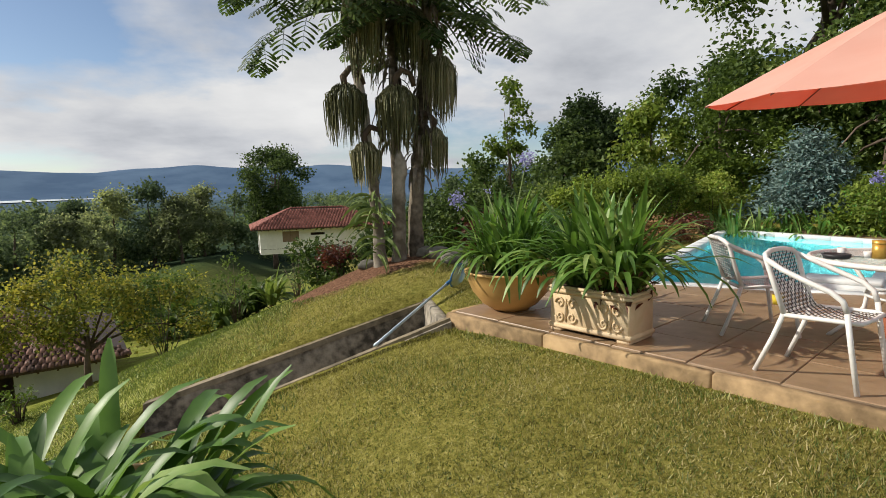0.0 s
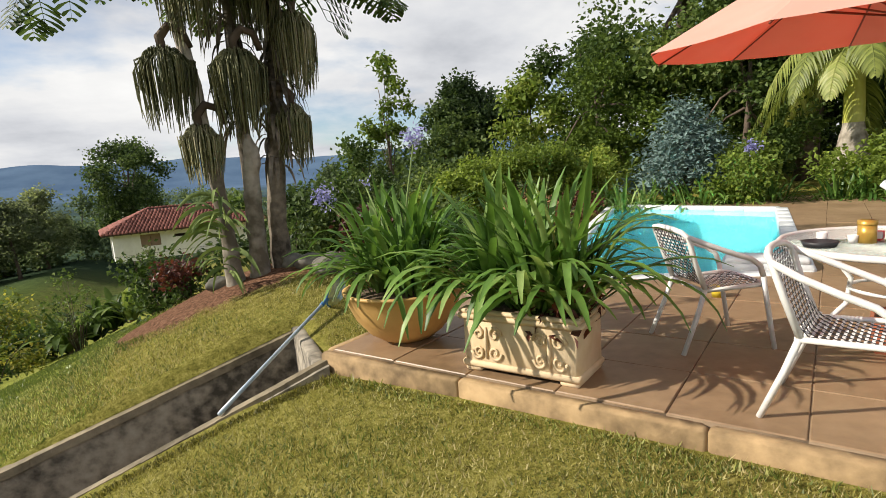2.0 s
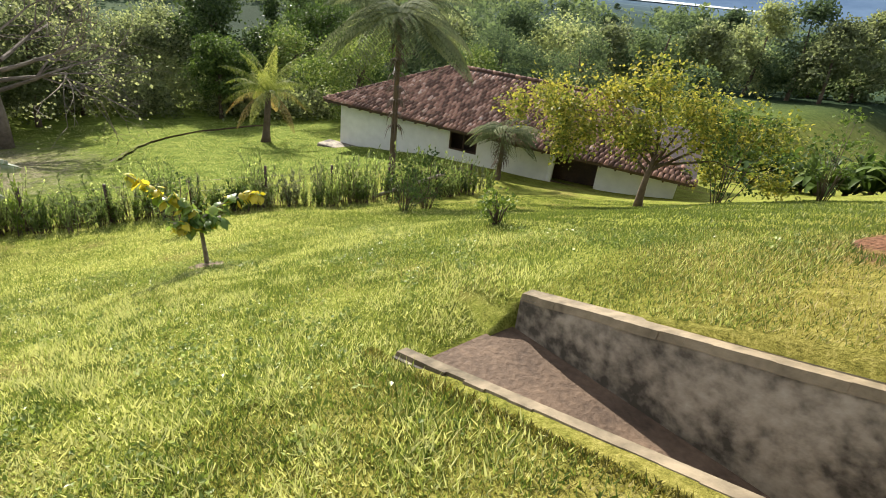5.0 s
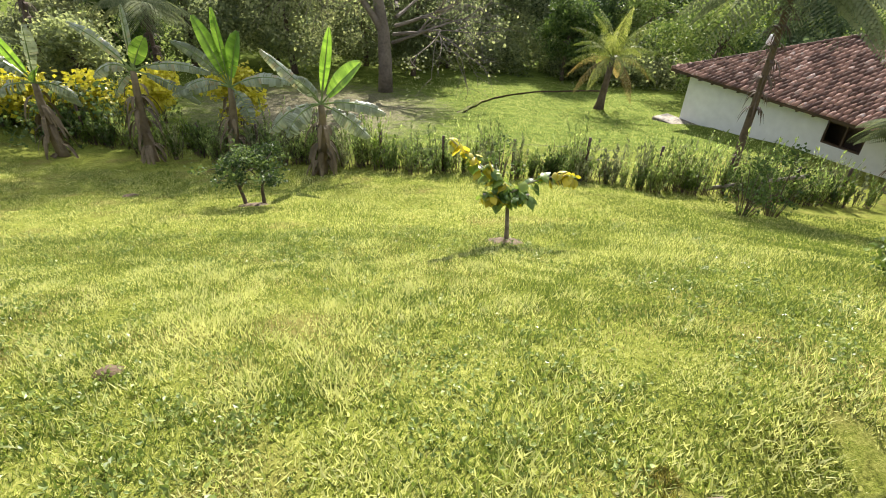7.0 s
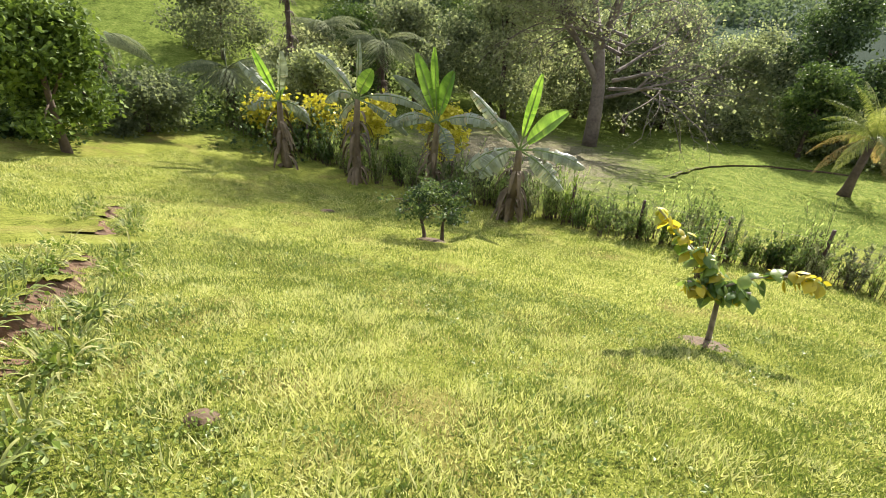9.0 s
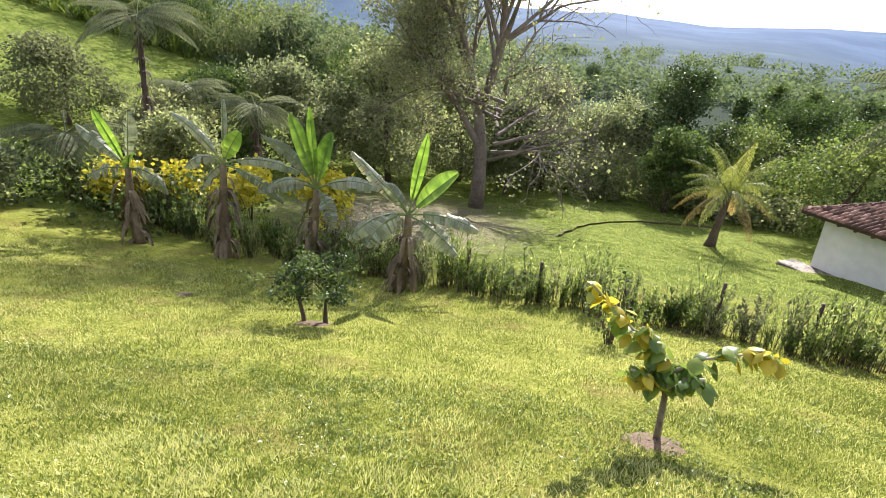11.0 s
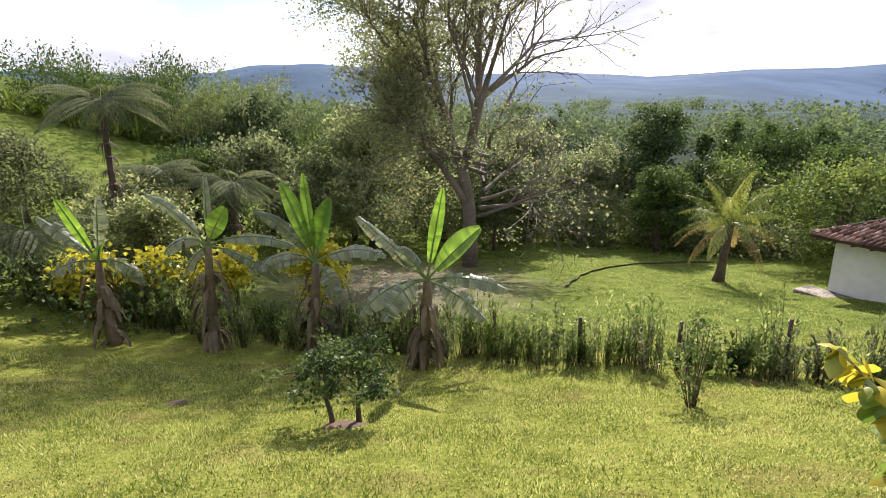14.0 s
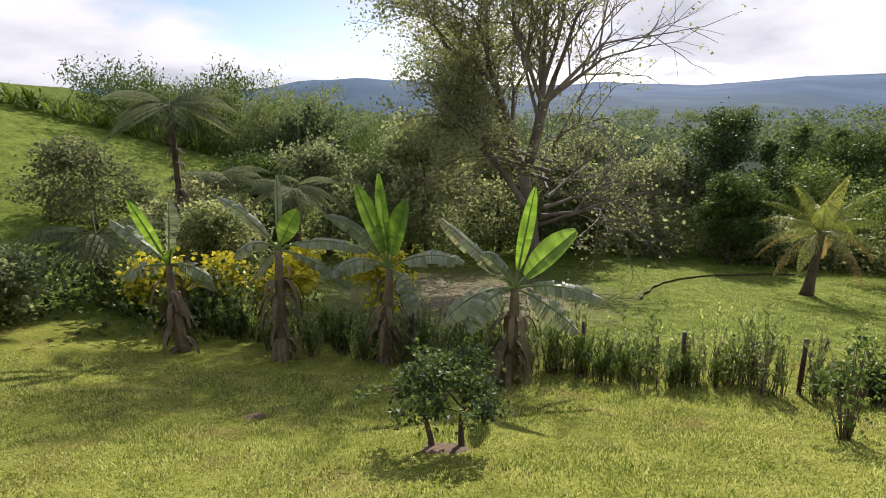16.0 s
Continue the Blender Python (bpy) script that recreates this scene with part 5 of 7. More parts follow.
M_RIB = material("dull red-brown rib", (0.16, 0.04, 0.025), (0.26, 0.08, 0.05), rough=0.6, scale=10, bump=0.1)
M_TERRA = material("terracotta pot", (0.30, 0.09, 0.045), (0.42, 0.15, 0.08), scale=7, bump=0.3)
umb = thing("garden_umbrella", Matrix.Translation(UC), "open salmon-red garden umbrella through the table", "umbrella")
part("pole", Geo().tube([(0, 0, 0.03), (0, 0, 1.2), (0, 0, 2.68)], [0.021, 0.021, 0.019], 10), M_POLE, umb)
crank = part("crank_box", Geo().box(-0.04, -0.035, 0.96, 0.04, 0.035, 1.10, None, 0.012).tube([(0, 0, 0.83), (0, 0, 1.0)], [0.032, 0.034], 10), material("grey cast metal", (0.18, 0.18, 0.18), (0.3, 0.3, 0.29), scale=9), umb, "grey cast crank housing")
part("crank_handle", Geo().tube([(-0.04, 0, 1.04), (-0.10, 0, 1.06), (-0.12, 0, 1.14)], 0.010, 6), M_POLE, crank)
NS, RR, ZR, ZA = 10, 1.50, 1.99, 2.66
TIP = Matrix.Translation((0, 0, ZA)) @ Matrix.Rotation(radians(4), 4, Vector((0.545, -0.84, 0))) @ Matrix.Translation((0, 0, -ZA))
for k in range(NS):
    a0, a1 = 2 * math.pi * k / NS + 0.12, 2 * math.pi * (k + 1) / NS + 0.12
    pan = Geo()
    rows, cols = 8, 5
    vs = []
    for i in range(rows + 1):
        f = i / rows
        for j in range(cols + 1):
            q = j / cols
            a = a0 + (a1 - a0) * q
            chord = math.cos(math.pi / NS) / math.cos(a - (a0 + a1) / 2)
            r = 0.04 + (RR - 0.04) * f * chord
            sag = -0.045 * math.sin(math.pi * q) * math.sin(math.pi * min(1, f * 0.9))
            vs.append((r * math.cos(a), r * math.sin(a), ZA - (ZA - ZR) * f ** 1.08 + sag))
    pan.add(vs, [(i * (cols + 1) + j, i * (cols + 1) + j + 1, (i + 1) * (cols + 1) + j + 1, (i + 1) * (cols + 1) + j) for i in range(rows) for j in range(cols)])
    part("canopy_panel", pan, fab, umb, "salmon cloth panel", m=TIP)
    part("rib", Geo().tube([(0.03 * math.cos(a0), 0.03 * math.sin(a0), ZA - 0.03), (RR * 0.5 * math.cos(a0), RR * 0.5 * math.sin(a0), (ZA + ZR) / 2 - 0.01), (RR * math.cos(a0), RR * math.sin(a0), ZR - 0.012)], 0.006, 5), M_RIB, umb, m=TIP)
    part("strut", Geo().tube([(0.03 * math.cos(a0), 0.03 * math.sin(a0), 2.02), (0.75 * math.cos(a0), 0.75 * math.sin(a0), 2.22)], 0.006, 5), M_RIB, umb, m=TIP)
part("runner", Geo().tube([(0, 0, 1.97), (0, 0, 2.06)], 0.036, 10), M_POLE, umb)
part("cap", Geo().lathe([(0.10, ZA - 0.03), (0.06, ZA + 0.03), (0.0, ZA + 0.06)], 12), fab, umb, m=TIP)
pot = Geo()
for (r0, z0), (r1, z1) in zip(((0.15, 0.0), (0.17, 0.03), (0.19, 0.26), (0.19, 0.30), (0.165, 0.30)), ((0.17, 0.03), (0.19, 0.26), (0.19, 0.30), (0.165, 0.30), (0.15, 0.24))):
    pot.add([(x * r, y * r, z) for r, z in ((r0, z0), (r1, z1)) for x, y in ((-1, -1), (1, -1), (1, 1), (-1, 1))], [(i, (i + 1) % 4, 4 + (i + 1) % 4, 4 + i) for i in range(4)])
base = part("base_pot", pot, M_TERRA, umb, "square terracotta umbrella base", smooth=False, m=pose(0, 0, 0, 0, 0, 28) @ Matrix.Scale(0.8, 4))
part("fill", Geo().box(-0.16, -0.16, 0.02, 0.16, 0.16, 0.25), M_CAP, base, smooth=False)


def cup(name, x, y, r, h, mat, label, cat="cup"):
    ob = thing(name, Matrix.Translation(UC + Vector((x, y, TH + 0.009))), label, cat)
    part("body", Geo().lathe([(0.0, 0.0), (r * 0.8, 0.0), (r, h), (r * 0.92, h), (r * 0.75, 0.01)], 18), mat, ob)
    return ob


M_GOLD = material("gold metal lid and tin", (0.45, 0.27, 0.05), (0.62, 0.40, 0.09), rough=0.35, scale=9, bump=0.1, metal=0.5)
M_REDP = material("red and white card", (0.55, 0.03, 0.03), (0.68, 0.06, 0.05), scale=6, rough=0.5)
cup("paper_cup", -0.36, 0.27, 0.032, 0.075, M_WEAVE_W, "small white cup on the glass table")
cup("paper_cup", -0.22, 0.17, 0.030, 0.05, M_WEAVE_W, "small white cup on the glass table")
tin = thing("tin", Matrix.Translation(UC + Vector((-0.17, 0.12, TH + 0.009))), "gold cylindrical tin on the glass table", "tin")
part("body", Geo().lathe([(0, 0), (0.05, 0), (0.05, 0.115), (0.0, 0.115)], 20), M_GOLD, tin)
part("lid", Geo().lathe([(0.053, 0.115), (0.053, 0.14), (0.0, 0.142)], 20), M_GOLD, tin)
pk = thing("cigarette_packet", Matrix.Translation(UC + Vector((-0.02, 0.15, TH + 0.009))), "red and white card packet on the glass table", "packet")
part("packet", Geo().box(-0.06, -0.035, 0, 0.06, 0.035, 0.05, pose(0, 0, 0, 0, 0, 20), 0.004), M_REDP, pk)
part("flap", Geo().box(-0.062, -0.037, 0.012, -0.02, 0.037, 0.054, pose(0, 0, 0, 0, 0, 20), 0.004), M_WEAVE_W, pk, "white flap")
ash = thing("ashtray", Matrix.Translation(UC + Vector((-0.46, 0.22, TH + 0.009))), "dark glass ashtray on the table", "ashtray")
part("dish", Geo().lathe([(0, 0), (0.085, 0), (0.10, 0.035), (0.085, 0.035), (0.07, 0.012), (0, 0.012)], 22), M_WEAVE_B, ash)
yc = thing("bucket", Matrix.Translation((3.83, 4.70, TOP)), "small yellow plastic pot on the terrace", "pot")
part("body", Geo().lathe([(0, 0), (0.05, 0), (0.062, 0.10), (0.055, 0.10), (0.045, 0.01)], 18), material("yellow plastic", (0.50, 0.38, 0.02), (0.62, 0.48, 0.04), scale=8), yc)
lou = thing("sun_lounger", pose(8.0, 4.6, TOP, 0, 0, 115), "white plastic sun lounger by the pool", "lounger")
part("bed", Geo().box(-0.95, -0.32, 0.26, 0.4, 0.32, 0.33, None, 0.03), M_POOLRIM, lou)
part("backrest", Geo().box(0, -0.32, 0, 0.72, 0.32, 0.06, pose(0.38, 0, 0.29, 0, -38, 0), 0.03), M_POOLRIM, lou)
for sx in (-0.8, 0.3):
    for sy in (-0.27, 0.27):
        part("leg", Geo().tube([(sx, sy, 0), (sx, sy * 0.95, 0.27)], [0.03, 0.035], 8), M_POOLRIM, lou)

# ---- planting behind the pool ----
# strap-leaf border along the far edge
for i in range(15):
    f = i / 14
    p = Vector((9.0, 13.75)).lerp(Vector((14.6, 6.9)), f) + Vector((0.35 * math.sin(i * 2.1), 0.35 * math.cos(i * 1.7)))
    ob = thing("agapanthus_clump", Matrix.Translation((p.x, p.y, 0.02)), "dark green strap-leaf clump bordering the pool", "plant", "agapanthus border")
    g = Geo()
    strap_clump(g, (0, 0, 0), 60, 0.85, 0.030, 300 + i, (15, 86), 0.45)
    part("strap_leaves", g, M_AGA, ob)
bush("hydrangea", (11.9, 10.6, 0), blobs_of(7, 9, 3.0, 2.2, 1.1, 0.35, 0.55), 4200, 0.10, M_LEAF_SUN, "lime-green hydrangea bush with a blue flower head", seed=7)
hf = leaves(Geo(), [(11.3, 10.1, 1.42, 0.16, 0.16, 0.12)], 200, 0.05, 9, 1.4, 3)
hd = thing("hydrangea", Matrix.Identity(4), "pale blue hydrangea flower head above the bush", "flower")
part("flower_head", hf, M_FLOWER_B, hd, smooth=False)
part("stalk", Geo().tube([(11.3, 10.15, 0.0), (11.3, 10.1, 1.38)], 0.012, 5), M_STALK, hd)
bush("hydrangea", (13.6, 8.6, 0), blobs_of(8, 8, 2.6, 2.2, 0.9, 0.35, 0.5), 3200, 0.11, M_LEAF_SUN, "lime-green leafy bush behind the pool", seed=8)
for i, (x, y, w, h) in enumerate(((6.3, 13.9, 2.3, 1.75), (7.6, 14.1, 2.4, 2.0), (8.9, 14.4, 2.2, 1.9), (10.2, 14.2, 2.0, 1.7), (5.2, 13.4, 1.7, 1.3))):
    bush("shrub", (x, y, -0.1), blobs_of(900 + i, 12, w, w * 0.8, h * 0.75, h * 0.22, w * 0.17), 4600, 0.085, M_LEAF_SUN, "sunlit lime-green shrub beyond the pool", seed=900 + i)
bush("shrub", (9.6, 16.2, -0.1), blobs_of(12, 10, 4.0, 2.0, 1.9, 0.4, 0.55), 3600, 0.09, M_LEAF_MID, "green leafy shrub beyond the pool", seed=12)
bush("red_shrub", (7.9, 12.1, -0.05), blobs_of(10, 5, 1.2, 0.8, 0.35, 0.2, 0.3), 1300, 0.07, M_LEAF_RED, "dark red low shrub at the pool corner", seed=10)
bush("brown_shrub", (6.4, 11.9, -0.1), blobs_of(13, 7, 3.0, 0.9, 0.4, 0.2, 0.35), 1900, 0.06, material("rusty foliage", (0.14, 0.08, 0.03), (0.30, 0.18, 0.08), scale=3, bump=0, thin=0.2, random_amount=0.4), "rust-brown low planting along the pool", seed=13)
# blue conifer
con = thing("blue_conifer", Matrix.Translation((11.7, 12.4, 0)) @ Matrix.Diagonal((1.15, 1.15, 0.86, 1)), "silvery blue-grey conifer behind the pool", "conifer")
part("trunk", Geo().tube([(0, 0, -0.2), (0, 0, 1.2), (0.05, 0, 3.0)], [0.09, 0.07, 0.02], 7), M_BARKD, con)
cb = []
rnd = random.Random(21)
for i in range(34):
    z = 0.45 + 2.5 * i / 33
    r = 1.35 * (1 - (z / 3.15)) + 0.12
    a = i * 2.4
    cb.append((r * 0.75 * math.cos(a), r * 0.75 * math.sin(a), z + 0.12, 0.38 * r + 0.12, 0.38 * r + 0.12, 0.16))
part("foliage", leaves(Geo(), cb, 8000, 0.13, 22, 4, 6, 0.6, loose=0.45), M_LEAF_BLUE, con, smooth=False)


def leafy_tree(at, h, w, seed, leaf, label, n=6000, size=0.16, trunk=0.16, clear=0.35, nb=13, cat="tree", full=0.17, **kw):
    return tree("tree", at, blobs_of(seed, nb, w, w, h * (1 - clear) * 0.86, h * clear + 0.1 * h, w * full), n, size, leaf, M_BARKD, trunk, label, cat, seed, trunk_h=h * 0.85, **kw)


# bottle palm with a bright crownshaft
bp_ = thing("royal_palm", Matrix.Translation((14.6, 9.9, 0)), "palm with a pale swollen trunk and yellow-green crownshaft", "palm tree")
part("trunk", Geo().lathe([(0.52, -0.2), (0.50, 0.3), (0.40, 0.9), (0.30, 1.5), (0.24, 1.75), (0.23, 1.85)], 18), M_BARK, bp_, "pale swollen trunk")
part("crownshaft", Geo().lathe([(0.235, 1.85), (0.225, 2.4), (0.19, 3.4), (0.13, 4.6), (0.05, 5.4)], 14), material("yellow-green sheath", (0.30, 0.33, 0.05), (0.46, 0.46, 0.10), scale=3, rough=0.4), bp_, "yellow-green crownshaft")
rnd = random.Random(31)
for k in range(16):
    a = k * 0.393 + 0.3
    el = rnd.uniform(0.2, 0.9)
    pts = curve_pts((0, 0, rnd.uniform(2.9, 4.4)), (math.cos(a) * math.cos(el), math.sin(a) * math.cos(el), math.sin(el)), rnd.uniform(2.6, 3.4), (0, 0, -2.6), 10, rnd)
    part("frond", pinnate(Geo(), pts, 0.75, 0.028, 34, 1.6, rnd, 0.03, 0.1), M_COCO, bp_, smooth=False)

leafy_tree((17.6, 17.4, 0), 15.5, 9.0, 41, M_LEAF_MID, "tall dense layered tree behind the pool", 30000, 0.21, 0.32, 0.05, 52, full=0.17)
leafy_tree((20.5, 14.5, 0), 14.5, 10, 42, M_LEAF_DARK, "tall dense dark-leaved tree behind the pool", 22000, 0.22, 0.3, 0.06, 42, full=0.17)
leafy_tree((15.2, 13.4, 0), 6.2, 5.0, 51, M_LEAF_MID, "leafy mid-height tree behind the conifer", 11000, 0.13, 0.12, 0.05, 26, full=0.15)
leafy_tree((14.8, 20.5, -0.2), 7.0, 5.5, 52, M_LEAF_MID, "leafy tree in the garden's back row", 10000, 0.16, 0.14, 0.05, 26, full=0.15)
leafy_tree((24.5, 9.0, 0), 13, 10, 43, M_LEAF_DARK, "tall dense tree at the garden's edge", 14000, 0.26, 0.3, 0.08, 26)
leafy_tree((12.6, 17.0, 0), 4.6, 4.4, 46, M_LEAF_LIME, "spreading leafy tree behind the pool shrubs", 9000, 0.125, 0.12, 0.05, 26, full=0.14)
leafy_tree((11.2, 19.4, -0.3), 4.6, 2.9, 44, M_LEAF_LIME, "slim tree with large pale green leaf tiers", 2600, 0.17, 0.055, 0.45, 15, full=0.12, hang=0.3)
leafy_tree((5.0, 18.0, -1.2), 6.1, 1.5, 45, M_LEAF_LIME, "slender young tree with feathery pale leaves", 1500, 0.12, 0.045, 0.5, 14, full=0.12, hang=0.3)
leafy_tree((4.2, 17.2, -1.1), 3.4, 2.2, 47, M_LEAF_MID, "feathery tree with pale lilac flowers", 2600, 0.12, 0.07, 0.35, 9)
leafy_tree((24.5, 50.5, gz(24.5, 50.5)), 7.9, 10.0, 48, M_LEAF_FAR, "broad umbrella-shaped tree beyond the garden", 6000, 0.34, 0.25, 0.5, 18)
leafy_tree((15.8, 33.5, -1.5), 8.0, 6.0, 49, M_LEAF_DARK, "flat-topped dark tree beyond the garden", 11000, 0.21, 0.2, 0.25, 34, full=0.14)
leafy_tree((13.2, 31.5, -1.5), 6.6, 4.5, 53, M_LEAF_DARK, "flat-topped dark tree beyond the garden", 7000, 0.21, 0.18, 0.25, 26, full=0.14)
# dark shrubs between the palm and the pool
for i, (x, y, w, h, lf) in enumerate(((2.3, 11.6, 2.6, 1.6, M_LEAF_DARK), (3.9, 13.4, 2.8, 1.5, M_LEAF_DARK), (1.2, 13.2, 2.6, 1.6, M_LEAF_DARK), (5.8, 15.4, 3.2, 1.6, M_LEAF_MID), (3.2, 15.8, 3.5, 2.1, M_LEAF_DARK))):
    bush("shrub", (x, y, gz(x, y)), blobs_of(60 + i, 11, w, w * 0.8, h * 0.8, h * 0.15, w * 0.2), 5200, 0.10, lf, "dense dark shrub beside the palm mound", seed=60 + i)
bush("red_shrub", (1.75, 9.6, gz(1.75, 9.6)), blobs_of(70, 5, 0.9, 0.7, 0.5, 0.25, 0.25), 900, 0.08, M_LEAF_RED, "dark red-leaved shrub beside the palm", seed=70)
bush("flowering_shrub", (-1.1, 9.9, gz(-1.1, 9.9)), blobs_of(71, 7, 1.5, 1.0, 0.6, 0.2, 0.3), 1700, 0.07, M_LEAF_MID, "low flowering shrub on the mound's edge", seed=71)
bush("red_shrub", (-0.75, 9.5, gz(-0.75, 9.5)), blobs_of(72, 4, 0.7, 0.5, 0.3, 0.15, 0.2), 500, 0.06, M_LEAF_RED, "orange-red low shrub on the mound", seed=72)

# ---- the slope ahead ----
citrus_at = (-10.4, 22.1, gz(-10.4, 22.1))
citrus_clumps = [(-3.6, -1.4, 2.9, 1.0, 1.0, 0.75), (-2.6, -1.8, 3.4, 1.0, 1.0, 0.7), (-1.6, -0.9, 3.7, 1.1, 1.1, 0.75), (-0.5, -0.6, 4.0, 1.1, 1.1, 0.75), (0.6, 0.2, 3.9, 1.0, 1.0, 0.7), (1.5, 0.8, 3.4, 1.0, 1.0, 0.7), (2.3, 1.3, 2.8, 0.9, 0.9, 0.65), (2.6, 1.5, 2.0, 0.8, 0.8, 0.55), (-3.3, -1.0, 2.2, 0.9, 0.9, 0.6), (-4.2, -2.2, 2.4, 0.7, 0.7, 0.5), (-0.2, -1.3, 3.1, 1.0, 1.0, 0.7), (-1.9, -1.6, 2.6, 0.9, 0.9, 0.6), (1.2, -0.3, 2.7, 0.9, 0.9, 0.6), (-0.9, 0.9, 3.4, 1.0, 1.0, 0.7)]
citrus_clumps = [(x * 1.2 + 0.3, y * 1.2 + 0.25, z * 1.06 + (0.35 if k % 3 == 0 else -0.25 if k % 3 == 1 else 0.0), rx, ry, rz * 1.15) for k, (x, y, z, rx, ry, rz) in enumerate(citrus_clumps)]
citrus_clumps += [(-2.6, -1.8, 1.9, 0.9, 0.9, 0.6), (1.6, 1.4, 1.8, 0.9, 0.9, 0.6), (-1.0, -0.6, 2.6, 1.0, 1.0, 0.7)]
tree("citrus_tree", citrus_at, citrus_clumps,
     13500, 0.12, M_LEAF_YEL, M_BARKD, 0.14, "spreading citrus tree with yellow-green leaves", "fruit tree", 80, trunk_h=2.6, loose=0.32)
for i, (t_, x, y, w, h, lf, sz, lab) in enumerate((
        ("shrub", -5.9, 9.15, 0.55, 0.5, M_LEAF_LIME, 0.06, "small round shrub alone on the lawn"),
        ("citrus_shrub", -15.0, 6.95, 1.2, 1.6, M_LEAF_MID, 0.08, "young citrus bush near the hedge"),
        ("citrus_shrub", -14.1, 14.6, 1.7, 1.9, M_LEAF_MID, 0.08, "young citrus bush near the hedge"),
        ("citrus_shrub", -13.2, 13.0, 1.3, 1.5, M_LEAF_MID, 0.08, "young citrus bush near the hedge"),
        ("shrub", -7.6, 21.8, 2.6, 2.9, M_LEAF_MID, 0.11, "leafy shrub beside the citrus tree"),
        ("shrub", -5.2, 23.5, 1.6, 2.6, M_LEAF_MID, 0.11, "upright leafy shrub on the lawn"),
        ("shrub", -2.6, 22.5, 1.3, 2.2, M_LEAF_GREY, 0.08, "thin grey shrub on the slope"))):
    bush(t_, (x, y, gz(x, y)), blobs_of(90 + i, 22, w * 1.25, w * 1.25, h * 0.85, h * 0.2, w * 0.10), int(120 + 230 * w), sz, lf, lab, seed=90 + i, loose=0.6)


# ---- tree ferns ----
def tree_fern(at, h, span, seed, label, n=13, lean=(0, 0), rad=0.13, skirt=True):
    rnd = random.Random(seed)
    ob = thing("tree_fern", Matrix.Translation(at), label, "tree fern")
    pts, rr = [], []
    for i in range(15):
        f = i / 14
        pts.append(Vector((lean[0] * f ** 1.3, lean[1] * f ** 1.3, h * f - 0.2 * (1 - f))))
        rr.append(rad * (1.25 - 0.55 * f + 0.5 * max(0, f - 0.72)) * rnd.uniform(0.88, 1.12))
    part("trunk", Geo().tube(pts, rr, 9), M_BARKD, ob, "shaggy brown trunk")
    if skirt:
        sk = Geo()
        for i in range(170):
            a, z = rnd.uniform(0, 6.283), rnd.uniform(0.35, 0.99) ** 0.8
            k = min(13, int(z * 14))
            o = pts[k] + Vector((math.cos(a), math.sin(a), 0)) * rr[k] * 0.9
            sk.strip(curve_pts(o, (math.cos(a), math.sin(a), 0.5), rnd.uniform(0.3, 0.8), (0, 0, -3), 4, rnd), [0.02, 0.024, 0.02, 0.012, 0.004])
        part("dead_skirt", sk, M_BARKD, ob, "hanging dead frond stubs", smooth=False)
    top = pts[-1]
    n += 6
    for k in range(n):
        a = 2 * math.pi * k / n + rnd.uniform(-0.2, 0.2)
        el = rnd.uniform(0.05, 0.85)
        fp = curve_pts(top, (math.cos(a) * math.cos(el), math.sin(a) * math.cos(el), math.sin(el)), span / 2 * rnd.uniform(1.0, 1.25), (0, 0, -1.5), 10, rnd)
        fr = Geo()
        fr.tube(fp, [0.028 * (1 - 0.08 * i) for i in range(11)], 4, False)
        for i in range(1, 27):
            f = 0.15 + 0.85 * i / 27
            q = min(int(f * 10), 9)
            p = fp[q].lerp(fp[q + 1], f * 10 - q)
            d = (fp[q + 1] - fp[q]).normalized()
            s = d.cross(Vector((0, 0, 1))).normalized()
            L = span * 0.16 * math.sin(math.pi * (0.2 + 0.76 * f))
            for sg in (-1, 1):
                sub = curve_pts(p, s * sg + d * 0.35, L, (0, 0, -0.9), 4, rnd)
                for m_ in range(1, 5):
                    fr.strip([sub[m_ - 1], sub[m_].lerp(sub[m_ - 1], 0.25)], [L * 0.055, L * 0.02], fold=0.1)
        part("frond", fr, M_FROND, ob, smooth=False)
    return ob


tree_fern((-18.9, 16.5, gz(-18.9, 16.5)), 7.2, 6.4, 110, "tall tree fern with a shaggy trunk by the house", 18, (0.75, -0.6), 0.125)
tree_fern((-18.9, 23.2, gz(-18.9, 23.2)), 2.6, 4.2, 111, "low tree fern drooping by the house wall", 12, (0, 0), 0.12)
tree_fern((-29.5, -11.8, gz(-29.5, -11.8)), 7.8, 5.4, 112, "tall slim tree fern beyond the hedge", 12, (0.1, 0.2), 0.14)
tree_fern((-25.6, -12.9, gz(-25.6, -12.9)), 2.6, 5.0, 113, "low spreading tree fern beyond the hedge", 12, (0, 0), 0.14)
tree_fern((-33.0, -8.0, gz(-33, -8.0)), 4.6, 5.0, 114, "tree fern in the shrubs beyond the hedge", 12, (0, 0), 0.13)
tree_fern((-33.5, -12.0, gz(-33.5, -12.0)), 5.0, 5.0, 115, "tree fern in the shrubs beyond the hedge", 12, (0, 0), 0.13)
tree_fern((-22.5, -16.8, gz(-22.5, -16.8)), 3.6, 4.6, 116, "tree fern at the foot of the pasture", 11, (0, 0), 0.13)


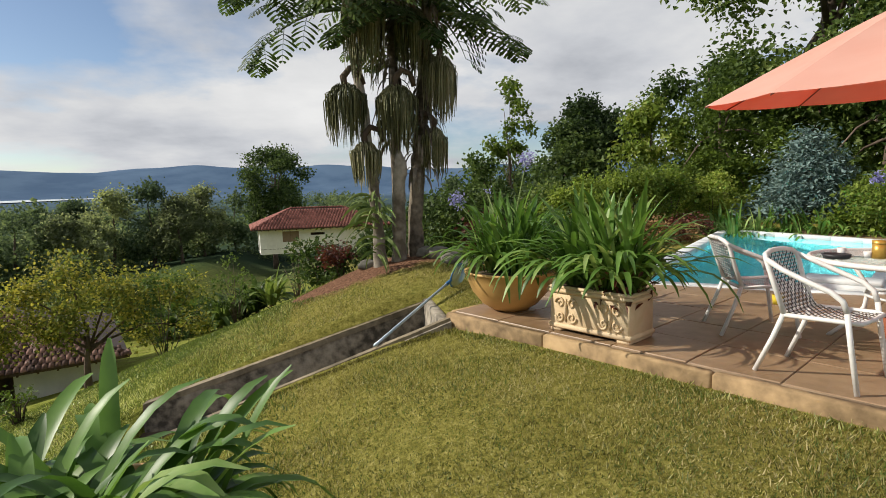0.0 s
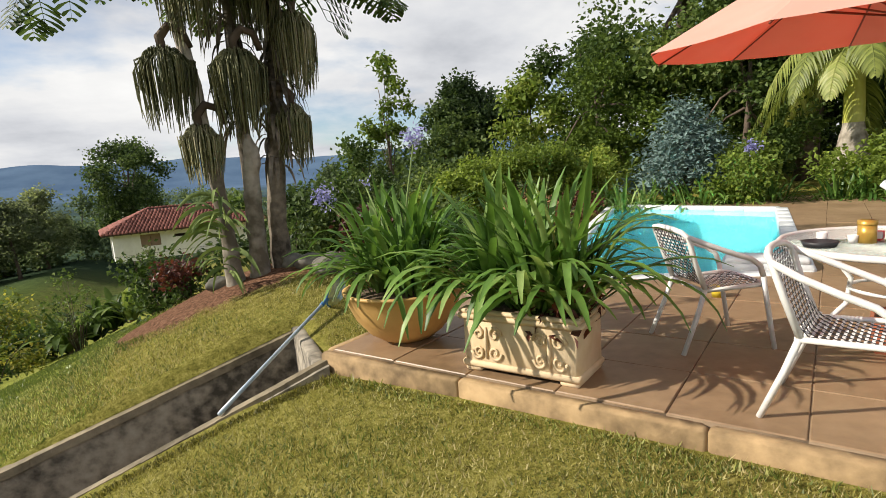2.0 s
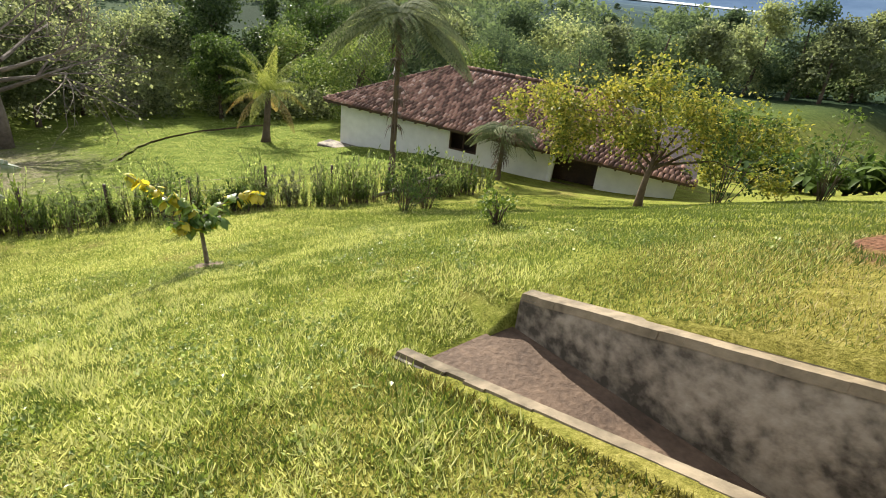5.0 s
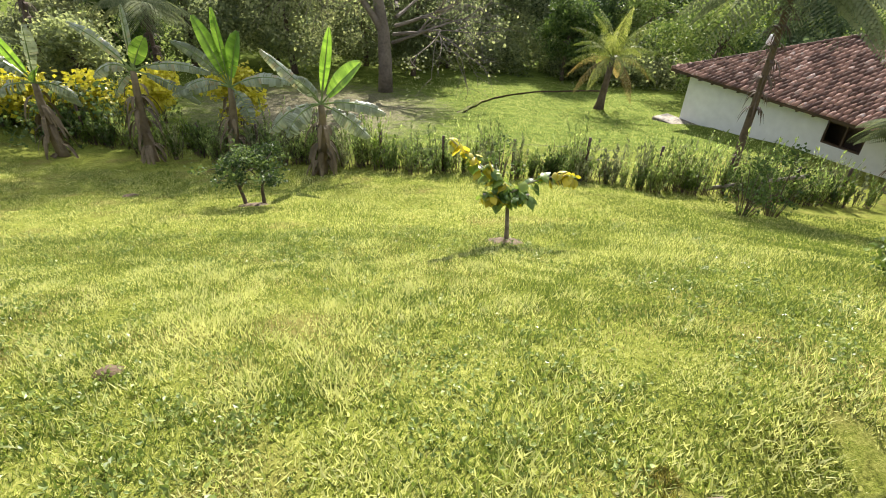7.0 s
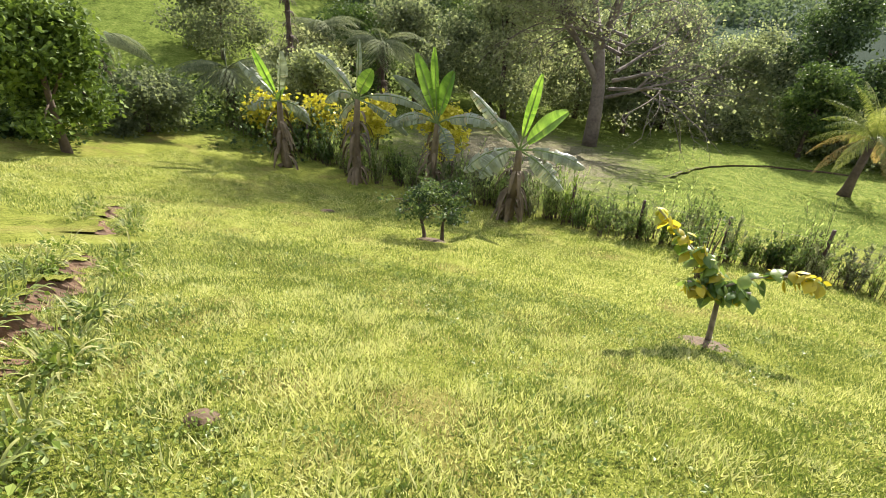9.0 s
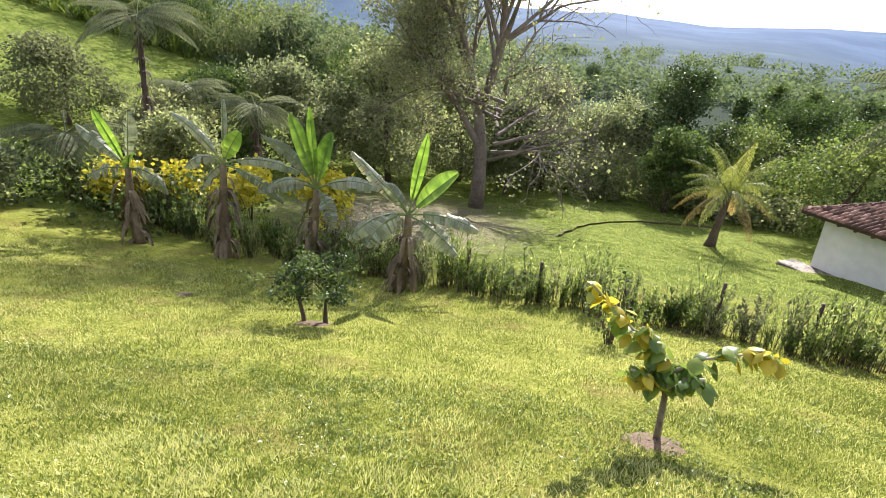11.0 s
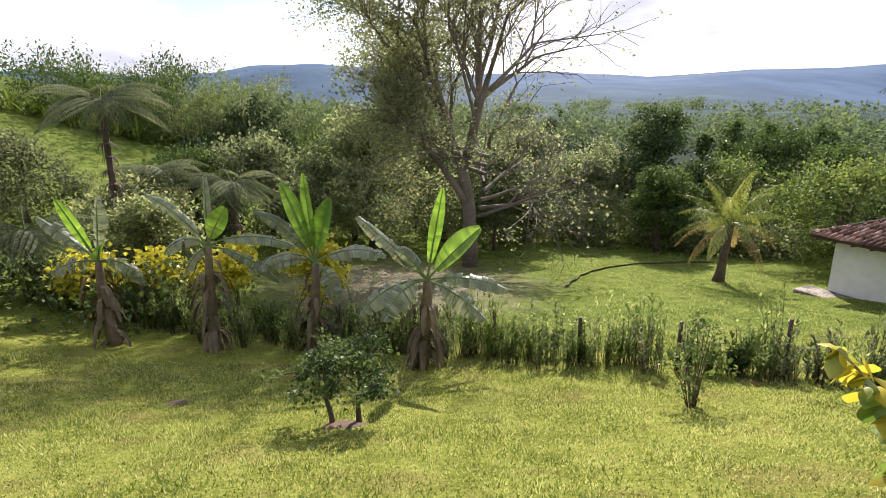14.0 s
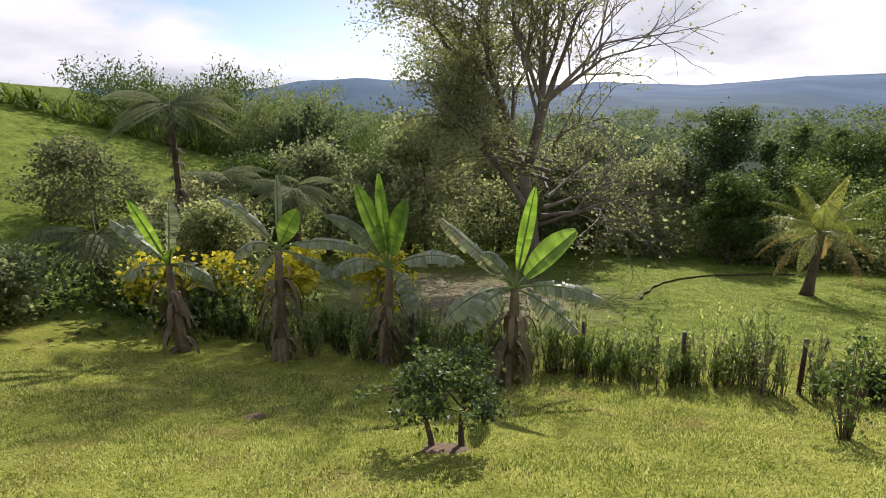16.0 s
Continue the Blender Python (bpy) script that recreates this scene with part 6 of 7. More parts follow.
# ---- bananas ----
def banana(at, h, seed, specs, label, stems=1):
    """specs: azimuth, start elevation, length, half width, sag, fresh."""
    rnd = random.Random(seed)
    ob = thing("banana_plant", Matrix.Translation(at), label, "banana plant", "banana plants along the hedge")
    tp = [Vector((0.10 * math.sin(f * 3 + seed), 0.12 * math.cos(f * 2.5 + seed) - 0.1, h * f - 0.15 * (1 - f))) for f in np.linspace(0, 1, 9)]
    part("pseudostem", Geo().tube(tp, [0.20, 0.19, 0.175, 0.165, 0.15, 0.14, 0.125, 0.11, 0.09], 10), M_BANSTEM, ob, "fibrous tan pseudostem")
    sh = Geo()
    for i in range(46):
        a, f = rnd.uniform(0, 6.283), rnd.uniform(0.15, 0.9)
        k = int(f * 8)
        o = tp[k] + Vector((math.cos(a), math.sin(a), 0)) * 0.16
        sh.strip(curve_pts(o, (math.cos(a) * 0.6, math.sin(a) * 0.6, 0.5), rnd.uniform(0.4, 1.0), (math.cos(a), math.sin(a), -5.0), 5, rnd), [0.03, 0.06, 0.07, 0.06, 0.05, 0.02], flat=Vector((math.cos(a), math.sin(a), 0.2)), fold=0.3)
    part("dead_leaves", sh, M_BANSTEM, ob, "hanging dry brown leaves", smooth=False)
    for (az, el, L, hw, sag, fresh) in specs:
        a, e = radians(az), radians(el)
        o = tp[-1]
        d = Vector((math.cos(a) * math.cos(e), math.sin(a) * math.cos(e), math.sin(e)))
        pts = curve_pts(o, d, L * 1.22, (0, 0, -sag), 26, rnd)
        lf = Geo()
        n = 26
        rib = Geo().tube(pts, [0.035 * (1 - 0.03 * i) for i in range(27)], 5)
        torn = 0.04 if fresh else 0.5
        gap = 0.0
        tilt_l = tilt_r = 0.5
        face = Vector((1, rnd.uniform(-0.7, 0.7), 0.1))
        fold_up = rnd.uniform(0.2, 0.45)
        for i in range(5, n):
            f0, f1 = (i - 5) / (n - 5), (i - 4) / (n - 5)
            w0 = 1.15 * hw * math.sin(math.pi * (0.06 + 0.92 * f0)) ** 0.6
            w1 = 1.15 * hw * math.sin(math.pi * min(0.985, 0.06 + 0.92 * f1)) ** 0.6
            dd = (pts[i + 1] - pts[i]).normalized()
            s = dd.cross(face if el > 50 else Vector((0.55, 0, 0.85)))
            s = s.normalized() if s.length > 0.08 else Vector((-math.sin(a), math.cos(a), 0))
            u = s.cross(dd)
            for sg in (-1, 1):
                if rnd.random() < torn:
                    if sg < 0:
                        tilt_l = rnd.uniform(-0.9, 0.35) if not fresh else 0.3
                    else:
                        tilt_r = rnd.uniform(-0.9, 0.35) if not fresh else 0.3
                lift = (tilt_l if sg < 0 else tilt_r) if not fresh else fold_up
                wv = (s * sg + u * lift + dd * 0.18).normalized()
                p, q = pts[i], pts[i + 1] - dd * (0.012 if rnd.random() < torn else 0)
                m0, m1 = p + wv * w0 * 0.55 + u * 0.02, q + wv * w1 * 0.55 + u * 0.02
                e0, e1 = p + wv * w0 - u * 0.03 * (1 if fresh else 3), q + wv * w1 - u * 0.03 * (1 if fresh else 3)
                lf.add([tuple(v) for v in (p, q, m1, m0, e1, e0)], [(0, 1, 2, 3), (3, 2, 4, 5)])
        lo_ = part("leaf", lf, M_BANANA if fresh else M_BANANA_OLD, ob, "bright upright leaf blade" if fresh else "torn drooping grey-green leaf", smooth=True)
        part("midrib", rib, M_STALK, lo_)
    return ob


B1, B2, B3, B4 = (-20.9, -7.2), (-21.15, -4.25), (-21.0, -1.25), (-18.85, 1.95)
banana((*B1, gz(*B1)), 2.5, 1, [(-98, 42, 1.75, 0.20, 0.25, 0), (-85, 66, 1.65, 0.17, 0.1, 1), (82, 82, 1.5, 0.20, 0.1, 0), (40, 50, 0.85, 0.25, 0.6, 1), (-100, 5, 1.45, 0.24, 0.7, 0), (85, 15, 1.1, 0.18, 1.2, 0), (100, -5, 1.2, 0.15, 1.2, 0)], "banana plant with pale and bright upright leaves")
banana((*B2, gz(*B2)), 3.2, 2, [(-100, 52, 1.9, 0.16, 0.6, 0), (-96, 38, 1.3, 0.20, 1.8, 0), (80, 86, 1.7, 0.11, 0.05, 0), (68, 62, 1.15, 0.26, 0.4, 1), (92, 24, 2.1, 0.17, 0.9, 0), (84, -8, 1.9, 0.15, 0.7, 0), (-110, -25, 1.2, 0.16, 0.8, 0)], "tall leaning banana plant with torn leaves")
banana((*B3, gz(*B3)), 2.7, 3, [(-98, 58, 1.9, 0.18, 0.9, 0), (-84, 74, 2.0, 0.22, 0.3, 1), (-60, 86, 2.1, 0.20, 0.05, 1), (75, 76, 1.6, 0.30, 0.4, 1), (86, 34, 1.75, 0.24, 1.0, 0), (-92, 18, 1.7, 0.22, 0.9, 0), (-88, 40, 1.3, 0.17, 1.5, 0), (40, 5, 1.3, 0.24, 1.8, 0)], "thick banana plant with fresh and ragged leaves")
banana((*B4, gz(*B4)), 2.4, 4, [(-100, 46, 1.9, 0.17, 0.15, 0), (86, 80, 1.9, 0.15, 0.1, 1), (80, 50, 1.55, 0.31, 0.2, 1), (-85, 62, 0.9, 0.2, 0.8, 0), (-60, 10, 1.3, 0.30, 1.7, 0), (-95, 5, 1.7, 0.24, 1.3, 0), (90, 12, 1.7, 0.22, 0.7, 0), (85, -20, 1.5, 0.26, 0.6, 0)], "banana plant with two glowing upright leaves")

# ---- sapling, citrus pair ----
sap = thing("sapling", Matrix.Translation((-9.22, 5.8, gz(-9.22, 5.8))), "young tree with broad green and yellow leaves", "sapling")
part("trunk", Geo().tube([(0, 0.02, -0.1), (-0.01, 0.0, 0.3), (0.02, -0.03, 0.6), (0.0, -0.04, 0.88)], [0.042, 0.034, 0.03, 0.026], 8), M_BARK, sap)
arms = [[(0, -0.03, 0.8), (-0.05, -0.28, 1.1), (0.0, -0.62, 1.45), (0.05, -0.98, 1.78)], [(0, -0.04, 0.85), (-0.1, 0.3, 1.0), (-0.05, 0.65, 1.12), (0.0, 0.95, 1.16)], [(0, -0.03, 0.8), (0.1, -0.2, 1.1), (0.05, -0.42, 1.38)], [(0, -0.03, 0.78), (0.15, 0.25, 0.92)], [(0, -0.03, 0.75), (0.1, -0.45, 0.92)]]
rnd = random.Random(9)
for arm in arms:
    part("branch", Geo().tube(arm, [0.02, 0.016, 0.012, 0.007][:len(arm)], 6), M_BARK, sap)
M_SAPY = material("yellow turning leaf", (0.30, 0.26, 0.02), (0.55, 0.46, 0.05), rough=0.45, scale=6, bump=0.05, thin=0.4, random_amount=0.4)
M_SAPG = material("broad green leaf", (0.085, 0.15, 0.03), (0.20, 0.28, 0.06), rough=0.4, scale=6, bump=0.08, thin=0.4, random_amount=0.5, third=(0.36, 0.38, 0.08))


def broad_leaf(geo, p, d, L, rnd):
    pts = curve_pts(p, d, L, (0, 0, -1.0), 6, rnd)
    geo.strip(pts, [0.01, L * 0.24, L * 0.33, L * 0.34, L * 0.28, L * 0.15, 0.004], fold=-0.3)


for k in range(235):
    arm = arms[rnd.choices(range(5), (34, 28, 26, 18, 22))[0]]
    i = rnd.randrange(len(arm) - 1)
    p = Vector(arm[i]).lerp(Vector(arm[i + 1]), rnd.random()) + Vector((rnd.uniform(-0.09, 0.09), rnd.uniform(-0.09, 0.09), rnd.uniform(-0.05, 0.08)))
    a = rnd.uniform(0, 6.283)
    g = Geo()
    broad_leaf(g, p, (math.cos(a), math.sin(a), rnd.uniform(-1.3, 0.3)), rnd.uniform(0.12, 0.25), rnd)
    yellow = (p.y > 0.55 and rnd.random() < 0.8) or (p.z > 1.35 and rnd.random() < 0.6) or rnd.random() < 0.12
    part("leaf", g, M_SAPY if yellow else M_SAPG, sap, "yellow leaf" if yellow else "")
M_BARE = material("bare crumbly soil", (0.055, 0.036, 0.019), (0.165, 0.11, 0.062), scale=22, bump=1.0)


def soil_ring(x, y, r, label):
    g = Geo()
    n = 20
    rnd = random.Random(int(x * 31 + y * 17))
    vs = [(x, y, gz(x, y) + 0.05)]
    for f in (0.55, 1.0):
        for k in range(n):
            a = 2 * math.pi * k / n
            q = r * f * rnd.uniform(0.8, 1.15)
            px_, py_ = x + q * math.cos(a), y + q * math.sin(a)
            vs.append((px_, py_, gz(px_, py_) + (0.04 if f < 1 else -0.01)))
    g.add(vs, [(0, 1 + k, 1 + (k + 1) % n) for k in range(n)] + [(1 + k, 1 + n + k, 1 + n + (k + 1) % n, 1 + (k + 1) % n) for k in range(n)])
    return tagged(part("soil_patch", g, M_BARE), label, "soil patch", kind="structure")


soil_ring(-9.18, 5.78, 0.36, "bare soil ring round the sapling")
soil_ring(-14.0, 0.68, 0.42, "reddish soil ring round the citrus pair")
soil_ring(-4.7, 1.95, 0.11, "small bare hollow in the lawn")
soil_ring(-15.8, -3.0, 0.25, "worn bare patch in the lawn")
M_GRASSY = material("coarse bank grass", (0.10, 0.13, 0.03), (0.26, 0.30, 0.07), rough=0.5, scale=4, bump=0, thin=0.35, random_amount=0.5, third=(0.42, 0.40, 0.17))
M_REDSOIL = material("raw reddish earth", (0.06, 0.036, 0.020), (0.18, 0.105, 0.055), scale=16, bump=1.0)
scarp_line = [Vector(p) for p in ((-3.1, 1.45), (-4.05, 0.85), (-4.6, 0.45), (-5.3, -0.1), (-6.5, -1.1), (-7.4, -2.0), (-8.6, -3.2), (-9.9, -4.5), (-11.2, -5.6))]
rnd = random.Random(61)
# short broken lengths of raw bank, each a crumbling face under a grassy lip
for k, (a, b) in enumerate(zip(scarp_line, scarp_line[1:])):
    if k == 5:
        continue
    e = (b - a).normalized()
    out = Vector((-e.y, e.x))
    if out.y < 0:
        out = -out
    face, lip, rows = Geo(), Geo(), 34
    fv, lv = [], []
    for i in range(rows):
        f = 0.05 + 0.9 * i / (rows - 1)
        p = a.lerp(b, f) + out * (0.10 * math.sin(7 * f + k) + 0.06 * math.sin(19 * f + 3 * k) + rnd.uniform(-0.04, 0.04))
        tall = (0.13 + 0.06 * math.sin(5 * f + 2 * k) + rnd.uniform(-0.02, 0.03)) * math.sin(math.pi * f) ** 0.6
        for rowset, steps in ((lv, ((-0.75, -0.03), (-0.40, 0.55), (-0.18, 0.9), (-0.02, 1.0))), (fv, ((-0.06, 0.93), (-0.015, 0.5), (0.03, 0.2), (0.10, 0.08), (0.17, -0.15)))):
            for dist, lift in steps:
                q = p + out * (dist + rnd.uniform(-0.02, 0.02))
                rowset.append((q.x, q.y, gz(q.x, q.y) + lift * tall * rnd.uniform(0.9, 1.1) - (0.03 if lift < 0 else 0.0)))
    lip.add(lv, [(4 * i + j, 4 * i + 4 + j, 4 * i + 5 + j, 4 * i + 1 + j) for i in range(rows - 1) for j in range(3)])
    face.add(fv, [(5 * i + j, 5 * i + 5 + j, 5 * i + 6 + j, 5 * i + 1 + j) for i in range(rows - 1) for j in range(4)])
    bank = tagged(part("soil_bank", face, M_REDSOIL, smooth=False), "crumbling face of raw red earth on the grassy bank", "soil bank", "eroded bank", kind="structure")
    part("grassy_lip", lip, M_GROUND, bank, "grassy lip above the raw earth")
    for i in range(9):
        p = a.lerp(b, rnd.random()) + out * rnd.choice((-0.42, -0.32, -0.22, -0.16, 0.42, 0.5))
        wd = thing("weed", Matrix.Translation((p.x, p.y, gz(p.x, p.y) + 0.03)), "leafy green weed on the eroded bank", "weed", "weeds on the bank")
        st = Geo()
        strap_clump(st, (0, 0, 0.04), 26, 0.22, 0.008, 900 + 20 * k + i, (20, 85), 0.2)
        part("blades", st, M_GRASSY, wd)
        part("foliage", leaves(Geo(), [(0.08, 0.05, 0.07, 0.2, 0.18, 0.07)], 50, 0.045, 910 + 20 * k + i), M_LEAF_LIME, wd, smooth=False)
for i, (x, y, w) in enumerate(((-14.08, 0.45, 1.15), (-14.1, 0.92, 0.95))):
    tree("citrus_tree", (x, y, gz(x, y)), blobs_of(120 + i, 16, w * 1.9, w * 1.9, 0.52, 0.82, 0.17), 1200, 0.07, M_LEAF_DARK, M_BARKD, 0.045, "small dark-leaved citrus tree on the lawn", "fruit tree", 120 + i, trunk_h=1.1, lean=(0, -0.15 if i == 0 else 0.05))

# ---- fence and hedge ----
FENCE = [Vector(p) for p in ((-25.0, -12.5), (-23.1, -7.5), (-22.2, -3.9), (-20.15, 3.4), (-18.8, 6.2), (-17.7, 10.2), (-17.1, 13.7), (-16.9, 17.2), (-17.4, 20.2))]


def fence_at(s):
    for a, b in zip(FENCE, FENCE[1:]):
        L = (b - a).length
        if s <= L:
            return a.lerp(b, s / L)
        s -= L
    return FENCE[-1]


F_LEN = sum((b - a).length for a, b in zip(FENCE, FENCE[1:]))
fence = thing("fence", Matrix.Identity(4), "dark post and wire fence inside the hedge", "fence")
s = 0.6
tops = []
rnd = random.Random(14)
while s < F_LEN:
    p = fence_at(s)
    z = gz(p.x, p.y)
    h = rnd.uniform(1.25, 1.5)
    part("post", Geo().tube([(p.x, p.y, z - 0.3), (p.x + rnd.uniform(-0.03, 0.03), p.y + rnd.uniform(-0.03, 0.03), z + h)], [0.055, 0.048], 7), M_DARKWOOD, fence)
    tops.append((p.x, p.y, z))
    s += 2.35
for hh in (0.4, 0.8, 1.15):
    part("wire", Geo().tube([(x, y, z + hh) for x, y, z in tops], 0.005, 3), M_POLE, fence)


def hedge_variant(seed, leaf, h, n):
    """A clump of upright leafy stems, foot at the origin."""
    rnd = random.Random(seed)
    ob = thing("hedge_plant", Matrix.Translation((0, 0, -50)), "upright leafy hedge shrub against the fence", "hedge plant", "hedge along the fence")
    st, lf = Geo(), Geo()
    for i in range(n):
        a, q = rnd.uniform(0, 6.283), rnd.uniform(0.0, 0.26)
        hh = h * rnd.uniform(0.45, 1.12)
        o = Vector((q * math.cos(a), q * math.sin(a), -0.05))
        pts = curve_pts(o, (rnd.uniform(-0.15, 0.15), rnd.uniform(-0.15, 0.15), 1), hh, (rnd.uniform(-0.25, 0.25), rnd.uniform(-0.25, 0.25), 0), 5, rnd)
        st.tube(pts, [0.012, 0.011, 0.009, 0.007, 0.005, 0.003], 3, False)
        for k in range(26):
            f = rnd.uniform(0.18, 1.0) * 5
            j = min(4, int(f))
            p = pts[j].lerp(pts[j + 1], f - j)
            b = rnd.uniform(0, 6.283)
            d = Vector((math.cos(b), math.sin(b), rnd.uniform(0.7, 2.4))).normalized()
            L = rnd.uniform(0.09, 0.19)
            sd = d.cross(Vector((0, 0, 1))).normalized() * L * 0.17
            lf.add([tuple(p), tuple(p + d * L * 0.5 - sd), tuple(p + d * L), tuple(p + d * L * 0.5 + sd)], [(0, 1, 2, 3)])
    part("stalk", st, M_BARKD, ob)
    part("foliage", lf, leaf, ob, smooth=False)
    return ob


variants = [hedge_variant(200 + i, lf, h, n) for i, (lf, h, n) in enumerate(((M_HEDGE, 1.75, 13), (M_HEDGE, 1.5, 14), (M_LEAF_LIME, 1.4, 10), (M_HEDGE, 2.0, 10), (M_LEAF_MID, 1.2, 14), (M_LEAF_GREY, 1.45, 12)))]
s = 0.2
used = set()
k = 0
while s < F_LEN:
    p = fence_at(s) + Vector((rnd.uniform(-0.8, 0.8), rnd.uniform(-0.3, 0.3)))
    v = variants[rnd.choices(range(6), (4, 3, 2, 3, 3, 3))[0]]
    m = pose(p.x, p.y, gz(p.x, p.y), 0, 0, rnd.uniform(0, 360)) @ Matrix.Diagonal((*[rnd.uniform(0.85, 1.25)] * 2, rnd.uniform(0.7, 1.2), 1))
    if v in used:
        c = copy_thing(v, m)
        c.matrix_basis = m
    else:
        v.matrix_basis = m
        used.add(v)
    s += rnd.uniform(0.10, 0.27)
gate = thing("timber_prop", Matrix.Identity(4), "weathered timber pole leaning at the hedge", "timber")
part("pole", Geo().tube([(-17.0, 14.3, gz(-17, 14.3) + 0.15), (-16.0, 17.0, gz(-16, 17) + 1.1)], [0.07, 0.06], 8), M_BARK, gate)

# ---- beyond the hedge ----
# coconut palm
cc = thing("coconut_palm", Matrix.Translation((-33.45, 17.05, gz(-33.45, 17.05))), "young coconut palm with yellow-green fronds on the lower lawn", "palm tree")
part("trunk", Geo().tube([(0, 0, -0.2), (0.05, 0.05, 0.4), (0.05, 0.1, 1.0), (0.15, 0.25, 3.1)], [0.36, 0.26, 0.21, 0.16], 12), M_BARKD, cc)
rnd = random.Random(77)
for k in range(24):
    a = k * 2.4
    el = radians(87 - 2.9 * k)
    L = rnd.uniform(2.9, 3.6)
    pts = curve_pts((0.15, 0.25, 2.95), (math.cos(a) * math.cos(el), math.sin(a) * math.cos(el), math.sin(el)), L, (math.cos(a) * 0.5, math.sin(a) * 0.5, -0.7 - 0.075 * k), 12, rnd)
    part("frond", pinnate(Geo(), pts, 0.62, 0.010, 48, 1.9, rnd, 0.022, 0.2), M_DRY if k > 18 else M_COCO, cc, "dry hanging frond" if k > 18 else "", smooth=False)

# the great half-bare tree
big_at = (-37.9, 4.1, gz(-37.9, 4.1))
bt = thing("great_tree", Matrix.Translation(big_at) @ Matrix.Scale(1.2, 4), "great half-bare tree with thin leaves, over leaf litter", "tree")
rnd = random.Random(123)
twigs, ends = Geo(), []


def grow(p, d, L, r, depth, out):
    n = 4
    pts = curve_pts(p, d, L, (rnd.uniform(-0.3, 0.3), rnd.uniform(-0.3, 0.3), 0.12 if depth < 3 else -0.1), n, rnd, 0.09)
    g = Geo() if depth <= 1 else twigs
    g.tube(pts, [r * (1 - 0.11 * i) for i in range(n + 1)], 9 if depth == 0 else (6 if depth < 3 else 3), depth == 0)
    if depth <= 1:
        part("trunk" if depth == 0 else "limb", g, M_TRUNKG, bt, "grey-brown trunk" if depth == 0 else "")
    if depth >= 3:
        out.extend(pts[2:])
    if depth >= 5 or r < 0.012:
        return
    kids = (5, 5, 4, 4, 3)[depth]
    for k in range(kids):
        f = rnd.uniform(0.35, 1.0) if k else 1.0
        i = min(n - 1, int(f * n))
        q = pts[i].lerp(pts[i + 1], f * n - i)
        dd = (pts[i + 1] - pts[i]).normalized()
        perp = dd.cross(Vector((rnd.uniform(-1, 1), rnd.uniform(-1, 1), rnd.uniform(-1, 1)))).normalized()
        ang = rnd.uniform(0.35, 0.95)
        nd_ = (dd * math.cos(ang) + perp * math.sin(ang) + Vector((0, 0, 0.12))).normalized()
        grow(q, nd_, L * rnd.uniform(0.58, 0.82), r * rnd.uniform(0.42, 0.58), depth + 1, out)


M_TRUNKG = material("grey-brown tree bark", (0.09, 0.07, 0.055), (0.24, 0.20, 0.16), scale=6, bump=0.8)
grow((0, 0, -0.3), (0.0, 0.16, 1), 6.6, 0.42, 0, ends)
for k in range(9):
    a = k * 0.72 + 0.3
    z = 2.6 + 0.42 * k
    grow((0.02 * k, 0.16 * z, z), (math.cos(a), math.sin(a), 0.25), 3.1, 0.10, 2, ends)
tagged(part("branchwork", twigs, M_TRUNKG, bt, "fine bare twigs", smooth=False), kind="stuff")
ll = Geo()
sel = [(e.x, e.y, e.z, 0.5, 0.5, 0.4) for e in ends if e.y < 2.5 + rnd.uniform(-2.5, 2.5)]
leaves(ll, sel, 17000, 0.115, 124, 2.4, 3, 0.5)
thick = [(e.x, e.y, e.z, 0.7, 0.7, 0.6) for e in ends if e.y < -0.5 + rnd.uniform(-1.5, 1.5)]
leaves(ll, thick, 24000, 0.125, 126, 2.4, 4, 0.5)
sel2 = [(e.x, e.y, e.z, 0.5, 0.5, 0.4) for e in ends]
leaves(ll, sel2, 2500, 0.15, 125, 2.4, 2, 0.5)
part("crown", ll, M_LEAF_GREY, bt, "thin grey-green leaves", smooth=False)

# shallow soil ditch curving across the lower lawn
dg = Geo()
dpts = []
for k in range(28):
    f = 0.12 + 0.88 * k / 27
    dpts.append((-28.6 - 12.2 * math.sin(1.45 * f) ** 1.0 + 0.25 * math.sin(9 * f), 7.3 + 5.0 * f + 8.0 * f * f))
vs = []
for k, (x, y) in enumerate(dpts):
    w = 0.16 + 0.07 * math.sin(k * 1.9)
    vs += [(x, y - w, gz(x, y - w) + 0.015), (x, y, gz(x, y) - 0.02), (x, y + w, gz(x, y + w) + 0.02), (x - 0.05, y + w + 0.10, gz(x, y + w) + 0.10), (x, y + w + 0.8, gz(x, y + w + 0.8) + 0.005)]
dg.add(vs, [(5 * k + j, 5 * k + 5 + j, 5 * k + 6 + j, 5 * k + 1 + j) for k in range(27) for j in range(3)])
tagged(part("ditch", dg, M_SOIL), "shallow dark soil ditch across the lower lawn", "ditch", kind="structure")
for i in range(16):
    f = i / 15
    x, y = -47 - 14 * f, -44 + 18 * f
    ob = thing("maize_clump", Matrix.Translation((x, y, gz(x, y))), "pale green maize-like clump along the hill crest", "plant", "crop row on the crest")
    g = Geo()
    strap_clump(g, (0, 0, 0), 40, 1.9, 0.10, 700 + i, (45, 88), 0.9)
    part("leaves", g, M_LEAF_LIME, ob)

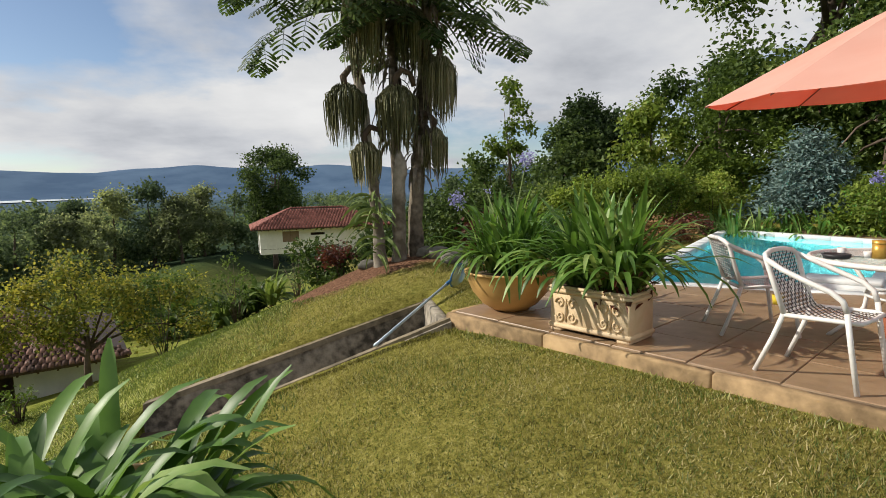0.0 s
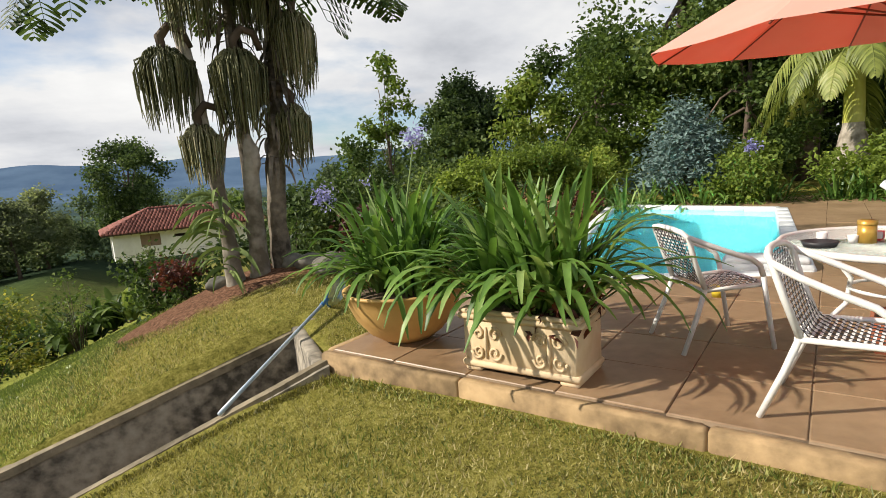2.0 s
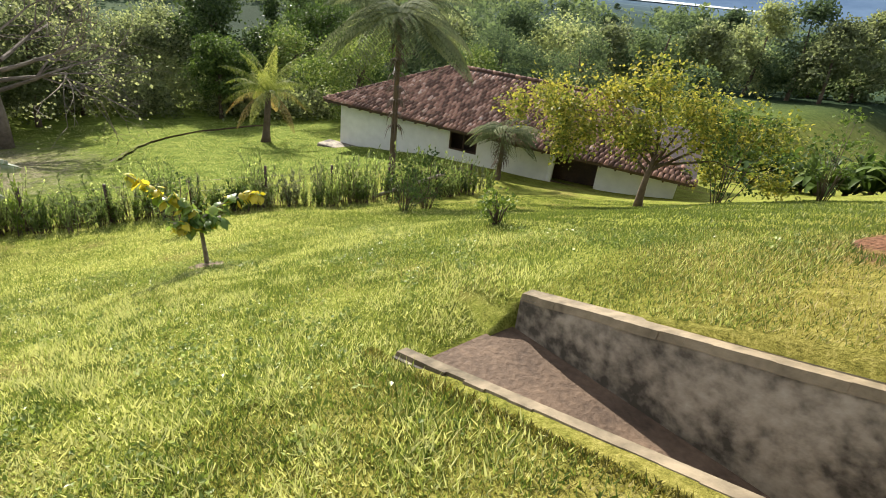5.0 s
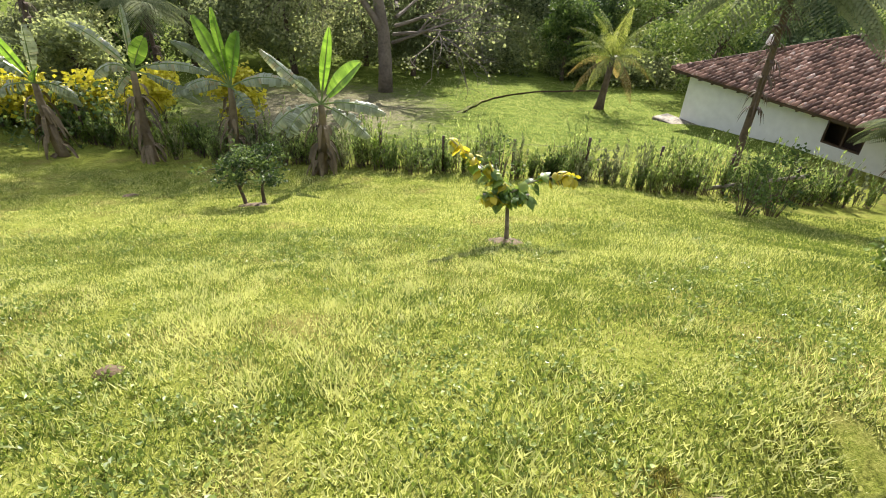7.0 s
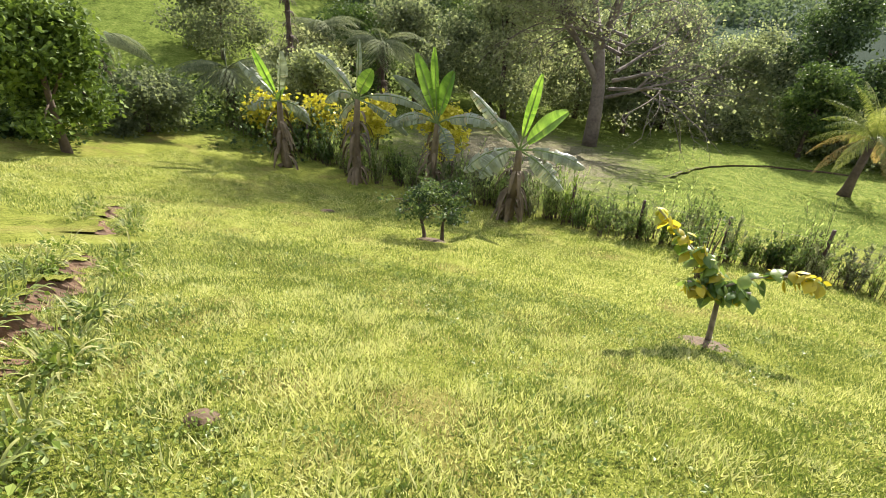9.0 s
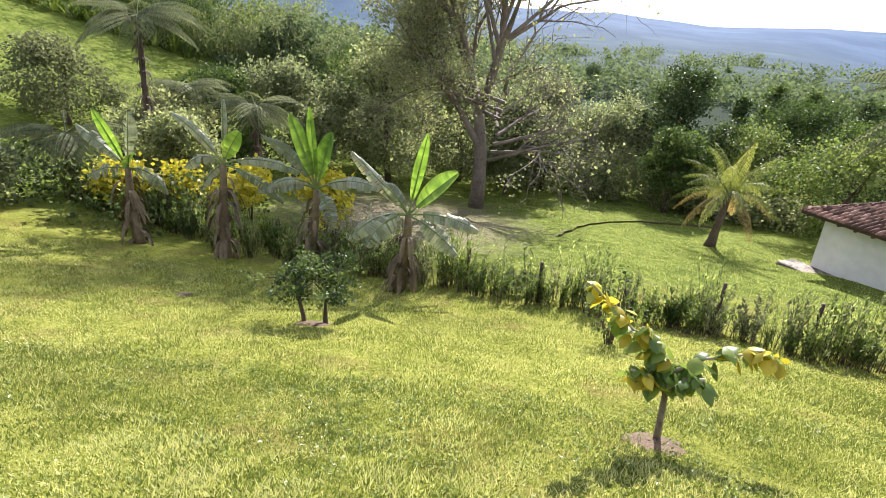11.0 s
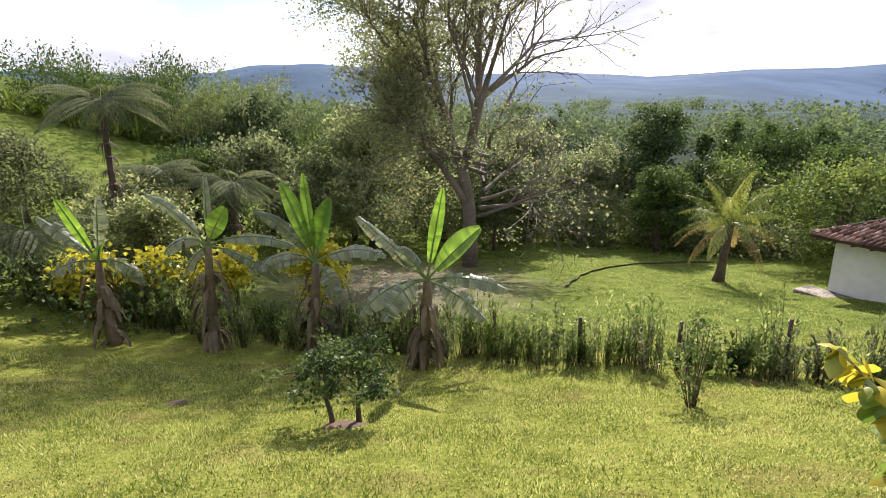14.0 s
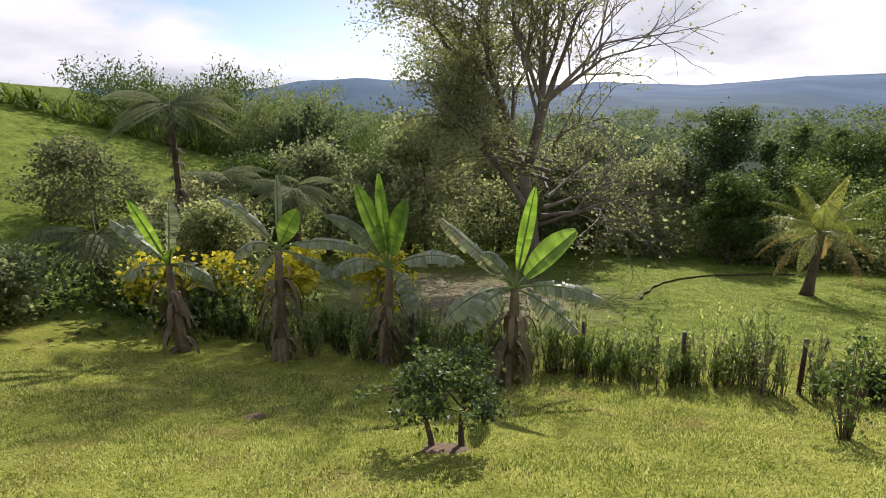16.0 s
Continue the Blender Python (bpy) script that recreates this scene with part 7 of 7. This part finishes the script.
# yellow crotons behind the bananas
M_CROTON = material("golden croton leaf", (0.30, 0.27, 0.02), (0.55, 0.50, 0.05), rough=0.4, scale=3, bump=0, thin=0.35, random_amount=0.5)
for i, (x, y, w, h) in enumerate(((-26.0, -5.6, 2.4, 2.2), (-24.5, -7.6, 2.0, 1.9), (-26.5, -2.6, 1.8, 2.2), (-23.6, -9.5, 2.0, 1.7))):
    bush("croton", (x, y, gz(x, y)), blobs_of(130 + i, 8, w, w, h * 0.75, h * 0.3, 0.42), 1700, 0.2, M_CROTON, "golden-yellow croton bush behind the hedge", seed=130 + i)
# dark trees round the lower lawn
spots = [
    (-46.5, -4.0, 8.5, 8, M_LEAF_HAZED, 0.02), (-49.5, 2.5, 8.0, 8, M_LEAF_HAZED, 0.02), (-51.0, 9.0, 8.5, 8.5, M_LEAF_HAZED, 0.02), (-53.0, 15.5, 8.0, 8, M_LEAF_HAZED, 0.02),
    (-54.5, 21.3, 11.2, 9.0, M_LEAF_DARK, 0.06), (-50.5, 27.5, 7.0, 8, M_LEAF_MID, 0.02), (-44.5, 31.0, 7.5, 7.5, M_LEAF_MID, 0.02), (-42.0, -9.0, 7.5, 7.5, M_LEAF_HAZED, 0.02),
    (-39.0, -12.5, 6.5, 6.5, M_LEAF_MID, 0.02), (-36.0, -20.5, 4.6, 6.5, M_LEAF_GREY, 0.1), (-31.0, -12.0, 4.5, 5.0, M_LEAF_GREY, 0.1), (-28.0, -9.5, 3.6, 4.0, M_LEAF_HAZED, 0.1),
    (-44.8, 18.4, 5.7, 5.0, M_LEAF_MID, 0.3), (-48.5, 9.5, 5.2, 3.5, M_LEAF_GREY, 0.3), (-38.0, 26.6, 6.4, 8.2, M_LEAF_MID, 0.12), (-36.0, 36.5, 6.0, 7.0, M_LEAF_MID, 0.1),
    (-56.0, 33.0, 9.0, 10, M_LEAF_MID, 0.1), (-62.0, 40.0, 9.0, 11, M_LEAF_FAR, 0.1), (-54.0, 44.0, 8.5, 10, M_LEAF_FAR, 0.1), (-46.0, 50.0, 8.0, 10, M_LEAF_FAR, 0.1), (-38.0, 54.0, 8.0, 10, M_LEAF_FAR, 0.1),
    (-43.5, -2.5, 9.0, 9.0, M_LEAF_HAZED, 0.06), (-45.0, 6.5, 7.0, 8.0, M_LEAF_HAZED, 0.06), (-21.0, -13.8, 2.1, 4.2, M_LEAF_HAZED, 0.05), (-17.0, -14.2, 2.2, 4.8, M_LEAF_MID, 0.05), (-15.4, -11.6, 4.6, 3.6, M_LEAF_LIME, 0.1),
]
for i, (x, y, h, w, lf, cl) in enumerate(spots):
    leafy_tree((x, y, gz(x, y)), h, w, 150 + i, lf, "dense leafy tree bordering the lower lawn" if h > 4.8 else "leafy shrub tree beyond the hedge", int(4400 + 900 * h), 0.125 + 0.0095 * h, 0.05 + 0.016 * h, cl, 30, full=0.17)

# bamboo on the southern hill
for i, (x, y, h) in enumerate(((-66, -24, 9), (-72, -18, 9.5), (-62, -31, 8), (-76, -26, 10), (-70, -33, 8), (-80, -14, 9), (-68, -10, 7), (-63.5, -29.5, 10), (-67, -24.5, 10.5), (-69, -20, 9.5), (-70.5, -15.5, 8.5), (-61, 38, 9.5), (-62, 44, 10.5), (-60, 50, 9.5), (-57, 55, 8))):
    ob = thing("bamboo_grove", Matrix.Translation((x, y, gz(x, y))), "dense feathery bamboo grove on the hillside", "bamboo")
    cu, lf = Geo(), Geo()
    rnd = random.Random(400 + i)
    bl = []
    for k in range(46):
        a, q = rnd.uniform(0, 6.283), 4.2 * math.sqrt(rnd.random())
        o = (q * math.cos(a), q * math.sin(a), -0.3)
        hh = h * rnd.uniform(0.6, 1.05)
        pts = curve_pts(o, (math.cos(a) * 0.12, math.sin(a) * 0.12, 1), hh, (math.cos(a) * 0.9, math.sin(a) * 0.9, -0.5), 7, rnd)
        cu.tube(pts, [0.05, 0.05, 0.045, 0.04, 0.03, 0.02, 0.012, 0.006], 4, False)
        bl += [(p.x, p.y, p.z, 0.75, 0.75, 0.6) for p in pts[2:]]
    part("culm", cu, M_STALK, ob)
    part("foliage", leaves(lf, bl, 4800, 0.31, 420 + i, 4.5, 4, 0.5, 0.5), M_LEAF_LIME if i > 10 else M_LEAF_MID if i % 3 else M_LEAF_HAZED, ob, smooth=False)

# woods as masses of leaves: rings by distance and bearing, height above the ground, leaf size
def woods(name, az0, az1, r0, r1, clumps, n, size, rad, high, mat, label, seed, skip=None):
    rg = random.Random(seed)
    bl = []
    while len(bl) < clumps:
        a = radians(rg.uniform(az0, az1))
        r = r0 * (r1 / r0) ** rg.random()
        x, y = -r * math.sin(a), r * math.cos(a)
        if skip and skip(math.degrees(a), r, x, y):
            continue
        q = rad * rg.uniform(0.65, 1.4)
        hh = high * rg.uniform(0.25, 1.0) * (0.75 + 0.35 * math.sin(a * 17) * math.sin(r * 0.05))
        z = gz(x, y)
        bl.append((x, y, z + max(hh - q * 0.6, q * 0.3), q, q, q * 0.8))
        if hh > q * 1.5:
            bl.append((x + rg.uniform(-1, 1) * q * 0.4, y + rg.uniform(-1, 1) * q * 0.4, z + hh * 0.4, q * 1.1, q * 1.1, hh * 0.4))
    return tagged(part(name, leaves(Geo(), bl, n, size, seed + 1, 1.9, 5, 0.35, loose=0.05), mat, smooth=False), label, "woodland", kind="stuff")


def open_land(a, r, x, y):
    if a < 14 and r < 78:
        return True
    if 1 < a < 34 and r < 118:
        return True
    return a > 110 and r < 140


woods("woodland", 56, 100, 49, 60, 110, 36000, 0.20, 1.9, 5.4, M_LEAF_HAZED, "dark undergrowth behind the lower lawn", 801)
woods("woodland", 56, 104, 48, 58, 60, 20000, 0.17, 1.5, 4.0, M_LEAF_GREY, "thin grey-green undergrowth behind the lower lawn", 817)
woods("woodland", 36, 110, 56, 88, 150, 38000, 0.40, 3.0, 7.0, M_LEAF_FAR, "dense woodland beyond the house and lawn", 803, open_land)
woods("woodland", -4, 112, 84, 160, 180, 34000, 0.70, 4.2, 7.5, M_LEAF_FAR, "dense hazy woodland across the valley", 805, open_land)
woods("woodland", -4, 112, 155, 340, 260, 42000, 1.15, 7.5, 7.0, M_LEAF_FAR, "hazy woodland across the valley", 807, lambda a, r, x, y: math.sin(x * 0.03) * math.sin(y * 0.023) > 0.45 or (8 < a < 46 and r > 220))
woods("woodland", -4, 112, 330, 900, 220, 26000, 2.1, 9, 5, M_LEAF_FAR, "distant hazy woods on the valley floor", 809, lambda a, r, x, y: math.sin(x * 0.011) * math.sin(y * 0.009) > 0.1 or (4 < a < 47 and r > 430))
woods("woodland", -82, -47, 27, 42, 60, 20000, 0.26, 3.0, 9.0, M_LEAF_DARK, "dark woodland closing the garden behind the pool", 811)
woods("woodland", -48, -7, 26, 60, 90, 22000, 0.24, 2.2, 3.4, M_LEAF_DARK, "shrubby woodland on the slope behind the garden", 813)
woods("woodland", 100, 135, 24, 34, 34, 9000, 0.16, 1.5, 2.4, M_LEAF_DARK, "dark shrubs at the foot of the pasture", 815)

# single trees that stand out of the woods
far_kinds = []
for i, (h, w, lf) in enumerate(((9, 10, M_LEAF_FAR), (12, 9, M_LEAF_FAR), (7, 9, M_LEAF_MID), (14, 11, M_LEAF_FAR))):
    far_kinds.append((leafy_tree((0, 0, -60), h, w, 500 + i, lf, "dark green tree in the distant valley", 1700, 0.70, 0.22, 0.08, 16, limbs=False), h))
rnd = random.Random(88)
placed = set()


def far_tree(x, y, k, sc):
    src, h = far_kinds[k]
    m = pose(x, y, gz(x, y) - 0.2, 0, 0, rnd.uniform(0, 360))
    if k in placed:
        src = copy_thing(src, m)
    placed.add(k)
    src.matrix_basis = m @ Matrix.Scale(sc, 4)
    return src


for i in range(70):
    a = radians(rnd.uniform(-2, 118))
    r = 62 * math.exp(rnd.uniform(0, 1) ** 0.8 * 2.5)
    x, y = -r * math.sin(a), r * math.cos(a)
    # open meadow before the far house and towards the lake
    if r < 125 and 2 < math.degrees(a) < 33 and rnd.random() < 0.9:
        continue
    if math.degrees(a) < 14 and r < 74:
        continue
    far_tree(x, y, rnd.choice((0, 0, 1, 2, 2, 3)), rnd.uniform(0.38, 0.72) * (1.0 if r < 200 else 1.35))
for x, y, k, sc in ((-58, 118, 1, 1.1), (-52, 112, 3, 0.8), (-64, 110, 0, 1.0), (4, 96, 2, 1.1), (10, 84, 0, 0.55), (14, 70, 0, 0.5), (-30, 118, 0, 1.0), (-24, 128, 1, 1.0), (-36, 122, 2, 1.2), (-110, 58, 3, 1.0), (-118, 66, 1, 1.0), (-126, 74, 3, 0.9)):
    far_tree(x, y, k, sc)


def dark_spire(x, y, h, w, seed, label):
    """Dark conical tree of stacked, uneven clumps."""
    rg = random.Random(seed)
    bl = []
    for i in range(34):
        f = rg.uniform(0.08, 1.0)
        q = w / 2 * (1.02 - f) ** 0.7 * rg.uniform(0.4, 0.85)
        a = rg.uniform(0, 6.283)
        b = w * 0.20 * (1.15 - f * 0.75)
        bl.append((q * math.cos(a), q * math.sin(a), h * f * 0.96, b, b, b * 0.8))
    return tree("conifer", (x, y, gz(x, y)), bl, 5200, 0.40, M_LEAF_DARK, M_BARKD, 0.25, label, "tree", seed, trunk_h=h * 0.9, limbs=False)


for i, (x, y, h, w) in enumerate(((-85, 40.4, 10.6, 4.5), (-85, 44.7, 13.0, 7.0), (-88, 51.5, 12.8, 7.5), (-85, 57.0, 12.7, 7.0), (-90, 62.0, 12.0, 7.0))):
    dark_spire(x, y, h, w, 880 + i, "dark conifer standing out of the woods")
leafy_tree((-12.8, 108, gz(-12.8, 108)), 23.0, 14.0, 890, M_LEAF_DARK, "tall dark spreading tree above the far meadow", 16000, 0.42, 0.45, 0.22, 30, full=0.15)
# dark tall trees in clusters on the near side of the valley
for i, (x, y, h, w) in enumerate(((-38.6, 72.2, 12.0, 9.0), (-35.0, 75.5, 10.5, 7.0), (-42.1, 109.1, 15.4, 10), (-35.3, 108.4, 15.6, 11), (-29.7, 105.9, 12.0, 9), (-28.2, 116.6, 14.2, 9), (-58.6, 63.9, 11.8, 11), (-55.0, 70.9, 11.4, 11), (-46.6, 72.0, 10.4, 10), (-51.3, 116.1, 14.5, 8), (-66.0, 58.0, 10.5, 11))):
    leafy_tree((x, y, gz(x, y) - 0.3), h, w, 940 + i, M_LEAF_HAZED if i % 3 else M_LEAF_FAR, "dark dense tree in the near valley woods", 5000, 0.34 + 0.001 * y, 0.28, 0.06, 24, full=0.19, limbs=False)
# banana plantation strip before the far house
for i in range(9):
    x, y = -17.5 + i * 1.35, 47 + 0.9 * math.sin(i * 2.2)
    ob = thing("banana_clump", Matrix.Translation((x, y, gz(x, y))), "dark green banana clump on the far lawn", "banana plant", "banana strip")
    g = Geo()
    strap_clump(g, (0, 0, 0.3), 34, 3.2, 0.26, 600 + i, (35, 85), 0.7)
    part("leaves", g, M_LEAF_MID, ob)
    part("stems", Geo().tube([(0, 0, -0.2), (0.1, 0, 1.2)], [0.2, 0.12], 6), M_BANSTEM, ob)
for x, y, h in ((-46.0, 82.0, 9.0), (-70.0, 92.0, 9.0)):
    ob = thing("utility_pole", Matrix.Translation((x, y, gz(x, y))), "slim pale utility pole in the valley", "pole")
    part("shaft", Geo().tube([(0, 0, -0.3), (0, 0, h)], [0.14, 0.10], 7), M_CAP, ob)
    part("crossarm", Geo().box(-0.7, -0.06, h - 0.5, 0.7, 0.06, h - 0.38), M_CAP, ob, smooth=False)

# ---- grass ----
def grass(name, n, region, hgt, width, seed, mat, label, keep=None, flat=1.0):
    rg = np.random.default_rng(seed)
    x0, x1, y0, y1 = region
    x, y = rg.uniform(x0, x1, n), rg.uniform(y0, y1, n)
    u_, v_ = terrace_uv(x, y)
    ok = ~((u_ > -0.06) & (v_ > -0.06)) & ~((x > DR_X0 - 0.12) & (x < DR_X1 + 0.1) & (y > DR_Y0 - 0.08) & (y < DR_Y1 + 0.17))
    ok &= (x - 0.1) ** 2 * 0.27 + (y - 8.55) ** 2 * 0.9 > 0.75
    if keep is not None:
        ok &= keep(x, y, rg)
    x, y = x[ok], y[ok]
    m = len(x)
    z = ground_z(x, y) - 0.004
    a = rg.uniform(0, 2 * math.pi, m)
    clump = 0.55 + 0.9 * (0.5 + 0.5 * np.sin(x * 2.1 + 1.7 * np.sin(y * 1.3)) * np.sin(y * 2.6 + 1.1 * np.sin(x * 1.9)))
    h = hgt * rg.uniform(0.5, 1.3, m) * clump
    lean = h * rg.uniform(0.2, 0.9, m) * flat
    ca, sa = np.cos(a), np.sin(a)
    b = rg.uniform(0, 2 * math.pi, m)
    w = width * rg.uniform(0.6, 1.3, m)
    v = np.stack([np.stack([x - ca * w, y - sa * w, z], -1), np.stack([x + ca * w, y + sa * w, z], -1), np.stack([x + np.cos(b) * lean, y + np.sin(b) * lean, z + h], -1)], 1).reshape(-1, 3)
    i = np.arange(m) * 3
    me = bpy.data.meshes.new(name)
    me.from_pydata(v.tolist(), [], np.stack([i, i + 1, i + 2], -1).tolist())
    me.materials.append(mat)
    return tagged(new(name, me), label, "grass", kind="stuff")


M_GRASS = material("mown grass blade", (0.080, 0.076, 0.014), (0.305, 0.268, 0.060), rough=0.6, scale=1.6, bump=0, thin=0.3, random_amount=0.7, third=(0.42, 0.38, 0.16), coarse=0.5)
M_GRASS_L = material("lush slope grass blade", (0.085, 0.118, 0.024), (0.285, 0.335, 0.080), rough=0.45, scale=1.4, bump=0, thin=0.38, random_amount=0.75, third=(0.54, 0.54, 0.25), coarse=0.5, tight=0.13)
grass("grass", 170000, (-3.2, 3.2, 0.2, 10.5), 0.026, 0.0035, 1, M_GRASS, "short mown lawn grass")
grass("grass", 260000, (-10.5, -1.5, -2.5, 9.5), 0.036, 0.0055, 2, M_GRASS_L, "lush uneven grass on the slope")
grass("grass", 170000, (-19.5, -9.5, -11, 15), 0.045, 0.010, 3, M_GRASS_L, "lush uneven grass on the slope")
grass("grass", 80000, (-15, -1, 9, 24), 0.05, 0.012, 4, M_GRASS_L, "lush grass on the slope towards the house")
grass("grass", 70000, (-44, -22, -9, 24), 0.05, 0.018, 5, M_GRASS_L, "mown grass on the lower lawn", lambda x, y, rg: ((x + 32) * 0.10) ** 2 + ((y - 0.5) * 0.125) ** 2 + 0.2 * rg.normal(size=x.shape) > 1.0)

def tufty(k, lim):
    return lambda x, y, rg: np.sin(x * 1.7 * k + 2.0 * np.sin(y * 1.1 * k)) * np.sin(y * 2.0 * k + 1.4 * np.sin(x * 1.3 * k + 1)) + 0.25 * rg.normal(size=x.shape) > lim


M_STRAW = material("dry straw blade", (0.20, 0.16, 0.06), (0.42, 0.36, 0.17), rough=0.7, scale=3, bump=0, thin=0.25, random_amount=0.4)
M_LAWNLEAF = material("small creeping lawn leaf", (0.075, 0.10, 0.016), (0.22, 0.245, 0.05), rough=0.5, scale=3, bump=0, thin=0.3, random_amount=0.6, third=(0.36, 0.36, 0.12))
M_DEEP = material("deep green grass blade", (0.05, 0.085, 0.014), (0.14, 0.19, 0.035), rough=0.5, scale=3, bump=0, thin=0.35, random_amount=0.4)
grass("grass", 90000, (-9.5, -1.6, -3, 9.5), 0.065, 0.006, 11, M_GRASS_L, "longer grass tufts on the slope", tufty(1.0, 0.42))
grass("grass", 80000, (-10.5, -1.2, -3, 9.5), 0.045, 0.007, 12, M_DEEP, "deep green weedy grass on the slope", tufty(1.3, 0.2))
grass("grass", 80000, (-9.5, 2.5, -2, 9.5), 0.035, 0.005, 13, M_STRAW, "dry straw-coloured grass patches", tufty(0.8, 0.3))
grass("grass", 60000, (-3.2, 3.2, 0.2, 10.5), 0.03, 0.004, 14, M_DEEP, "dark clover patches in the lawn", tufty(1.6, 0.15))
grass("grass", 90000, (-3.0, 3.0, 0.4, 6.0), 0.013, 0.006, 16, M_GRASS, "low broad turf leaves in the mown lawn", tufty(2.3, -0.1), 2.2)
grass("grass", 70000, (-3.0, 3.0, 0.4, 6.0), 0.014, 0.006, 17, M_LAWNLEAF, "small creeping green leaves in the mown lawn", tufty(1.9, 0.05), 2.0)
# ragged fringe of green leaves against the terrace edge and the drain's capping
grass("grass", 60000, (0.1, 4.5, -1.5, 5.5), 0.034, 0.008, 18, M_LAWNLEAF, "ragged green fringe along the terrace edge", lambda x, y, rg: (np.abs(terrace_uv(x, y)[1] + 0.12) < 0.09 * rg.uniform(0.3, 1.3, x.shape)), 1.2)
grass("grass", 16000, (-3.4, 0.4, 5.0, 5.24), 0.032, 0.006, 19, M_GRASS, "grass hanging over the drain's capping", lambda x, y, rg: y > 5.06 + 0.1 * rg.uniform(0, 1, x.shape), 1.2)
# coarse bright and dark tussocks where the slope is walked
grass("grass", 150000, (-8.5, -1.8, -0.8, 6.5), 0.055, 0.0075, 20, M_GRASS_L, "coarse bright tussocks on the slope", tufty(2.6, 0.3), 1.3)
# dark blades added as painted shade among the tussocks
grass("grass", 70000, (-8.5, -1.8, -0.8, 6.5), 0.04, 0.0075, 21, M_DEEP, "dark grass blades painted as shade among the tussocks", tufty(3.1, 0.35), 1.3)
grass("grass", 40000, (-22, -9, -11, 15), 0.09, 0.012, 15, M_DEEP, "deep green tufts on the lower slope", tufty(0.7, 0.35))


# broad-leaved weeds low in the slope's grass: folded leaves in rosettes
M_WEED = material("broad weed leaf", (0.12, 0.17, 0.035), (0.28, 0.34, 0.085), rough=0.4, scale=5, bump=0, thin=0.3, random_amount=0.7, third=(0.40, 0.46, 0.20))
rg = np.random.default_rng(31)
wb = []
while len(wb) < 1500:
    x, y = rg.uniform(-10.5, -1.6), rg.uniform(-2.5, 9.0)
    u_, v_ = terrace_uv(x, y)
    if (u_ > -0.1 and v_ > -0.1) or (DR_X0 - 0.7 < x < DR_X1 + 0.2 and DR_Y0 - 0.2 < y < DR_Y1 + 0.3):
        continue
    if math.sin(x * 1.1 + 2 * math.sin(y * 0.7)) * math.sin(y * 1.4 + 1) + 0.4 * rg.normal() > 0.15:
        q = rg.uniform(0.06, 0.2)
        wb.append((x, y, gz(x, y) + 0.025, q, q, 0.018))
tagged(part("weeds", leaves(Geo(), wb, 26000, 0.032, 32, 2.6, 4, 0.6), M_WEED, smooth=False), "low broad-leaved weeds in the slope's grass", "weeds", kind="stuff")
